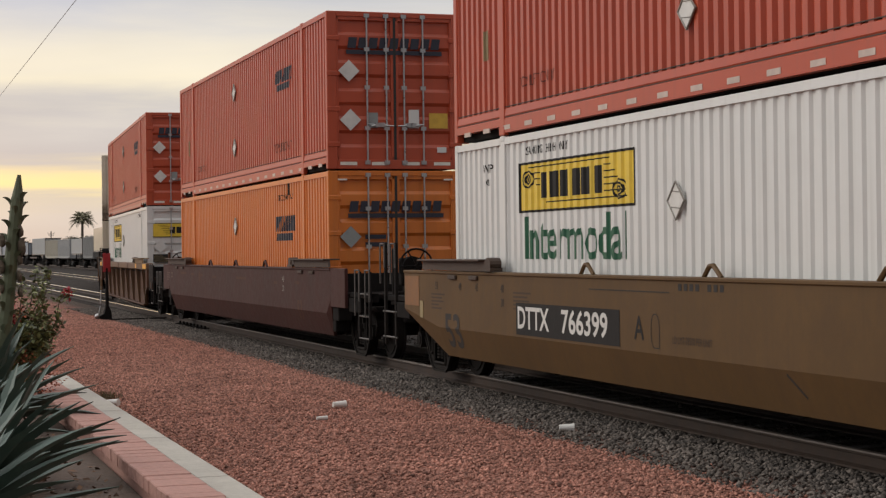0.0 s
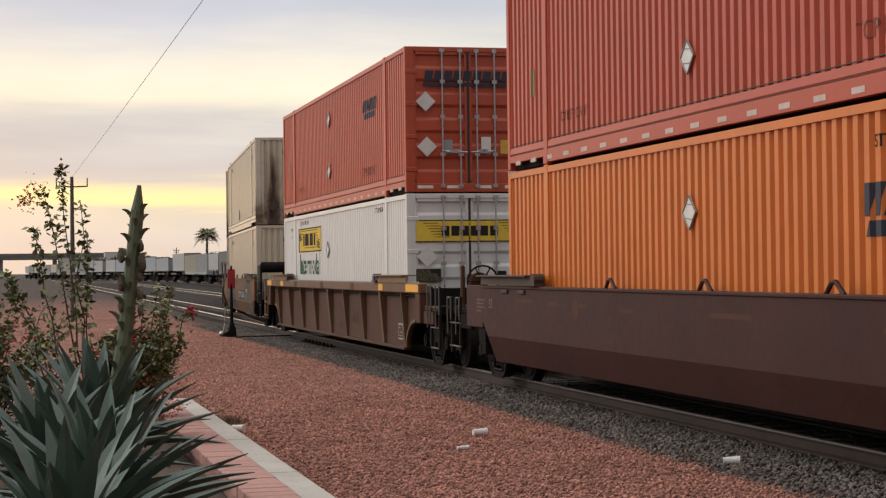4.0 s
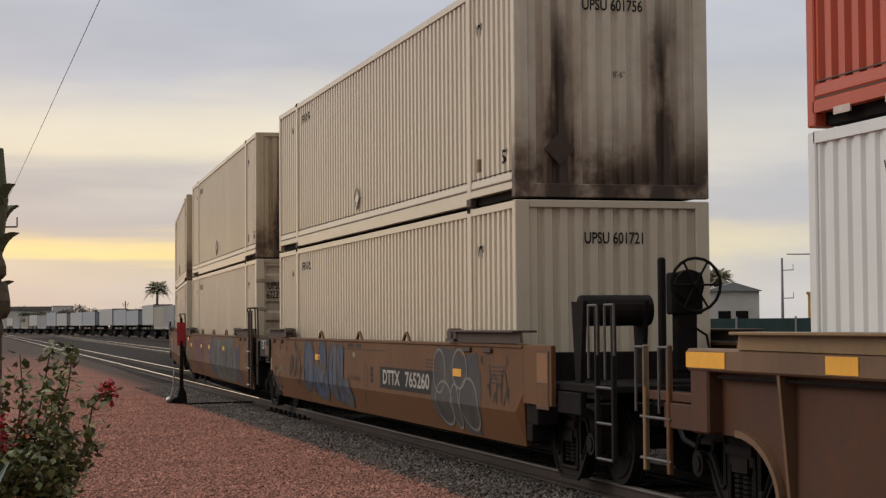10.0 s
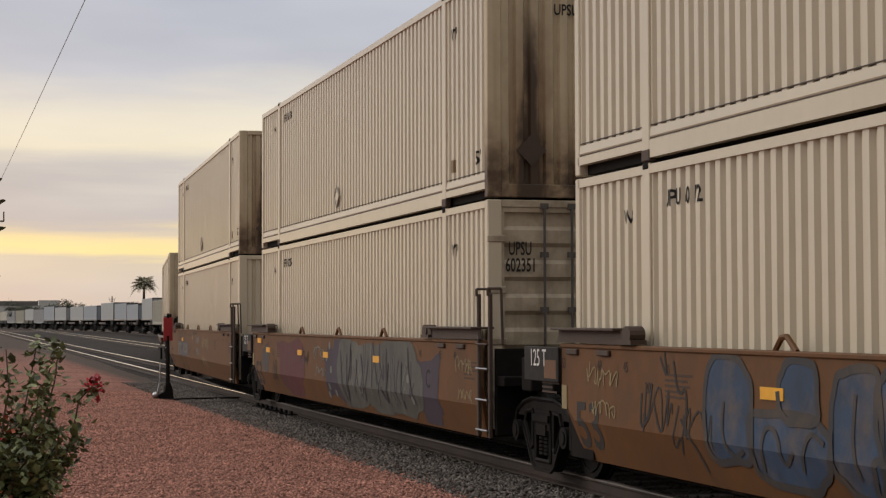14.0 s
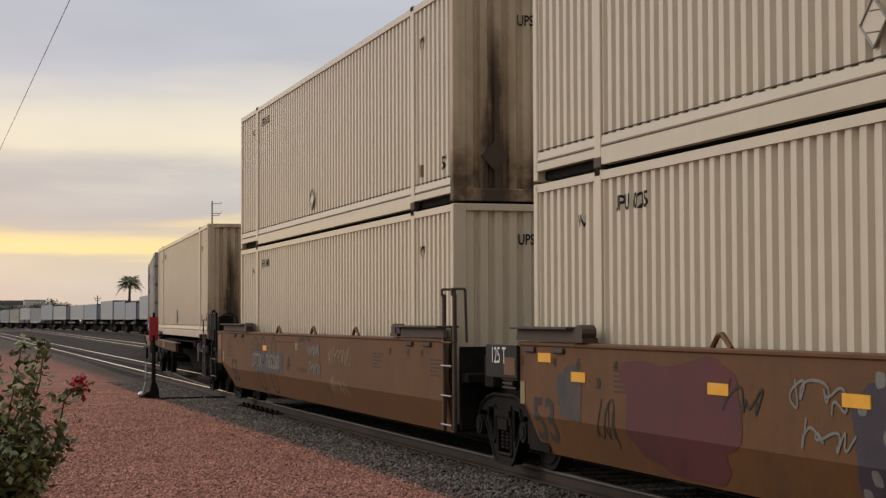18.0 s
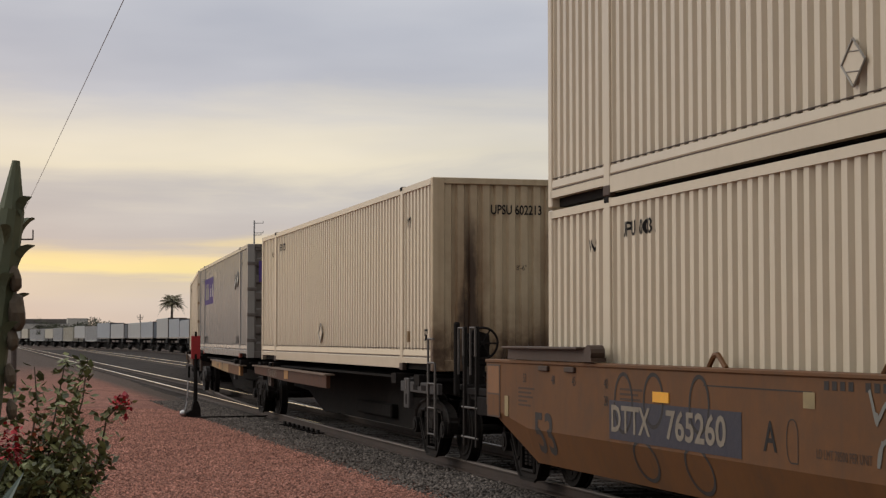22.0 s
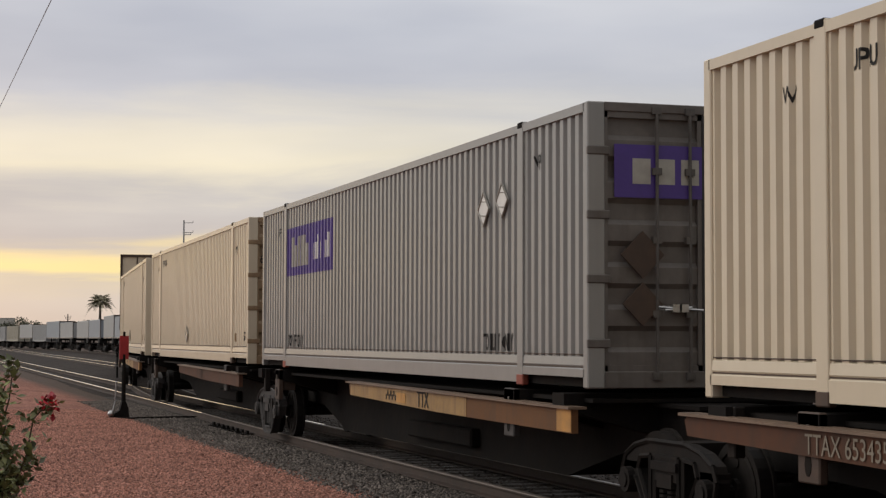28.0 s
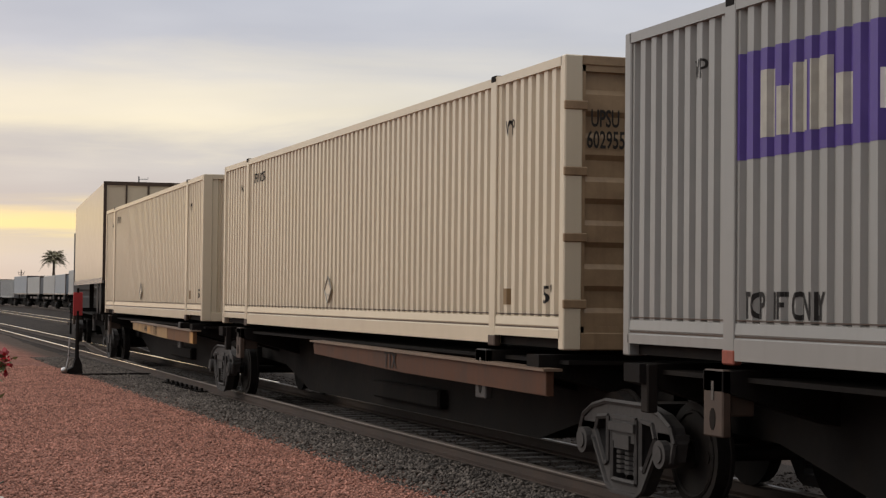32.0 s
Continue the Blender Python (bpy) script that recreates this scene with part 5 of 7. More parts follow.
# spine cars
ride(spine_car("low articulated spine car with brown side beam", M_RIB, 9.3, True, back=True, words="TTAX 653435"), 87.9)
ride(beige("dirty beige corrugated container with soot-streaked end", "UPSU 602213"), 87.9, SPINE_Z)
ride(spine_car("low articulated spine car with tan side beam", M_TAN2, 8.45), 106.7)
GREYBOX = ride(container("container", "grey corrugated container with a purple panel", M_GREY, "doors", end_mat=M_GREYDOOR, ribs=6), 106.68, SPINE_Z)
ride(spine_car("low articulated spine car with rusty side beam", M_RIB, 9.05), 124.2)
ride(beige("beige corrugated container with closed doors", "UPSU 602955", "doors"), 124.2, SPINE_Z)
ride(spine_car("low articulated spine car with tan side beam", M_TAN2, 8.6), 142.3)
ride(beige("beige corrugated container with pale end wall", "UPSU 602617", clean=True), 142.3, SPINE_Z)

# the far part of the train: trailers and containers on low flat cars
FAR = random.Random(7)
m = 159.4
kinds = []
while m < 560:
    kinds.append(m)
    m += FAR.choice((16.6, 17.2, 17.6, 18.6, 21.5))
first_far = {}
for i, m in enumerate(kinds):
    if "car" not in first_far:
        sp = spine_car("low spine car far down the train", M_DARK, 8.8, plate=False)
        first_far["car"] = sp
    else:
        sp = copy_thing(first_far["car"], pose(0, 0, 0))
    ride(sp, m)
    k = "trailer" if i == 0 or FAR.random() < 0.7 else "box"
    mat, word = FAR.choice([(M_FAR1, "dull white"), (M_FAR2, "blue-grey"), (M_FAR3, "beige"), (M_FAR1, "dull white"), (M_FAR4, "dark grey")])
    if i == 0:
        mat, word = M_BEIGE, "beige"
    tall = 2.85 if i == 0 else FAR.choice((2.1, 2.4, 2.7))
    key = (k, word, i == 0, tall if k == "trailer" else 0)
    if key in first_far:
        ob = copy_thing(first_far[key], pose(0, 0, 0))
    elif k == "trailer":
        ob = first_far[key] = trailer(word + " road trailer riding on a spine car", mat, tall)
    else:
        ob = first_far[key] = container("container", word + " corrugated container on a far spine car", mat, "doors")
    ride(ob, m, (1.25 if i == 0 else 0.95) if k == "trailer" else SPINE_Z)


# ---- lettering, logos, placards and graffiti on the train ----
M_BLUEG = material("blue_graffiti", (0.025, 0.046, 0.084), 0.7, vary=0.35, grain=5, dirt=(0.16, 0.10, 0.05), dirt_amount=0.5)
M_DARKG = material("dark_graffiti", (0.035, 0.032, 0.032), 0.7, vary=0.3, grain=5, dirt=(0.13, 0.08, 0.04), dirt_amount=0.35)
M_GREYG = material("grey_graffiti", (0.078, 0.074, 0.058), 0.7, vary=0.35, grain=4, dirt=(0.06, 0.045, 0.05), dirt_amount=0.5)
M_MAROONG = material("maroon_graffiti", (0.085, 0.016, 0.016), 0.7, vary=0.2, grain=3, dirt=(0.05, 0.018, 0.018), dirt_amount=0.5)
M_PURPLEG = material("purple_graffiti", (0.038, 0.026, 0.038), 0.7, vary=0.3, grain=5)
M_PALEG = material("pale_graffiti", (0.15, 0.148, 0.13), 0.7, vary=0.2)
M_SCRAWL = material("yellowish_scrawl", (0.23, 0.175, 0.085), 0.7, vary=0.2)
M_STENCIL = material("faded_black_stencil", (0.024, 0.019, 0.016), 0.8, vary=0.4, grain=20)


def lay_on_sill(bm, lift):
    """Bend a painted shape over the fold of a smooth well-car side."""
    bmesh.ops.bisect_plane(bm, geom=bm.verts[:] + bm.edges[:] + bm.faces[:], plane_co=(0, 0, 0.74), plane_no=(0, 0, 1), dist=1e-5)
    for v in bm.verts:
        v.co.x += -1.5 - lift + 0.34 * max(0, 0.74 - v.co.z)
    for f in bm.faces:
        f.normal_update()
        if f.normal.x > 0:
            f.normal_flip()
    return bm


def sill_shape(outlines, lift=0.003):
    bm = bmesh.new()
    climb = 0.00004 if len(outlines) > 6 else 0.0
    for i, o in enumerate(outlines):
        bm.faces.new([bm.verts.new((-climb * (i + (j in (1, 2))), y, z)) for j, (y, z) in enumerate(o)])
    bmesh.ops.remove_doubles(bm, verts=bm.verts[:], dist=1e-5)
    return lay_on_sill(bm, lift)


def sill_text(body, size, y, z, lift=0.004, **kw):
    vs, fs = text_mesh(body, size, **kw)
    bm = bmesh.new()
    bv = [bm.verts.new((0, y - u, z + v)) for u, v in vs]
    for f in fs:
        try:
            bm.faces.new([bv[i] for i in f])
        except ValueError:
            pass
    return lay_on_sill(bm, lift)


def blob(rs, y0, y1, z0, z1, n=34, wob=0.12):
    """A lumpy sprayed outline that fills a stretch of the side."""
    cy, cz, ry, rz = (y0 + y1) / 2, (z0 + z1) / 2, (y1 - y0) / 2, (z1 - z0) / 2
    ph = [rs.uniform(0, 6.28) for _ in range(3)]
    out = []
    for i in range(n):
        a = 2 * math.pi * i / n
        k = 1 + wob * math.sin(3 * a + ph[0]) + wob * 0.7 * math.sin(5 * a + ph[1]) + wob * 0.4 * math.sin(9 * a + ph[2])
        c, s = math.cos(a), math.sin(a)
        e = 0.6
        out.append((cy + ry * k * math.copysign(abs(c) ** e, c), min(1.49, max(0.36, cz + rz * k * math.copysign(abs(s) ** e, s)))))
    return out


def ribbon(pts, w):
    """Joined quads along a sprayed line."""
    edge = []
    for _ in range(2 if len(pts) < 40 else 0):
        soft = [pts[0]]
        for a, b in zip(pts, pts[1:]):
            soft += [(a[0] * 0.75 + b[0] * 0.25, a[1] * 0.75 + b[1] * 0.25), (a[0] * 0.25 + b[0] * 0.75, a[1] * 0.25 + b[1] * 0.75)]
        pts = soft + [pts[-1]]
    for i, (y, z) in enumerate(pts):
        a, b = pts[max(0, i - 1)], pts[min(len(pts) - 1, i + 1)]
        l = math.hypot(b[0] - a[0], b[1] - a[1]) or 1
        ny, nz = -(b[1] - a[1]) / l * w / 2, (b[0] - a[0]) / l * w / 2
        edge.append(((y + ny, z + nz), (y - ny, z - nz)))
    return [[p[0], q[0], q[1], p[1]] for p, q in zip(edge, edge[1:])]


def scrawl(rs, y0, y1, z0, z1, n, w, loops=1.0):
    """A hand-sprayed tag as one jagged running stroke; no letters can be read in it."""
    pts, count = [], max(3, n // 4)
    cell = (y1 - y0) / count
    for i in range(count):
        c = y1 - (i + 0.5) * cell
        for f in (rs.uniform(0.75, 1.0), rs.uniform(0.0, 0.25), rs.uniform(0.4, 0.9), rs.uniform(0.0, 0.5))[:rs.choice((3, 4, 4))]:
            pts.append((c + cell * rs.uniform(-0.55, 0.55), z0 + (z1 - z0) * f))
    return ribbon(pts, w * 0.7)


def number_panel(car, number, y, z=0.97, w=3.2, h=0.40, mat=None, ink=None, size=0.38, start=1.02):
    part("number_panel", sill_shape([[(y - w / 2, z - h / 2), (y + w / 2, z - h / 2), (y + w / 2, z + h / 2), (y - w / 2, z + h / 2)]], 0.004), mat or M_BLACK, car, "black number panel")
    part("lettering", sill_text("DTTX", size, y + start, z, 0.008, squeeze=0.4 / size, bold=0.008), ink or M_LETTER, car, "white reporting mark")
    part("lettering", sill_text(number, size, y - 0.60, z, 0.008, squeeze=0.46 / size, bold=0.008), ink or M_LETTER, car, "white reporting number")


M_PRINT = material("faint_brown_print", (0.050, 0.027, 0.015), 0.75, vary=0.3, grain=20)
M_RUST0 = material("tan_sign_patch", (0.13, 0.06, 0.025), 0.7, vary=0.2)


def common_marks(car, letter, y_letter, sign=True, back=0.0):
    part("lettering", sill_text(letter, 0.36, y_letter, 0.98, bold=0.004), M_BLACK, car)
    for y in (7.65 + back,):
        part("lettering", sill_text("53", 0.66, y, 0.68, squeeze=1.1, bold=0.012), M_STENCIL, car, "large faded number")
    for y, b in ((8.35 + back, "53"), (7.3 + back, "48"), (6.6 + back, "45"), (5.6 + back, "40"), (-5.6, "40"), (-6.6, "45"), (-7.3, "48"), (-8.35, "53")):
        part("lettering", sill_text(b, 0.15, y, 1.33, squeeze=0.85), M_STENCIL, car)
    part("lettering", sill_text("20", 0.15, 5.6, 1.15, squeeze=0.85), M_STENCIL, car)
    ahead = 1 if letter == "B" else -1
    if y_letter > -4:
        part("lettering", sill_text("LD LMT 78500 PER UNIT", 0.11, y_letter + ahead * 1.25, 0.90, squeeze=0.75), M_PRINT, car)
    for y, z in ((8.3, 1.2), (4.9, 1.28), (-4.9, 1.28), (-8.0, 1.25)):
        part("small_print", sill_shape([[(y + 0.30 - w, z - k * 0.05), (y + 0.30, z - k * 0.05), (y + 0.30, z - k * 0.05 + 0.022), (y + 0.30 - w, z - k * 0.05 + 0.022)] for k, w in enumerate((0.62, 0.5, 0.56, 0.34, 0.48))]), M_PRINT, car, "small faded print")
    if y_letter > -4:
        y = y_letter + ahead * 0.40
        part("stencil_box", sill_shape(ribbon([(y - 0.10, 0.8), (y + 0.10, 0.8), (y + 0.10, 1.15), (y - 0.10, 1.15), (y - 0.10, 0.8)], 0.012)), M_STENCIL, car)
        s0, s1, p0, c0 = (3.3, -0.95, 1.75, 0.75) if back else (1.35, -0.75, -0.95, -3.1)
        part("seam", sill_shape([[(y_letter + s0, 1.375), (y_letter + s1, 1.375), (y_letter + s1, 1.387), (y_letter + s0, 1.387)]]), M_STENCIL, car)
        part("small_print", sill_shape([[(y_letter + p0 - 0.13 * k, 1.405), (y_letter + p0 - 0.08 - 0.13 * k, 1.405), (y_letter + p0 - 0.08 - 0.13 * k, 1.475), (y_letter + p0 - 0.13 * k, 1.475)] for k in range(8) if k != 4]), M_STENCIL, car, "small dark stencil marks")
        part("scratch", sill_shape(ribbon([(y_letter + c0 - (0.25 if back else 0), 0.7), (y_letter + c0 - (0 if back else 0.25), 0.5)], 0.03)), M_STENCIL, car)
    part("data_plate", boxes((-1.508, -1.5, (8.25 if back else 9.0) + back, (8.4 if back else 9.15) + back, 0.85, 1.10)), M_SCRAWL, car, "pale yellow data label")
    if sign:
        b = part("load_sign", boxes((-1.54, -1.5, 7.98, 9.1, 1.12, 1.50), bevel=0.008), M_BLACK, car, "black load sign")
        bm = side_letters("125 T", 0.27, 8.62, 1.37, x=-1.54, flat=True, squeeze=0.85)
        part("lettering", bm, M_PLACARD, b)
        part("sign_patch", boxes((-1.543, -1.54, 8.04, 8.42, 1.16, 1.36)), M_RUST0, b, "tan painted patch")


def amber(car, *at):
    for y, z in at:
        part("reflector", boxes((-1.512, -1.5, y - 0.2, y + 0.2, z - 0.05, z + 0.05)), M_AMBER, car, "amber reflector strip")


G = random.Random(11)
NUM_A, NUM_B = UNIT_A, UNIT_B
M_RUST = material("rust_orange_patch", (0.19, 0.085, 0.03), 0.65, vary=0.2, dirt=(0.09, 0.05, 0.025), dirt_amount=0.4)
BROWN = NUM[0][0]
number_panel(BROWN, "766399", 3.5, ink=M_PLACARD)
common_marks(BROWN, "A", 1.4, False)
part("end_panel", boxes((-1.506, -1.5, 9.2, 9.9, 1.02, 1.46)), M_RUST, BROWN, "rust-orange end panel")
for car, y0, y1 in ((NUM_A, 9.35, 9.9), (NUM_B, -9.88, -9.45)):
    fr = part("end_panel", boxes((-1.508, -1.5, y0, y1, 0.82, 1.48)), M_FLAP, car, "framed end panel")
    part("panel_face", boxes((-1.511, -1.508, y0 + 0.03, y1 - 0.03, 1.12, 1.46)), M_RUST, fr, "rust-orange painted patch")
    part("panel_face", boxes((-1.511, -1.508, y0 + 0.03, y1 - 0.03, 0.84, 1.10)), M_TAN2, fr)
# maroon car: small pale marks
for y, z, w in ((6.6, 1.3, 0.9), (5.2, 1.28, 0.4), (3.9, 1.27, 0.3), (2.2, 1.24, 0.5), (-1.0, 1.25, 1.1), (-4.5, 1.2, 0.3), (-6.4, 1.22, 0.35)):
    part("small_print", sill_shape([[(y - w / 2, z), (y + w / 2, z), (y + w / 2, z + 0.06), (y - w / 2, z + 0.06)]]), M_RIB, MAROON, "small pale marks")
part("lettering", sill_text("53", 0.5, -6.6, 0.72, squeeze=0.85, bold=0.012), M_RIB, MAROON)
part("lettering", sill_text("40", 0.16, -5.2, 1.3), M_LETTER, MAROON)
part("lettering", sill_text("20", 0.16, -5.2, 1.12), M_LETTER, MAROON)
part("lettering", sill_text("53", 0.2, 8.45, 1.25), M_SCRAWL2, MAROON)
M_PALEMARK = material("dull_pinkish_print", (0.10, 0.062, 0.052), 0.7, vary=0.2)
for k, w in enumerate((0.5, 0.42, 0.5, 0.3)):
    part("small_print", sill_shape([[(9.3 - w, 1.30 - 0.06 * k), (9.3, 1.30 - 0.06 * k), (9.3, 1.33 - 0.06 * k), (9.3 - w, 1.32 - 0.06 * k)]]), M_PALEMARK, MAROON, "small pale print")
part("roundel", sill_shape([[(4.2 + 0.14 * math.cos(a * 0.52), 1.25 + 0.14 * math.sin(a * 0.52)) for a in range(12)]]), M_RIB, MAROON)
# ribbed car: yellow chord ends, data plates
for y0, y1 in ((-10.0, -8.94), (-6.78, -6.33), (9.2, 10.02), (6.9, 7.4)):
    part("chord_stripe", boxes((-1.528, -1.51, y0, y1, 1.39, 1.53)), M_AMBER, RIBBED, "worn yellow stripe")
for y in (-3.4, 0.6, 4.7):
    part("chord_patch", boxes((-1.526, -1.51, y - 0.18, y + 0.18, 1.38, 1.54)), M_RIB, RIBBED)
part("data_plate", boxes((-1.366, -1.36, -7.94, -7.52, 0.42, 0.74)), M_LETTER, RIBBED, "white framed data plate")
part("plate_face", boxes((-1.369, -1.366, -7.91, -7.55, 0.45, 0.71)), M_RIB, RIBBED)
part("small_print", boxes((-1.371, -1.369, -7.86, -7.6, 0.49, 0.505), (-1.371, -1.369, -7.86, -7.68, 0.56, 0.575), (-1.371, -1.369, -7.72, -7.6, 0.65, 0.665)), M_LETTER, RIBBED, "small white print")
part("end_post", boxes((-1.5, -1.3, -10.0, -9.62, 0.80, 1.38), bevel=0.02), M_RIB, RIBBED)
part("end_post", boxes((-1.5, -1.3, 9.62, 10.0, 0.80, 1.38), bevel=0.02), M_RIB, RIBBED)
# faint scrawls on the panels between the posts
for y0, y1, z0, z1 in ((-1.95, -0.95, 0.72, 1.12), (-1.9, -0.9, 0.36, 0.70), (-3.4, -2.6, 0.5, 1.0), (4.6, 5.4, 0.7, 1.0)):
    bm = sill_shape(scrawl(G, y0, y1, z0, z1, 16, 0.03), 0.0)
    for v in bm.verts:
        v.co.x = -1.3635
    part("graffiti_line", bm, M_STENCIL, RIBBED, "faint dark scrawl")
# articulated units
number_panel(UNIT_B, "765260", -3.5, w=3.35, h=0.33, size=0.30, start=0.95)
common_marks(UNIT_B, "B", -1.26, back=-0.45)
lobes = ((3.42, 4.34, 0.56, 1.48), (2.15, 3.5, 0.46, 1.06), (2.28, 2.92, 0.98, 1.47), (1.34, 2.08, 0.48, 1.44), (0.84, 1.42, 0.72, 1.44), (0.3, 1.5, 0.42, 0.84))
for lv, (y0, y1, z0, z1) in enumerate(lobes):
    edge = blob(G, y0, y1, z0, z1, wob=0.05)
    part("graffiti", sill_shape([edge], 0.0030 + 0.0006 * lv), M_BLUEG, UNIT_B, "faded blue bubble graffiti")
    part("graffiti_line", sill_shape(ribbon(edge + edge[:1], 0.07), 0.0065 + 0.0006 * lv), M_DARKG, UNIT_B, "dark sprayed outline")
for lv, line in enumerate(([(3.95, 1.1), (4.0, 0.8), (3.8, 0.62), (3.6, 0.7)], [(3.3, 0.55), (3.2, 0.95), (2.95, 0.9), (2.9, 0.6), (2.7, 0.75)], [(2.6, 0.6), (2.45, 0.95), (2.2, 0.85)], [(1.72, 1.25), (1.78, 0.9), (1.7, 0.62)], [(1.15, 1.3), (1.1, 1.0), (1.2, 0.8)], [(1.3, 0.62), (0.95, 0.72), (0.6, 0.55)])):
    part("graffiti_line", sill_shape(ribbon(line, 0.045), 0.0098 + 0.0003 * lv), M_DARKG, UNIT_B, "dark sprayed outline")
for lv, line in enumerate(([(5.75, 1.1), (5.8, 0.75), (5.6, 0.85), (5.5, 1.2)], [(5.3, 1.45), (5.15, 1.25), (5.2, 1.5)], [(5.0, 1.42), (4.9, 1.1), (4.7, 1.2), (4.75, 0.75)], [(4.85, 0.9), (4.6, 0.7), (4.45, 0.45)])):
    part("graffiti_line", sill_shape(ribbon(line, 0.035), 0.0045 + 0.0005 * lv), M_STENCIL, UNIT_B, "thin dark sprayed tag")
part("decal", sill_shape([[(-0.08, 1.25), (0.12, 1.25), (0.12, 1.33), (-0.08, 1.33)]], 0.005), M_SCRAWL, UNIT_B, "small pale decal")
part("graffiti", sill_shape([blob(G, -7.2, -6.0, 0.38, 1.46)], 0.0035), M_DARKG, UNIT_B, "black bubble graffiti")
part("graffiti", sill_shape([blob(G, -6.2, -4.95, 0.38, 1.46)], 0.0045), M_DARKG, UNIT_B, "black bubble graffiti")
for lv, (cy, cz, ry, rz) in enumerate(((-5.3, 1.15, 0.3, 0.3), (-5.5, 0.72, 0.42, 0.3), (-6.3, 1.2, 0.35, 0.26), (-6.7, 0.75, 0.42, 0.34), (-6.05, 0.7, 0.2, 0.3))):
    part("graffiti_line", sill_shape(ribbon([(cy + ry * math.cos(a * 0.393), cz + rz * math.sin(a * 0.393)) for a in range(17)], 0.035), 0.006 + 0.0007 * lv), M_PALEG, UNIT_B, "white sprayed outline")
part("graffiti_line", sill_shape(scrawl(G, 4.2, 5.1, 0.45, 1.2, 14, 0.035, 1.3), 0.004), M_STENCIL, UNIT_B, "faded scrawled tag")
part("graffiti_line", sill_shape(scrawl(G, 5.0, 5.8, 0.6, 1.35, 12, 0.035), 0.004), M_STENCIL, UNIT_B, "faded scrawled tag")
part("graffiti_line", sill_shape(scrawl(G, -8.4, -7.5, 0.7, 1.3, 16, 0.045), 0.004), M_STENCIL, UNIT_B, "faded scrawled tag")
amber(UNIT_B, (3.05, 1.2), (-6.2, 1.15))
common_marks(UNIT_C, "C", -6.0, back=-0.45)
part("graffiti", sill_shape([blob(G, 2.5, 4.95, 0.40, 1.46, wob=0.10, n=48)], 0.0035), M_MAROONG, UNIT_C, "dull maroon paint patch")
part("graffiti", sill_shape([blob(G, -1.2, 0.6, 0.40, 1.46, wob=0.15)], 0.0035), M_PURPLEG, UNIT_C, "dark purple sprayed shape")
part("graffiti", sill_shape([blob(G, -6.6, -5.2, 0.40, 1.3, wob=0.15)], 0.0035), M_PURPLEG, UNIT_C, "dark purple sprayed shape")
part("graffiti", sill_shape([blob(G, -2.6, -0.3, 0.36, 1.49, wob=0.07)], 0.005), M_GREYG, UNIT_C, "grey-green wild-style graffiti")
part("graffiti", sill_shape([blob(G, -4.1, -2.1, 0.36, 1.49, wob=0.07)], 0.0055), M_GREYG, UNIT_C, "grey-green wild-style graffiti")
part("graffiti", sill_shape([blob(G, -5.6, -3.6, 0.38, 1.49, wob=0.09)], 0.006), M_GREYG, UNIT_C, "grey-green wild-style graffiti")
for k in range(30):
    # slanted interlocking strokes, dark outlines with thin pale edges beside them
    y0 = -5.2 + 4.7 * ((k * 7) % 30) / 30 + G.uniform(-0.1, 0.1)
    lean, top, foot = G.uniform(-0.45, 0.45), G.uniform(1.15, 1.46), G.uniform(0.42, 0.85)
    line = [(y0, top), (y0 + 0.35 * lean + G.uniform(-0.12, 0.12), (top + foot) / 2), (y0 + lean, foot)]
    if k % 3 == 0:
        line.append((y0 + lean + G.uniform(-0.35, 0.35), foot + 0.28))
    dark = k % 5 < 3
    part("graffiti_line", sill_shape(ribbon(line, G.uniform(0.035, 0.06) if dark else 0.02), 0.007 + 0.0003 * k), M_PURPLEG if dark else M_PALEG, UNIT_C, "dark sprayed outline" if dark else "pale sprayed highlight")
for y, z in ((0.3, 0.6), (0.1, 0.9), (0.45, 1.1), (-0.1, 0.5), (0.2, 1.3), (0.5, 0.45), (-5.2, 0.6), (-5.0, 0.9)):
    part("paint_drop", sill_shape([blob(G, y, y + 0.14, z, z + 0.12, 10, 0.05)], 0.007), M_PALEG, UNIT_C, "pale blue paint dot")
part("graffiti_line", sill_shape(scrawl(G, 0.7, 1.7, 1.05, 1.38, 18, 0.035), 0.006), M_PALEG, UNIT_C, "pale blue scrawled tag")
part("graffiti_line", sill_shape(scrawl(G, 0.6, 1.5, 0.75, 1.05, 18, 0.035), 0.006), M_PALEG, UNIT_C, "pale blue scrawled tag")
part("graffiti_line", sill_shape(scrawl(G, 2.0, 2.8, 0.9, 1.35, 14, 0.035), 0.006), M_STENCIL, UNIT_C, "dark scrawled tag")
part("graffiti_line", sill_shape(scrawl(G, 5.15, 5.7, 0.45, 1.1, 10, 0.035), 0.006), M_STENCIL, UNIT_C, "dark scrawled tag")
part("graffiti_line", sill_shape(scrawl(G, -8.1, -7.4, 0.72, 0.98, 20, 0.02), 0.006), M_SCRAWL, UNIT_C, "yellowish scrawled tag")
part("graffiti", sill_shape([blob(G, 6.05, 6.75, 0.75, 1.3, wob=0.1)], 0.0035), M_DARKG, UNIT_C, "dark grey paint patch")
part("graffiti_line", sill_shape(scrawl(G, -8.15, -7.3, 1.05, 1.38, 24, 0.022), 0.006), M_SCRAWL, UNIT_C, "yellowish scrawled tag")
amber(UNIT_C, (6.14, 1.2), (2.87, 1.2), (0.6, 1.2), (-3.06, 1.2), (7.15, 1.38))
number_panel(UNIT_A, "765260", 3.9, mat=M_NAVY, ink=M_SCRAWL2)
common_marks(UNIT_A, "A", 1.75, False)
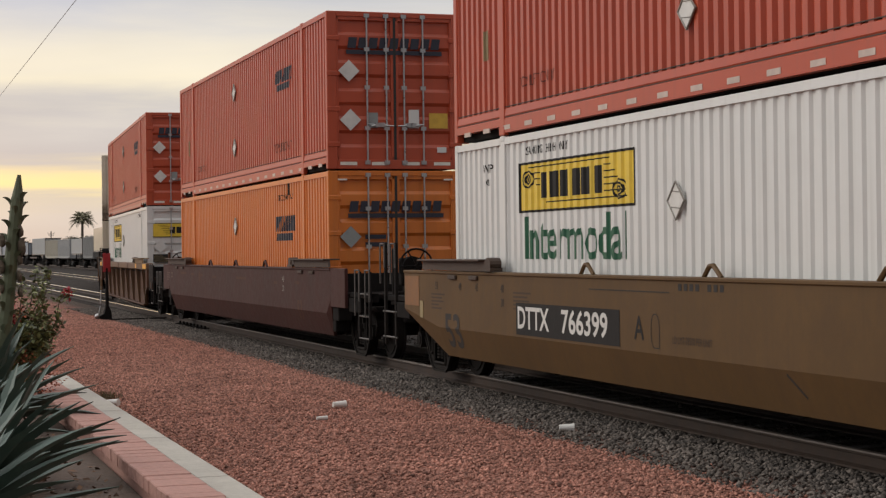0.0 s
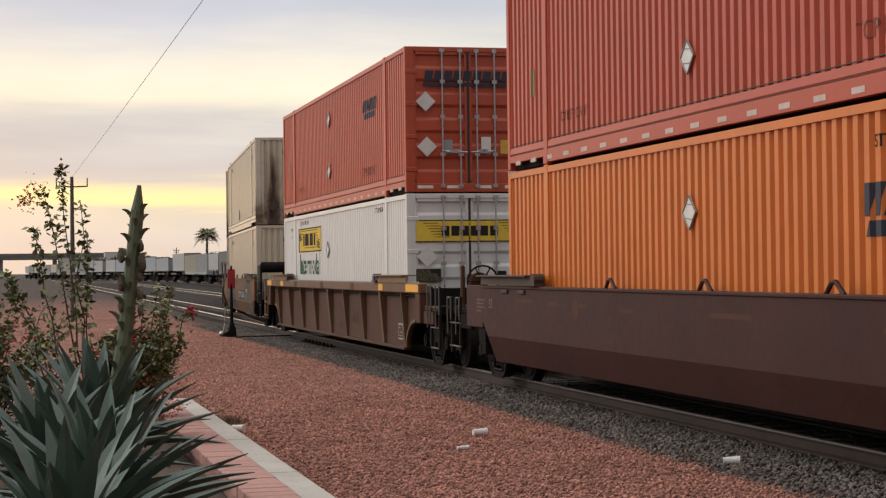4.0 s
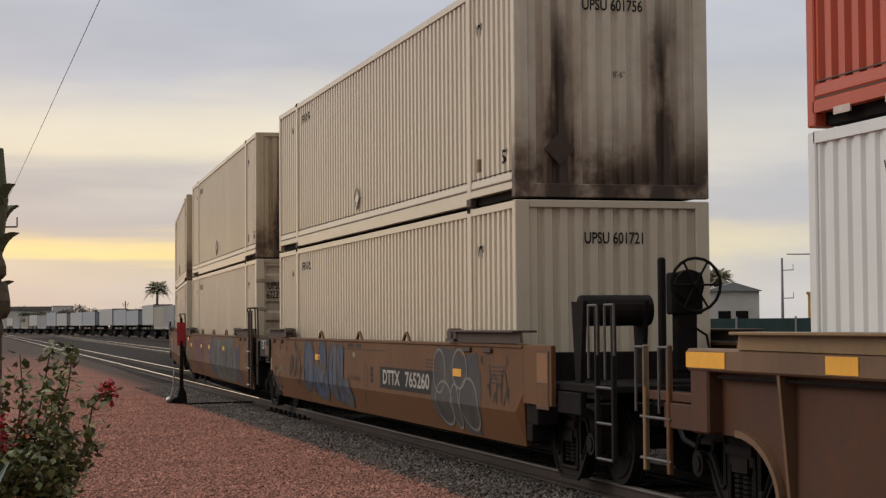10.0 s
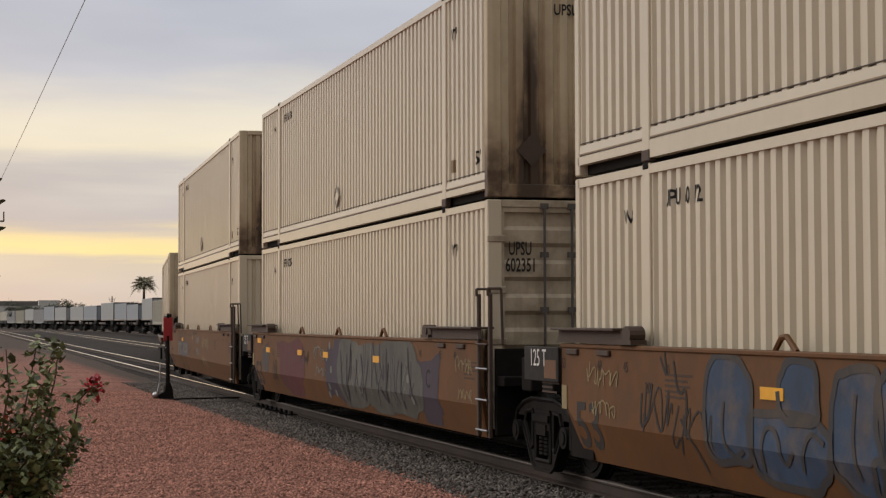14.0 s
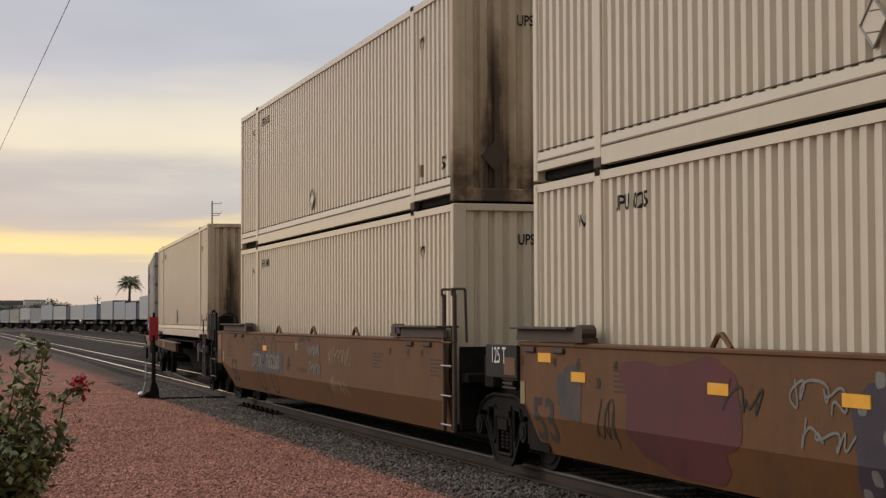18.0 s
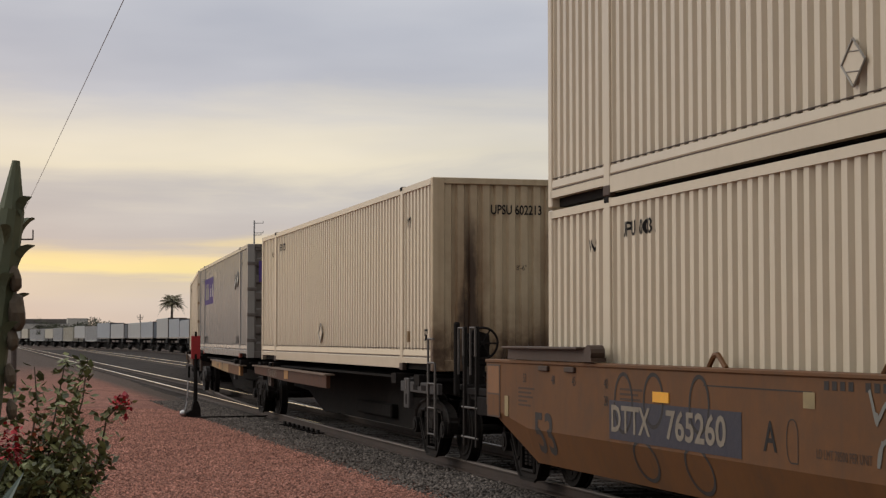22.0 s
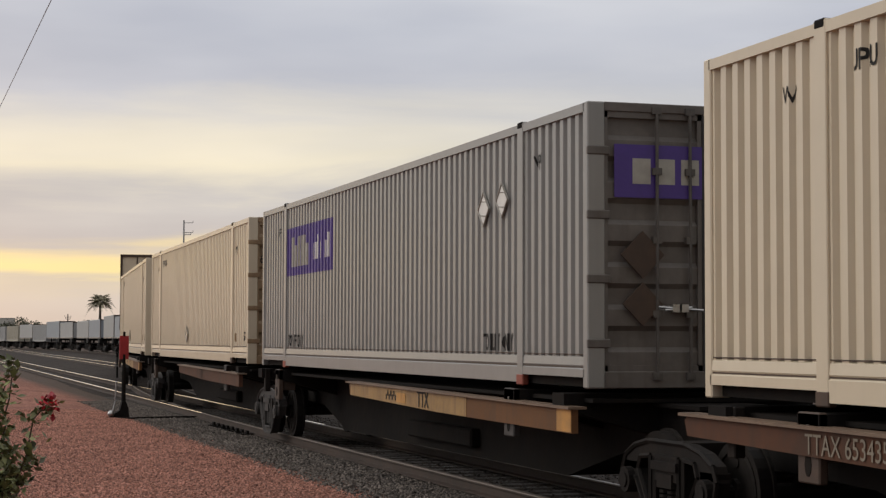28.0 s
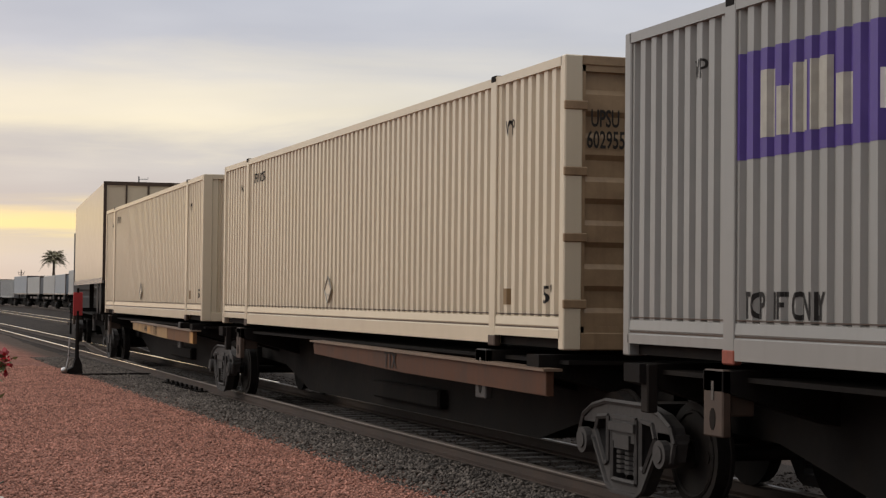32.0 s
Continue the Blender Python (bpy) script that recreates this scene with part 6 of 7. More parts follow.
part("graffiti_line", sill_shape(scrawl(G, -0.95, 0.1, 1.1, 1.44, 26, 0.055), 0.007), M_PALEG, UNIT_A, "white scrawled tag")
part("graffiti_line", sill_shape(scrawl(G, -1.0, 0.0, 0.76, 1.10, 26, 0.055), 0.007), M_PALEG, UNIT_A, "white scrawled tag")
part("graffiti_line", sill_shape(scrawl(G, -3.3, -1.6, 0.95, 1.42, 34, 0.035), 0.006), M_SCRAWL, UNIT_A, "yellowish scrawled tag")
part("graffiti_line", sill_shape(scrawl(G, -3.0, -1.7, 0.5, 0.9, 28, 0.035), 0.006), M_SCRAWL, UNIT_A, "yellowish scrawled tag")
for cy, cz, ry, rz in ((5.1, 1.15, 0.25, 0.3), (4.3, 1.2, 0.25, 0.26), (3.2, 1.2, 0.22, 0.26), (4.6, 0.6, 0.3, 0.2), (3.3, 0.6, 0.3, 0.22)):
    part("graffiti_line", sill_shape(ribbon([(cy + ry * math.cos(a * 0.393), cz + rz * math.sin(a * 0.393)) for a in range(17)], 0.04), 0.003), M_STENCIL, UNIT_A, "dark looped outline")
amber(UNIT_A, (4.1, 1.24))
for y0, y1, z0, z1 in ((6.3, 7.2, 1.06, 1.40), (6.4, 7.1, 0.76, 1.02)):
    part("graffiti_line", sill_shape(scrawl(G, y0, y1, z0, z1, 24, 0.022), 0.006), M_SCRAWL, UNIT_B, "yellowish scrawled tag")
part("sticker", sill_shape([[(0.95, 1.25), (1.15, 1.25), (1.15, 1.38), (0.95, 1.38)]], 0.005), M_SCRAWL, UNIT_A, "pale square sticker")


def yellow_panel(c):
    """A yellow panel with a black border, ruled wings and a row of plain dark blocks, over green lettering."""
    part("panel", side_shape([rect(-1.78, 1.78, -0.31, 0.31)], 3.75, 2.20, lift=0.003), M_YELLOW, c, "yellow brand panel")
    part("panel_border", side_shape([rect(-1.80, 1.80, 0.29, 0.32), rect(-1.80, 1.80, -0.32, -0.29), rect(-1.80, -1.77, -0.29, 0.29), rect(1.77, 1.80, -0.29, 0.29)], 3.75, 2.20, lift=0.005), M_BLACK, c)
    part("panel_rule", side_shape([rect(-1.45 + 0.09 * k, 1.05 + 0.09 * k, 0.24 - 0.075 * k, 0.255 - 0.075 * k) for k in range(7)], 3.75, 2.20, lift=0.005), M_BLACK, c)
    part("panel_centre", side_shape([rect(-1.1, 0.95, -0.17, 0.19)], 3.75, 2.20, lift=0.006), M_YELLOW, c)
    for u, w, h in ((-1.0, 0.18, 0.16), (-0.72, 0.24, 0.16), (-0.38, 0.25, 0.16), (-0.05, 0.25, 0.16), (0.28, 0.26, 0.16), (0.62, 0.22, 0.16)):
        part("panel_block", side_shape([rect(u, u + w, -h + 0.01, h + 0.01)], 3.75, 2.20, lift=0.008), M_BLACK, c, "plain dark block")
    for u, v in ((-1.48, 0.10), (1.36, -0.12)):
        part("scroll_curl", side_shape([[(u + r * 1.5 * math.cos(a * 0.5236), v + r * math.sin(a * 0.5236)) for a in (k, k + 1)] + [(u + (r - 0.022) * 1.5 * math.cos(a * 0.5236), v + (r - 0.022) * math.sin(a * 0.5236)) for a in (k + 1, k)] for r in (0.12, 0.075, 0.04) for k in range(12)], 3.75, 2.20, lift=0.006), M_BLACK, c, "curled scroll end")
    part("lettering", side_letters("Intermodal", 0.76, 3.78, 1.53, squeeze=0.96, bold=0.011), M_GREEN, c, "green lettering")
    part("lettering", side_letters("STACKING 3 HIGH ONLY", 0.15, 4.6, 2.66, squeeze=0.85), M_BLACK, c)
    part("lettering", side_letters("WTP", 0.17, 6.75, 2.5, squeeze=0.9), M_BLACK, c)
    part("lettering", side_letters("OR", 0.13, 6.75, 2.32, squeeze=0.9), M_BLACK, c)
    placard(c, 0.9, 1.9, 0.2, M_PLACARD)
    part("lettering", side_letters("STACK 2 HIGH", 0.15, -5.3, 2.66, squeeze=0.85), M_STENCIL, c)


FOLD["deep"] = SHALLOW
for c in JB:
    yellow_panel(c)
FOLD["deep"] = DEEP
c = JB[1]
y = -HY + 0.012
part("panel", end_shape([rect(-1.1, 1.1, -0.21, 0.21)], 0, y, 2.15, 0.006), M_YELLOW, c, "yellow brand panel across the doors")
part("panel_border", end_shape([rect(-1.12, 1.12, 0.2, 0.22), rect(-1.12, 1.12, -0.22, -0.2)], 0, y - 0.006, 2.15, 0.002), M_BLACK, c)
part("panel_rule", end_shape([rect(-0.95 + 0.05 * k, -0.65 + 0.05 * k, 0.15 - 0.055 * k, 0.162 - 0.055 * k) for k in range(6)] + [rect(0.62 + 0.05 * k, 0.85 + 0.05 * k, 0.15 - 0.055 * k, 0.162 - 0.055 * k) for k in range(6)], 0, y - 0.006, 2.15, 0.002), M_BLACK, c)
for k in range(6):
    part("panel_block", end_shape([rect(-0.58 + k * 0.2, -0.42 + k * 0.2, -0.1, 0.1)], 0, y - 0.006, 2.15, 0.003), M_BLACK, c, "plain dark block")
end_placard(c, -0.88, 1.64, 0.21)
part("sign", end_shape([rect(-0.26, 0.26, -0.13, 0.13)], -0.86, y, 1.27, 0.006), M_BLACK, c, "small black sign")
for k, w in enumerate(("LOCAL", "REGIONAL", "DEDICATED")):
    part("lettering", end_letters(w, 0.105, -1.09, y - 0.006, 1.355 - 0.085 * k, lift=0.003, align="LEFT", squeeze=0.85), M_SCRAWL, c, "pale yellow lettering")
part("small_print", end_shape([rect(-0.2, 0.0, 0.04, 0.12), rect(-0.2, 0.18, -0.12, -0.04)], 0.75, y, 1.22, 0.003), M_BLACK, c, "small dark print")
for c in RED:
    placard(c, 0.6, 2.17, 0.2)
    placard(c, 0.6, 0.9, 0.2)
    logo_bars(c, -4.4, 2.0, 1.5, 0.42, M_NAVY)
    part("lettering", side_letters("TOP LIFT ONLY", 0.2, 4.9, 0.62, squeeze=0.9), M_FAINT, c)
    part("lettering", side_letters("TOP LIFT ONLY", 0.26, -4.3, 0.62, squeeze=0.9), M_FAINT, c)
    part("decal", side_shape([rect(-0.1, 0.1, -0.2, 0.2)], 6.75, 1.25, lift=0.006), M_SCRAWL, c, "small yellowish decal")
M_DECAL_Y = material("yellow_decal", (0.60, 0.36, 0.05), 0.5)
M_DECAL_G = material("grey_decal", (0.26, 0.27, 0.26), 0.5)


def door_marks(c, top):
    y = -HY + 0.012
    part("logo", end_shape([[(-0.9 + k * 0.2, -0.06), (-0.74 + k * 0.2, -0.06), (-0.71 + k * 0.2, 0.14), (-0.87 + k * 0.2, 0.14)] for k in range(9)] + [rect(-0.92, 0.92, -0.17, -0.09)], 0, y, 2.2 if not top else 2.28, 0.004), M_NAVY, c, "dark slanted logo block")
    if top:
        end_placard(c, -0.88, 1.80, 0.2)
        end_placard(c, -0.86, 0.90, 0.2)
        part("decal", end_shape([rect(-0.09, 0.09, -0.14, 0.14)], -0.42, y, 0.9, 0.004), M_DECAL_G, c, "grey decal")
        part("decal", end_shape([rect(-0.1, 0.1, -0.17, 0.17)], 0.36, y, 0.93, 0.012), M_WHITE, c, "white document box")
        part("decal", end_shape([rect(-0.18, 0.18, -0.14, 0.14)], 0.84, y, 0.9, 0.004), M_DECAL_Y, c, "yellow decal")
        part("decal", end_shape([rect(-0.09, 0.09, -0.05, 0.05)], 0.9, y, 0.36, 0.004), M_WHITE, c, "small white decal")
        for x in (-0.9, -0.3, 0.3, 0.9):
            part("reflector", end_shape([rect(-0.16, 0.16, -0.03, 0.03)], x, -HY - 0.001, 0.1, 0.003), M_REFLECT, c)
    else:
        end_placard(c, -0.88, 1.68, 0.2, M_DECAL_G)
        part("small_print", end_shape([rect(-0.2, 0.2, 0.02, 0.1), rect(-0.2, 0.22, -0.12, -0.04)], -0.4, y, 1.62, 0.003), M_NAVY, c, "small dark print")
        for x in (-1.05, 1.05):
            part("reflector", end_shape([rect(-0.12, 0.12, 0.1, 0.13), rect(-0.12 if x < 0 else 0.09, -0.09 if x < 0 else 0.12, -0.18, 0.1)], x, y, 2.62, 0.004), M_REFLECT, c)


door_marks(RED[1], True)
door_marks(RED[2], True)
door_marks(ORANGE, False)
placard(ORANGE, 0.6, 2.02, 0.2)
placard(ORANGE, 0.6, 0.42, 0.18)
logo_bars(ORANGE, -4.4, 1.9, 1.75, 0.5, M_NAVY)
part("lettering", side_letters("STACK 2 HIGH ONLY", 0.17, -4.5, 2.52, squeeze=0.85), M_BLACK, ORANGE)
for y in (-4.4, -4.75):
    part("decal", side_shape([rect(-0.04, 0.04, -0.12, 0.12)], y, 2.68, lift=0.006), M_BLACK, ORANGE)
# grey container with the purple panel
c = GREYBOX
part("panel", side_shape([rect(-1.9, 1.6, -0.42, 0.42)], 4.3, 2.02, lift=0.003), M_PURPLE, c, "purple brand panel")
for u0, u1, top in ((-1.38, -1.14, 0.25), (-1.10, -0.90, 0.10), (-0.86, -0.66, 0.25), (-0.62, -0.36, 0.25), (-0.32, -0.08, 0.10)):
    part("panel_block", side_shape([rect(u0, u1, -0.27, top)], 4.3, 2.02, lift=0.006), M_LETTER, c, "plain white block")
for k in range(8):
    part("panel_block", side_shape([rect(0.1 + k * 0.17, 0.16 + k * 0.17, -0.2, 0.2 if k in (0, 3, 7) else 0.08)], 4.3, 2.02, lift=0.006), M_PLACARD, c, "thin pale block")
part("lettering", side_letters("TOP LIFT ONLY", 0.29, 5.30, 0.45, squeeze=0.58, bold=0.006), M_BLACK, c, "black stencilled words")
part("lettering", side_letters("TOP LIFT ONLY", 0.27, -5.3, 0.45, squeeze=0.55, bold=0.006), M_BLACK, c, "black stencilled words")
part("lettering", side_letters("WP", 0.24, 6.7, 2.4, squeeze=0.6), M_BLACK, c)
part("lettering", side_letters("WP", 0.24, -6.6, 2.4, squeeze=0.6), M_BLACK, c)
placard(c, -4.85, 2.02, 0.2)
placard(c, -5.5, 2.08, 0.2)
y = -HY + 0.012
part("panel", end_shape([rect(-1.0, 1.0, -0.27, 0.27)], 0, y, 2.2, 0.005), M_PURPLE, c, "purple brand panel across the doors")
for k in range(6):
    part("panel_block", end_shape([rect(-0.8 + k * 0.27, -0.6 + k * 0.27, -0.13, 0.13)], 0, y - 0.005, 2.2, 0.003), M_LETTER, c, "plain white block")
end_placard(c, -0.7, 1.35, 0.24, M_FLAP)
end_placard(c, -0.7, 0.85, 0.22, M_FLAP)


# ---- planted bed with its brick wall ----
M_BRICK = material("pink_brick", (0.40, 0.215, 0.175), 0.85, vary=0.16, grain=22, bump=0.4, dirt=(0.2, 0.13, 0.11), dirt_amount=0.3)
M_CONCRETE = material("pale_concrete", (0.40, 0.37, 0.32), 0.85, vary=0.12, grain=25, bump=0.3, dirt=(0.22, 0.19, 0.16), dirt_amount=0.3)
M_SOIL = material("planting_soil", (0.085, 0.056, 0.04), 0.95, vary=0.35, grain=20, bump=1.0)
M_AGAVE = material("agave_leaf", (0.058, 0.088, 0.068), 0.5, vary=0.22, grain=6, bump=0.1)
M_LEAF = material("bougainvillea_leaf", (0.140, 0.155, 0.060), 0.55, vary=0.3, grain=8, island=True)
M_BLOOM = material("red_bracts", (0.33, 0.012, 0.022), 0.6, vary=0.25, grain=12, island=True)
M_FADED = material("faded_orange_bracts", (0.34, 0.10, 0.05), 0.65, vary=0.3, grain=12, island=True)
M_STEM = material("woody_stem", (0.075, 0.055, 0.035), 0.85, vary=0.25, bump=0.5)
M_STALK = material("green_stalk", (0.085, 0.095, 0.05), 0.7, vary=0.2, bump=0.3)

wall = thing("planter_wall", "low pink brick planter wall with a concrete kerb", "wall", kind="structure")
part("wall_core", boxes((0.64, 0.93, -9.9, 14.28, -0.25, 0.10)), M_BRICK, wall)
brick = mesh_of(boxes((0.0, 0.36, 0.0, 0.205, 0.0, 0.105), bevel=0.008), "brick")
for k in range(114):
    b = part("brick", brick, M_BRICK, wall)
    b.matrix_basis = pose(0.60 + random.uniform(-0.006, 0.006), -9.9 + k * 0.2115, 0.105 + random.uniform(-0.004, 0.004), 0, 0, random.uniform(-0.8, 0.8))
for k in range(8):
    y0 = -8.85 + k * 2.9
    part("kerb_slab", boxes((0.975, 1.235, y0, y0 + 2.888, -0.28, 0.185), bevel=0.015), M_CONCRETE, wall, "pale concrete kerb")
bm = bmesh.new()
slab(bm, [(-7, -9.9), (0.62, -9.9), (0.62, 14.2), (-7, 14.2)], "Z", -0.3, 0.02)
part("soil", bm, M_SOIL, wall, "dark planting soil")


def leaf_cloud(points, size, rs, fold_up=0.35):
    """Small folded leaves, one at each point, in one mesh."""
    n = len(points)
    base = np.array([(0, 0, 0), (-0.42, 0.5, 0.0), (0, 0.5, -0.14), (0.42, 0.5, 0.0), (0, 1.15, 0)], float)
    tri = np.array([(0, 2, 1), (0, 3, 2), (1, 2, 4), (2, 3, 4)])
    s = size * (0.6 + 0.8 * rs.rand(n))
    v = base[None] * s[:, None, None]
    a, b, c = rs.uniform(0, 6.283, n), rs.uniform(-1.2, 0.9, n), rs.uniform(-0.8, 0.8, n)
    x, y, z = v[..., 0], v[..., 1], v[..., 2]
    cc, sc = np.cos(c)[:, None], np.sin(c)[:, None]
    x, z = x * cc - z * sc, x * sc + z * cc
    cb, sb = np.cos(b)[:, None], np.sin(b)[:, None]
    y, z = y * cb - z * sb, y * sb + z * cb
    ca, sa = np.cos(a)[:, None], np.sin(a)[:, None]
    x, y = x * ca - y * sa, x * sa + y * ca
    co = np.stack([x, y, z], -1) + np.asarray(points)[:, None]
    me = bpy.data.meshes.new("leaves")
    idx = (tri[None] + 5 * np.arange(n)[:, None, None]).reshape(-1)
    me.vertices.add(5 * n)
    me.vertices.foreach_set("co", co.reshape(-1))
    me.loops.add(len(idx))
    me.loops.foreach_set("vertex_index", idx)
    me.polygons.add(4 * n)
    me.polygons.foreach_set("loop_start", np.arange(0, len(idx), 3))
    me.update(calc_edges=True)
    return me


def agave_leaf(L, w, lift, droop, seg=7):
    """A thick grooved leaf, tapered to a point, growing along +y."""
    bm = bmesh.new()
    rings = []
    for i in range(seg + 1):
        f = i / seg
        ww = w * (0.55 + 1.6 * f - 2.15 * f * f) if f < 1 else 0.004
        ww = max(ww, 0.004)
        y = L * f * math.cos(lift - droop * f * 0.6)
        z = L * f * math.sin(lift - droop * f * 0.6)
        t = 0.035 * (1 - f) + 0.004
        rings.append([bm.verts.new(p) for p in ((-ww / 2, y, z + ww * 0.22), (0, y, z), (ww / 2, y, z + ww * 0.22), (0, y + t * 0.4, z - t))])
    for a, b in zip(rings, rings[1:]):
        for i in range(4):
            bm.faces.new((a[i], a[(i + 1) % 4], b[(i + 1) % 4], b[i]))
    bm.faces.new(rings[-1])
    bmesh.ops.recalc_face_normals(bm, faces=bm.faces[:])
    return bm


def agave(x, y, size, seed):
    rs = random.Random(seed)
    a = thing("agave", "large dark green agave with pointed leaves in the planter", "plant", "plants of the planter")
    a.matrix_basis = pose(x, y, 0.02)
    n = 44
    for k in range(n):
        f = k / n
        lift = radians(12 + 66 * f + rs.uniform(-7, 7))
        L = size * (1.0 - 0.22 * f) * rs.uniform(0.85, 1.1)
        lf = part("leaf", agave_leaf(L, 0.15 * size * rs.uniform(0.85, 1.1), lift, radians(rs.uniform(4, 26))), M_AGAVE, a)
        lf.matrix_basis = pose(0, 0, 0.05 + 0.12 * f, 0, 0, k * 137.5 + rs.uniform(-9, 9))
    return a


agave(-0.22, 8.7, 1.35, 1)
agave(-0.75, 6.5, 1.25, 2)
agave(-0.45, 3.9, 1.2, 3)
agave(-0.75, 1.7, 1.15, 4)
# chips and dry leaf litter on the bed
LR = np.random.RandomState(9)
tagged(part("leaf_litter", leaf_cloud(np.stack([LR.uniform(-6, 0.5, 5200), LR.uniform(-9.5, 12.5, 5200), LR.uniform(0.025, 0.05, 5200)], 1), 0.06, LR), material("dry_leaf_litter", (0.13, 0.075, 0.045), 0.9, vary=0.3, island=True)), "dry brown leaf litter on the planting soil", "litter", kind="stuff")


def arching(rs, a, b, sag, n=7):
    a, b = np.array(a, float), np.array(b, float)
    pts = []
    for i in range(n):
        f = i / (n - 1)
        p = a + (b - a) * f + np.array([0, 0, sag * math.sin(math.pi * f)]) + 0.03 * rs.randn(3) * (0 < i < n - 1)
        pts.append(p)
    return pts


def shrub(name, label, at, twigs, seed, leaf=0.042, per=70, spread=0.10, blooms=(), faded=()):
    """A straggling shrub: arching stems, small leaves along their outer halves, clusters of bracts at some tips."""
    rs = np.random.RandomState(seed)
    s = thing(name, label, "shrub", "plants of the planter")
    s.matrix_basis = pose(*at)
    bm = bmesh.new()
    pts = []
    for tip, sag in twigs:
        line = arching(rs, (rs.uniform(-0.15, 0.15), rs.uniform(-0.15, 0.15), 0), tip, sag)
        for k, (p, q) in enumerate(zip(line, line[1:])):
            rod(bm, p, q, 0.014 * (1 - k / 8), 5, 0.014 * (1 - (k + 1) / 8))
        for _ in range(per):
            f = rs.rand() ** 0.42
            i = min(int(f * 6), 5)
            g = f * 6 - i
            pts.append(line[i] * (1 - g) + line[i + 1] * g + spread * rs.randn(3) * np.array([1, 1, 0.8]) * (0.35 + 0.8 * (1 - f)))
    part("branching_stem", bm, M_STEM, s)
    lv = part("leaves", leaf_cloud(pts, leaf, rs), M_LEAF, s, "small green leaves")
    lv["kind"] = "stuff"
    for c, r, n, mat, lab in [(*b, M_BLOOM, "cluster of deep red bracts") for b in blooms] + [(*b, M_FADED, "faded orange-pink bracts") for b in faded]:
        part("bract_cluster", leaf_cloud([np.array(c) + r * rs.randn(3) for _ in range(n)], 0.034, rs), mat, s, lab)["kind"] = "stuff"
    return s


SR = np.random.RandomState(21)
tw = []
for k in range(86):
    a = SR.uniform(0, 6.283)
    r = SR.uniform(0.12, 0.56)
    tw.append(((r * math.cos(a) - 0.05, r * math.sin(a), SR.uniform(0.55, 1.18)), SR.uniform(0, 0.12)))
tw += [((0.66, 0.0, 1.39), 0.12), ((0.44, 0.05, 1.68), 0.0), ((0.40, -0.1, 1.60), 0.05), ((0.30, 0.1, 1.66), 0.03), ((0.40, -0.1, 1.30), 0.1), ((0.56, 0.0, 1.05), 0.16), ((0.10, 0, 1.62), 0.03), ((-0.05, 0.2, 1.55), 0.05), ((0.30, -0.2, 1.38), 0.08), ((0.48, 0.1, 0.9), 0.2)]
shrub("bougainvillea", "straggling bougainvillea with red bracts beside the planter wall", (0.30, 11.5, 0.0), tw, 22, 0.050, 118, 0.078,
      blooms=(((0.67, 0.0, 1.38), 0.032, 60), ((-0.06, -0.2, 1.16), 0.05, 90), ((-0.35, -0.3, 0.95), 0.05, 60), ((-0.02, -0.35, 1.08), 0.04, 60)),
      faded=(((0.42, -0.3, 0.62), 0.06, 40), ((0.3, -0.4, 0.25), 0.07, 60), ((0.1, -0.45, 0.62), 0.05, 36), ((0.48, -0.2, 0.32), 0.06, 50), ((0.35, -0.35, 0.40), 0.06, 50), ((0.12, -0.1, 1.12), 0.04, 24), ((0.2, -0.3, 0.85), 0.04, 24), ((0.1, -0.4, 0.3), 0.05, 30)))
tw = []
for k in range(60):
    a = SR.uniform(0, 6.283)
    r = SR.uniform(0.2, 1.0)
    tw.append(((r * math.cos(a) * 1.3, r * math.sin(a), SR.uniform(0.6, 1.55)), SR.uniform(0, 0.2)))
shrub("bougainvillea", "dense bougainvillea with dull red bracts in the planter", (-1.35, 11.2, 0.0), tw, 23, 0.05, 90, 0.10,
      blooms=(((0.2, -0.4, 1.1), 0.09, 70), ((-0.4, -0.5, 1.0), 0.09, 70), ((0.5, -0.3, 1.25), 0.08, 60)), faded=(((0.1, -0.3, 1.3), 0.12, 70), ((-0.7, -0.2, 1.25), 0.1, 60)))
tw = [((-0.35, 0, 2.75), 0.0), ((-0.15, 0, 2.95), 0.0), ((0.05, 0, 2.6), 0.0), ((-0.45, 0.1, 2.35), 0.1), ((0.12, 0, 2.2), 0.05), ((-0.75, 0, 1.85), 0.15), ((-0.7, 0, 1.7), 0.1)]
shrub("bougainvillea", "tall thin bougainvillea branches with faded bracts against the sky", (-0.35, 10.6, 0.0), tw, 24, 0.065, 110, 0.05,
      faded=(((-0.42, 0, 2.72), 0.07, 60), ((-0.52, 0, 2.62), 0.06, 50), ((-0.14, 0, 2.95), 0.04, 30)))

# tall flower stalk of the agave, hung with seed pods
st = thing("agave_stalk", "tall dark agave flower stalk with drooping bracts", "plant", "plants of the planter")
bm = bmesh.new()
rod(bm, (-0.11, 8.9, 0.2), (0.05, 8.95, 1.2), 0.085, 10, 0.078)
rod(bm, (0.05, 8.95, 1.2), (0.19, 9.0, 2.45), 0.078, 10, 0.066)
rod(bm, (0.19, 9.0, 2.45), (0.21, 9.0, 2.70), 0.066, 10, 0.02)
part("stem", bm, M_STALK, st)
for k in range(34):
    f = 0.25 + 0.75 * k / 34
    z = 0.3 + 2.2 * f
    x = -0.09 + 0.29 * f
    y = 8.9 + 0.1 * f
    bm = agave_leaf(0.15 - 0.04 * f, 0.085, radians(62), radians(50), 4)
    b = part("bract", bm, M_STALK, st)
    b.matrix_basis = pose(x, y, z, 0, 0, k * 137.5) @ pose(0, 0.055, 0)
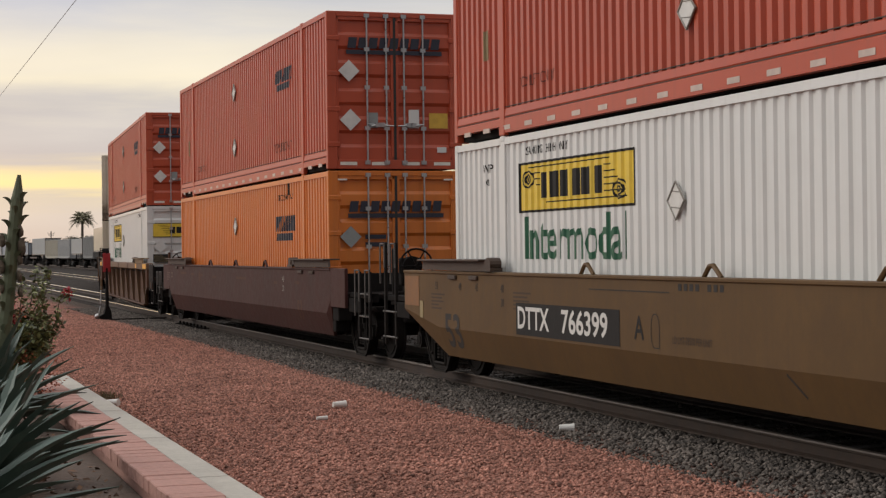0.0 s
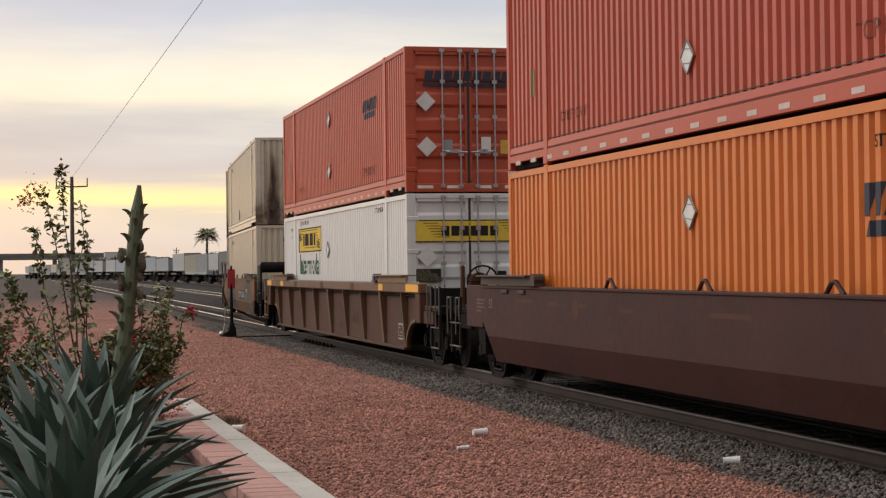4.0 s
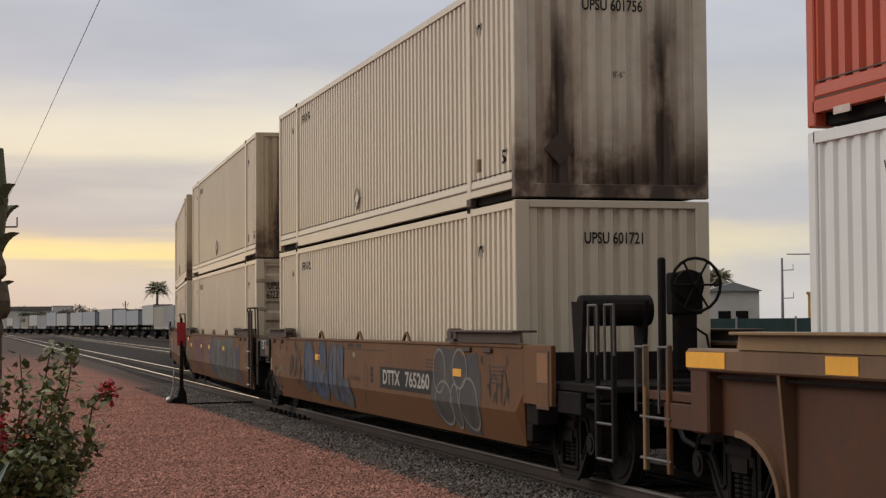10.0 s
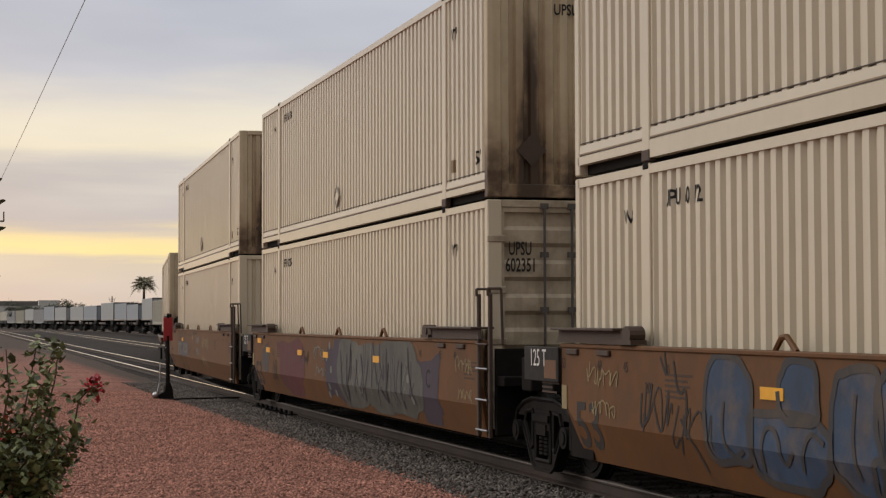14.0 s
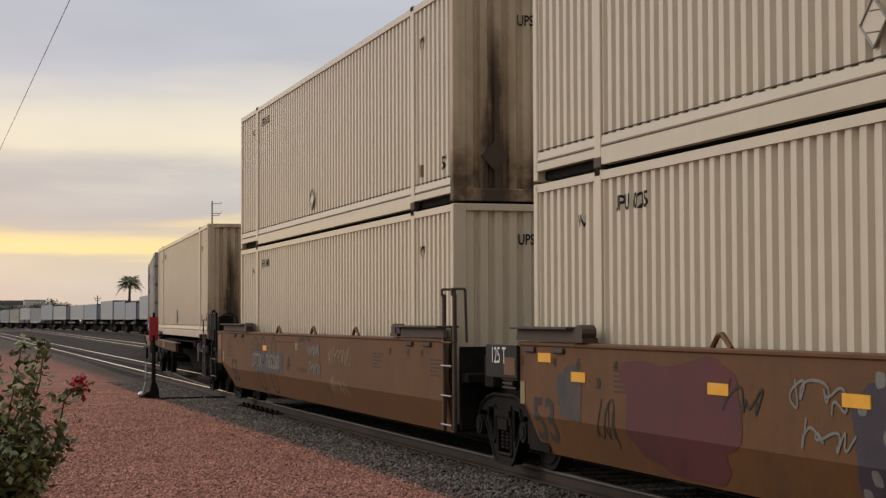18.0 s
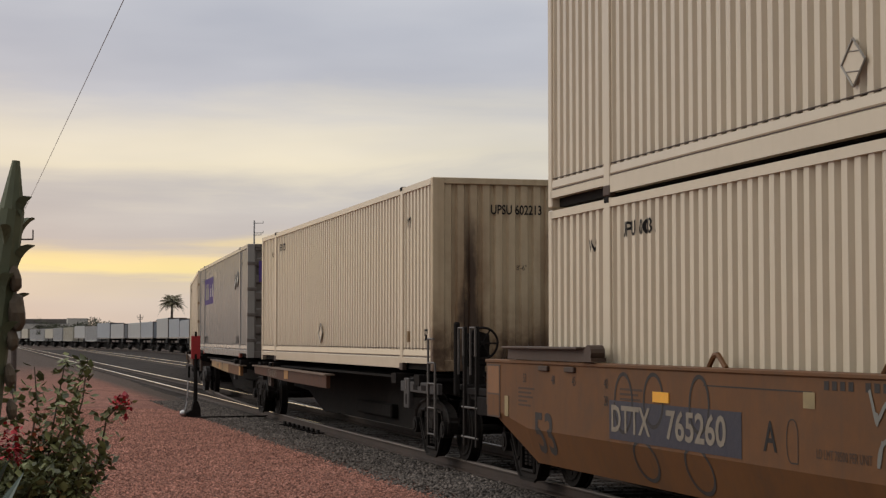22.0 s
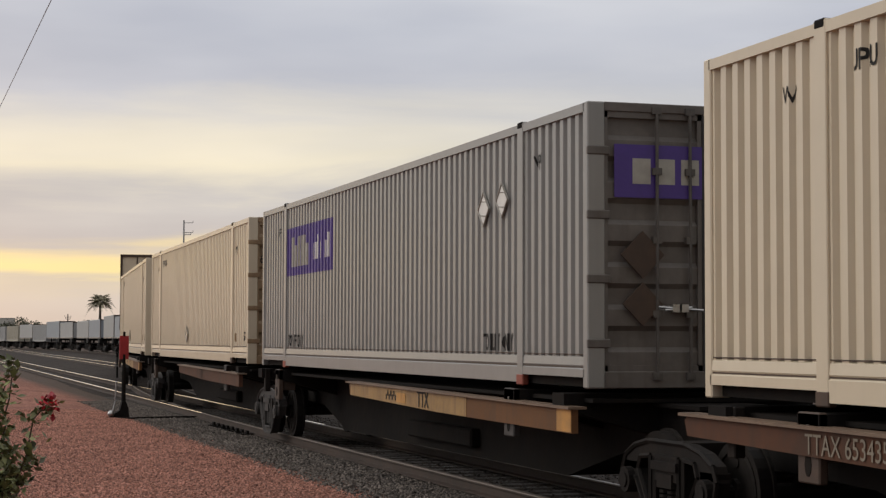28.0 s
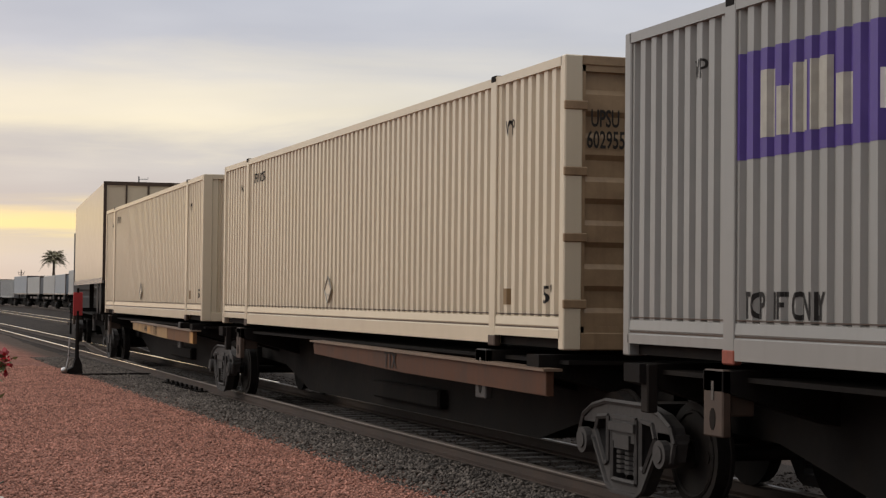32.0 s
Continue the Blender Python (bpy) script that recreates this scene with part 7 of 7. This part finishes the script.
for k, (dx, z, r) in enumerate(((0.10, 2.10, 0.055), (0.115, 1.93, 0.075), (0.09, 1.80, 0.05), (-0.09, 2.0, 0.06), (-0.10, 1.72, 0.06), (0.08, 1.62, 0.05), (0.09, 1.45, 0.045), (-0.1, 1.5, 0.05))):
    bm = bmesh.new()
    bmesh.ops.create_icosphere(bm, subdivisions=2, radius=r)
    for v in bm.verts:
        v.co *= 1 + 0.35 * noise.noise(v.co * 18)
        v.co.z *= 1.25
        v.co.x *= 0.62
    b = part("pod", bm, M_STEM, st, "rounded dark seed pod")
    b.matrix_basis = pose(0.11 + dx, 8.93, z)

# litter and a tuft of dry grass
M_PAPER = material("white_paper", (0.66, 0.64, 0.60), 0.6, vary=0.08)


def cup(x, y, rz, L=0.16, r=0.045, z=GZ):
    c = thing("paper_cup", "discarded white paper cup lying on the gravel", "cup", "litter on the gravel")
    c.matrix_basis = pose(x, y, z + r + 0.012, 0, 0, rz)
    bm = bmesh.new()
    rod(bm, (-L / 2, 0, 0), (L / 2, 0, 0), r * 0.75, 14, r)
    part("body", bm, M_PAPER, c)
    bm = bmesh.new()
    rod(bm, (L / 2 - 0.004, 0, 0), (L / 2 + 0.006, 0, 0), r * 1.08, 14)
    part("rim", bm, M_PAPER, c)


cup(1.57, 12.15, -40)
cup(4.12, 10.6, 8)
cup(6.0, 7.85, -18, z=-0.2)
cup(3.55, 9.2, 5, 0.12, 0.025)
bm = bmesh.new()
rg = random.Random(5)
for k in range(240):
    a, r = rg.uniform(0, 6.283), rg.uniform(0, 0.22)
    x, y = 1.62 + r * math.cos(a), 13.3 + r * math.sin(a)
    h, dx, dy = rg.uniform(0.06, 0.16), rg.uniform(-0.06, 0.06), rg.uniform(-0.06, 0.06)
    p = [bm.verts.new(q) for q in ((x - 0.004, y, GZ), (x + 0.004, y, GZ), (x + dx, y + dy, GZ + h))]
    bm.faces.new(p)
tagged(part("grass_tuft", bm, material("dry_grass", (0.13, 0.105, 0.05), 0.8, vary=0.3)), "tuft of dry grass by the kerb", "grass", kind="stuff")

# ---- switch stand ----
M_REDT = material("red_target_paint", (0.30, 0.015, 0.018), 0.5, vary=0.15)
sw = thing("switch_stand", "railway switch stand with a red target and a throw lever", "switch stand")
sw.matrix_basis = pose(5.42, 43.4, -0.2)
part("base_plate", boxes((-0.40, 0.30, -0.25, 0.25, 0.0, 0.07), bevel=0.02), M_DARK, sw)
part("gear_case", slab(bmesh.new(), [(-0.30, 0.07), (0.13, 0.07), (0.11, 0.30), (0.05, 0.46), (-0.05, 0.46), (-0.10, 0.24), (-0.26, 0.15)], "Y", -0.12, 0.12), M_DARK, sw)
bm = bmesh.new()
rod(bm, (0, 0, 0.3), (0, 0, 1.0), 0.055, 10, 0.05)
rod(bm, (0, 0, 1.0), (0, 0, 1.62), 0.05, 10, 0.035)
part("mast", bm, M_DARK, sw)
part("target", boxes((-0.115, 0.115, -0.02, 0.02, 1.50, 2.08), bevel=0.012), M_REDT, sw, "red target blade")
bm = bmesh.new()
rod(bm, (0, 0, 2.06), (0, 0, 2.18), 0.03, 8)
part("finial", bm, M_DARK, sw)
bm = bmesh.new()
pipe(bm, [(-0.3, -0.1, 0.08), (-0.22, -0.12, 0.45), (-0.2, -0.12, 0.95)], 0.02)
part("lever", bm, M_STEEL, sw, "worn steel lever")
bm = bmesh.new()
bmesh.ops.create_icosphere(bm, subdivisions=2, radius=0.085)
wt = part("lever_weight", bm, M_STEEL, sw, "bright round lever weight", smooth=True)
wt.matrix_basis = pose(-0.32, -0.12, 0.16)
bm = bmesh.new()
rod(bm, (0.2, 0.05, 0.05), (2.1, 0.1, 0.06), 0.025, 6)
rod(bm, (-1.0, 0.0, 0.03), (-0.3, 0.0, 0.03), 0.02, 6)
part("throw_rod", bm, M_DARK, sw)
# sliding plates of the switch
for k in range(8):
    p = tagged(part("slide_plate", boxes((-0.16, 0.16, -0.07, 0.07, 0, 0.03), (-0.05, 0.0, -0.09, 0.09, 0.03, 0.09), bevel=0.006), M_DARK), "dark steel slide plate under the switch point", "slide plate", "slide plates")
    p.matrix_basis = pose(7.0, 35.5 + k * 0.56, -0.17)
# joint bar on the bare rail and a stub post beyond
p = tagged(part("marker_post", boxes((-0.05, 0.05, -0.05, 0.05, 0, 0.6), bevel=0.01), M_DARK), "short dark post between the tracks", "post")
p.matrix_basis = pose(10.9, 90, -0.2)


# ---- distance ----
M_POLE = material("weathered_pole", (0.075, 0.06, 0.05), 0.85, vary=0.25, bump=0.4)
M_GALV = material("grey_galvanised_pole", (0.27, 0.27, 0.27), 0.55, 0.3, vary=0.12)
M_FOL = material("dusty_foliage", (0.075, 0.080, 0.048), 0.75, vary=0.35, grain=3, island=True)
M_PALM = material("palm_frond", (0.20, 0.185, 0.115), 0.6, vary=0.3, island=True)
M_BARK = material("bark", (0.10, 0.075, 0.055), 0.9, vary=0.3, bump=0.6)
M_CREAM = material("cream_wall", (0.52, 0.49, 0.44), 0.8, vary=0.1, dirt_amount=0.2)
M_OCHRE = material("yellow_ochre_wall", (0.55, 0.36, 0.07), 0.7, vary=0.1, streak=0.2)
M_GREENF = material("green_fence_cloth", (0.025, 0.05, 0.045), 0.85, vary=0.25)
M_DECK = material("overpass_concrete", (0.16, 0.145, 0.13), 0.9, vary=0.15)
M_WIRE = material("cable", (0.20, 0.20, 0.20), 0.5)


def palm(x, y, h, crown, seed):
    rs = random.Random(seed)
    p = thing("palm_tree", "date palm with arching fronds far behind the train", "palm", "palms")
    p.matrix_basis = pose(x, y, -0.2)
    bm = bmesh.new()
    for k in range(8):
        rod(bm, (0.03 * math.sin(k), 0, h * k / 8), (0.03 * math.sin(k + 1), 0, h * (k + 1) / 8), 0.28 + 0.05 * (k % 2), 9, 0.24)
    part("trunk", bm, M_BARK, p)
    for k in range(46):
        # an arched midrib with narrow leaflets on both sides
        bm = bmesh.new()
        L = crown * rs.uniform(0.85, 1.12)
        up = radians(88 - 112 * (k / 46) ** 0.8 + rs.uniform(-8, 8))
        pts = []
        for i in range(13):
            f = i / 12
            pts.append((L * f * math.cos(up * (1 - 0.25 * f)), L * f * math.sin(up) - L * 0.42 * f ** 2.2))
        for (y0, z0), (y1, z1) in zip(pts, pts[1:]):
            bm.faces.new([bm.verts.new(q) for q in ((-0.03, y0, z0), (0.03, y0, z0), (0.02, y1, z1), (-0.02, y1, z1))])
        for i in range(2, 13):
            y0, z0 = pts[i]
            f = i / 12
            w = L * 0.30 * math.sin(math.pi * min(1.0, 0.18 + 0.78 * f))
            for sd in (-1, 1):
                tip = (sd * w * 0.7, y0 + w * 0.75, z0 - w * rs.uniform(0.1, 0.5))
                bm.faces.new([bm.verts.new(q) for q in ((0, y0 - 0.05, z0), (sd * w * 0.35, y0 + w * 0.25, z0 + 0.02), tip, (0, y0 + 0.10 * L / 2, z0 - 0.02))])
        fr = part("frond", bm, M_PALM, p)
        fr.matrix_basis = pose(0, 0, h, 0, 0, k * 137.5 + rs.uniform(-12, 12))
    return p


def tree(x, y, h, w, seed, label="dusty round-crowned tree beyond the tracks", name="tree"):
    rs = np.random.RandomState(seed)
    t = thing(name, label, "tree", "trees")
    t.matrix_basis = pose(x, y, -0.2)
    bm = bmesh.new()
    rod(bm, (0, 0, 0), (0.05, 0, h * 0.4), 0.045 * h, 9, 0.03 * h)
    tips = []
    for k in range(9):
        a = k * 2.4
        tip = np.array([w * 0.36 * math.cos(a), w * 0.36 * math.sin(a), h * rs.uniform(0.55, 0.9)])
        rod(bm, (0.05, 0, h * 0.36), tip, 0.02 * h, 6, 0.006 * h)
        tips.append(tip)
    part("trunk", bm, M_BARK, t)
    pts = []
    for tip in tips + [np.array([0, 0, h * 0.85])]:
        for _ in range(5):
            c = tip + rs.randn(3) * np.array([w * 0.13, w * 0.13, h * 0.09])
            pts += [c + rs.randn(3) * np.array([w, w, h * 0.8]) * 0.06 for _ in range(90)]
    part("crown", leaf_cloud(pts, 0.028 * w, rs), M_FOL, t, "open uneven foliage")
    return t


def bar_pole(x, y, h, r, arms, mat, label, name="utility_pole", turn=0.0):
    p = thing(name, label, "pole", "poles")
    p.matrix_basis = pose(x, y, -0.2, 0, 0, turn)
    bm = bmesh.new()
    rod(bm, (0, 0, 0), (0, 0, h), r, 10, r * 0.6)
    part("shaft", bm, mat, p)
    for z, x0, x1 in arms:
        bm = bmesh.new()
        rod(bm, (x0, 0, z), (x1, 0, z + 0.03 * abs(x1 - x0)), r * 0.3, 6)
        part("arm", bm, mat, p)
        bm = bmesh.new()
        rod(bm, (x1, 0, z), (x1, 0, z + 0.35), r * 0.22, 6)
        part("insulator", bm, mat, p)
    return p


palm(41.9, 377, 9.9, 3.1, 1)
palm(58.4, 127, 5.4, 1.5, 2)
palm(37, 60, 4.2, 1.0, 3)
bar_pole(32.6, 350, 6.9, 0.16, [(6.3, 0, 0.6), (6.3, 0, -0.6), (5.9, 0, 0.45), (5.9, 0, -0.45)], M_POLE, "signal mast with short cross arms", "signal_mast")
bar_pole(39.1, 247, 19.0, 0.17, [(18.6, 0, 1.3), (17.2, 0, 1.3), (16.9, 0, 1.0)], M_GALV, "tall grey power pole with arms", "power_pole")
bar_pole(86, 158, 18.6, 0.24, [(16.0, 0, 2.2), (12.7, 0, 2.3), (9.2, 0, 2.4)], M_GALV, "tall grey steel power pole with arms", "power_pole")
bar_pole(89.6, 156.5, 18.0, 0.25, [(15.0, 0, 2.2), (12.8, 0, -2.4), (10.6, 0, 2.2)], M_GALV, "tall grey steel power pole with arms", "power_pole")
bar_pole(96.5, 156, 9.6, 0.25, [(7.8, 0, 1.8), (9.2, 0, 1.6)], M_GALV, "grey steel power pole", "power_pole")
bar_pole(45.4, 90, 5.6, 0.10, [(4.9, 0, 0.7), (3.3, 0, 0.7)], M_GALV, "thin grey pole with side arms", "power_pole")
p = bar_pole(29.1, 39.2, 7.9, 0.14, [(7.5, 0, 0.9), (7.5, 0, -0.4), (6.0, 0, 0.5)], M_POLE, "wooden utility pole with a transformer")
bm = bmesh.new()
rod(bm, (-0.45, 0, 6.2), (-0.45, 0, 6.95), 0.22, 12)
part("transformer", bm, M_GALV, p, "grey transformer can")
bar_pole(30.9, 43.9, 8.6, 0.13, [(7.3, 0, -0.7), (6.2, 0, -0.7), (5.1, 0, -0.7)], M_GALV, "tapered grey power pole", "power_pole")
bar_pole(1.45, 62, 5.85, 0.11, [(5.45, 0, 0.6), (5.45, 0, -0.6)], M_POLE, "wooden utility pole beside the track")
bar_pole(1.85, -34, 6.2, 0.11, [(5.85, 0, 0.6), (5.85, 0, -0.6)], M_POLE, "wooden utility pole that carries the overhead wire")
for k in range(4):
    bar_pole(31 + 1.7 * k, 78 + 4 * k, 4.2 + (k % 2), 0.06, [(3.9, -0.5, 0.5)], M_GALV, "thin grey pole in the distance", "power_pole")

tree(32.4, 56, 3.4, 3.2, 1)
tree(30.2, 42.3, 4.6, 4.4, 2, "bare-limbed dusty tree beside a pole")
tree(27.6, 41.5, 3.9, 2.8, 3, "dark palm-like tree beside a pole")
tree(78, 130, 6.4, 5.5, 4, "dark rounded tree behind a green fence")
tree(73.5, 131, 4.6, 4.0, 5)
for k in range(4):
    tree(20 + 11 * k + (k * 37 % 5), 430 + (k * 53 % 60), 5.6 + (k * 29 % 2), 10 + (k * 17 % 5), 30 + k, "distant dusty tree on the horizon")


def wire(name, label, pts, r):
    bm = bmesh.new()
    a, b, sag = pts
    n = 24
    line = []
    for i in range(n + 1):
        f = i / n
        line.append(Vector(a).lerp(Vector(b), f) - Vector((0, 0, sag * 4 * f * (1 - f))))
    rings = [[bm.verts.new(q + Vector((r * math.cos(k * 1.2566), 0, r * math.sin(k * 1.2566)))) for k in range(5)] for q in line]
    for u, v in zip(rings, rings[1:]):
        for k in range(5):
            bm.faces.new((u[k], u[(k + 1) % 5], v[(k + 1) % 5], v[k]))
    return tagged(part(name, bm, M_WIRE), label, "cable")


wire("overhead_wire", "thin overhead wire crossing the sky", ((1.45, 62, 5.62), (1.85, -34, 5.95), 0.12), 0.0055)
wire("overhead_wire", "thin overhead wire between poles", ((86, 158, 8.6), (78.5, 154.5, 8.35), 0.02), 0.06)
wire("overhead_wire", "thin overhead wire between poles", ((30.0, 39.2, 7.3), (48, 34, 9.5), 0.3), 0.012)
wire("overhead_wire", "thin overhead wire between poles", ((28.7, 39.2, 7.3), (46, 20, 9.8), 0.3), 0.012)


def house(x, y, w, d, h, roof, mat, label, turn=0.0, roof_mat=None, windows=2):
    b = thing("building", label, "building", "buildings")
    b.matrix_basis = pose(x, y, -0.2, 0, 0, turn)
    part("wall", boxes((-w / 2, w / 2, -d / 2, d / 2, 0, h)), mat, b)
    if roof > 0:
        bm = bmesh.new()
        slab(bm, [(-w / 2 - 0.2, h), (w / 2 + 0.2, h), (0, h + roof)], "Y", -d / 2 - 0.2, d / 2 + 0.2)
        part("roof", bm, roof_mat or M_GALV, b)
    else:
        part("roof", boxes((-w / 2 - 0.1, w / 2 + 0.1, -d / 2 - 0.1, d / 2 + 0.1, h, h + 0.15)), roof_mat or M_GALV, b)
    for k in range(windows):
        xx = -w / 2 + w * (k + 1) / (windows + 1)
        wd = part("window", boxes((xx - 0.35, xx + 0.35, -d / 2 - 0.03, -d / 2, h * 0.45, h * 0.7)), M_DARK, b)
        part("sill", boxes((xx - 0.4, xx + 0.4, -d / 2 - 0.06, -d / 2, h * 0.42, h * 0.45)), M_CREAM, wd)
    return b


house(42.6, 91, 2.9, 4.0, 3.7, 0.5, M_CREAM, "small cream shed with a low gable roof", -20)
house(57.0, 106, 2.9, 3.0, 3.8, 0.0, M_OCHRE, "yellow flat-roofed building behind the fence", -28, M_OCHRE, 0)
house(24, 600, 16, 10, 7.0, 0.0, M_CREAM, "pale flat building at the far end of the yard", 0, windows=4)
house(36, 620, 7, 6, 9.0, 0.0, M_CREAM, "pale tower-like building at the far end of the yard", 0, windows=1)
house(60, 400, 12, 8, 7.2, 0.8, M_GALV, "low grey shed behind the far train", 0, windows=2)
house(74, 405, 9, 8, 6.6, 0.6, M_CREAM, "low cream shed behind the far train", 0, windows=2)

fence = thing("fence", "dark green cloth-covered fence beyond the tracks", "fence")
for k in range(8):
    x0, y0 = 38 + 2.6 * k, 84 - 1.6 * k
    pn = part("fence_panel", boxes((-1.5, 1.5, -0.03, 0.03, 0, 2.15)), M_GREENF, fence)
    pn.matrix_basis = pose(x0, y0, -0.2, 0, 0, -31.6)
    ps = part("fence_post", boxes((-0.05, 0.05, -0.05, 0.05, 0, 2.25)), M_GALV, fence)
    ps.matrix_basis = pose(x0 - 1.3, y0 + 0.8, -0.2, 0, 0, -31.6)

# overpass far down the line
ov = thing("overpass", "dark concrete road bridge crossing far down the line", "bridge")
part("deck", boxes((-90, 40, 634, 644, 6.6, 8.0), bevel=0.05), M_DECK, ov)
part("parapet", boxes((-90, 40, 633.8, 634.0, 8.0, 8.9)), M_DECK, ov)
for k in range(7):
    part("pier", boxes((-80 + k * 19, -78.6 + k * 19, 635, 643, -0.2, 6.6), bevel=0.05), M_DECK, ov)
# the garden gate by the planter
gate = thing("metal_gate", "dark metal gate frame behind the shrubs", "gate")
gate.matrix_basis = pose(-2.1, 15.5, -0.1)
part("frame", boxes((-0.9, -0.8, -0.05, 0.05, 0, 2.0), (0.2, 0.3, -0.05, 0.05, 0, 2.0), (-0.9, 0.3, -0.05, 0.05, 1.9, 2.0), (-0.9, 0.3, -0.05, 0.05, 0.3, 0.4)), M_DARK, gate)
for k in range(4):
    part("bar", boxes((-0.72 + k * 0.22, -0.68 + k * 0.22, -0.02, 0.02, 0.4, 1.3)), M_DARK, gate)


# ---- what moves: the train rolls past and its wheels turn ----
SPEED = [(0, 4.77), (9, 4.76), (11, 4.7), (14, 4.62), (18, 4.58), (24, 4.6), (28, 4.57), (31, 4.5), (32, 4.4)]
T_TAB = np.linspace(0, 32, 641)
V_TAB = np.interp(T_TAB, [a for a, b in SPEED], [b for a, b in SPEED])
D_TAB = np.concatenate([[0], np.cumsum((V_TAB[1:] + V_TAB[:-1]) / 2 * 0.05)])
D_TAB -= np.interp(10, T_TAB, D_TAB)


def rolled(t):
    return float(np.interp(t, T_TAB, D_TAB))


def car_pose(middle, base, t, z):
    s = middle - rolled(t)
    x0, y0, _ = along(s - base)
    x1, y1, _ = along(s + base)
    return pose((x0 + x1) / 2, (y0 + y1) / 2, z, 0, 0, -math.degrees(math.atan2(x1 - x0, y1 - y0)))


def motions():
    for ob, middle, z, base in TRAIN:
        step = 0.5 if middle < 170 else 1.0
        walk(ob, [(k * step, car_pose(middle, base, k * step, z)) for k in range(int(32 / step) + 1)])
    near = {ob for ob, middle, z, base in TRAIN if middle < 170}
    for w, y, r, car in WHEELS:
        if car in near:
            walk(w, [(min(32.0, k * 0.1333), pose(0, y, r, math.degrees(rolled(min(32.0, k * 0.1333)) / r), 0, 0)) for k in range(241)])


motions()
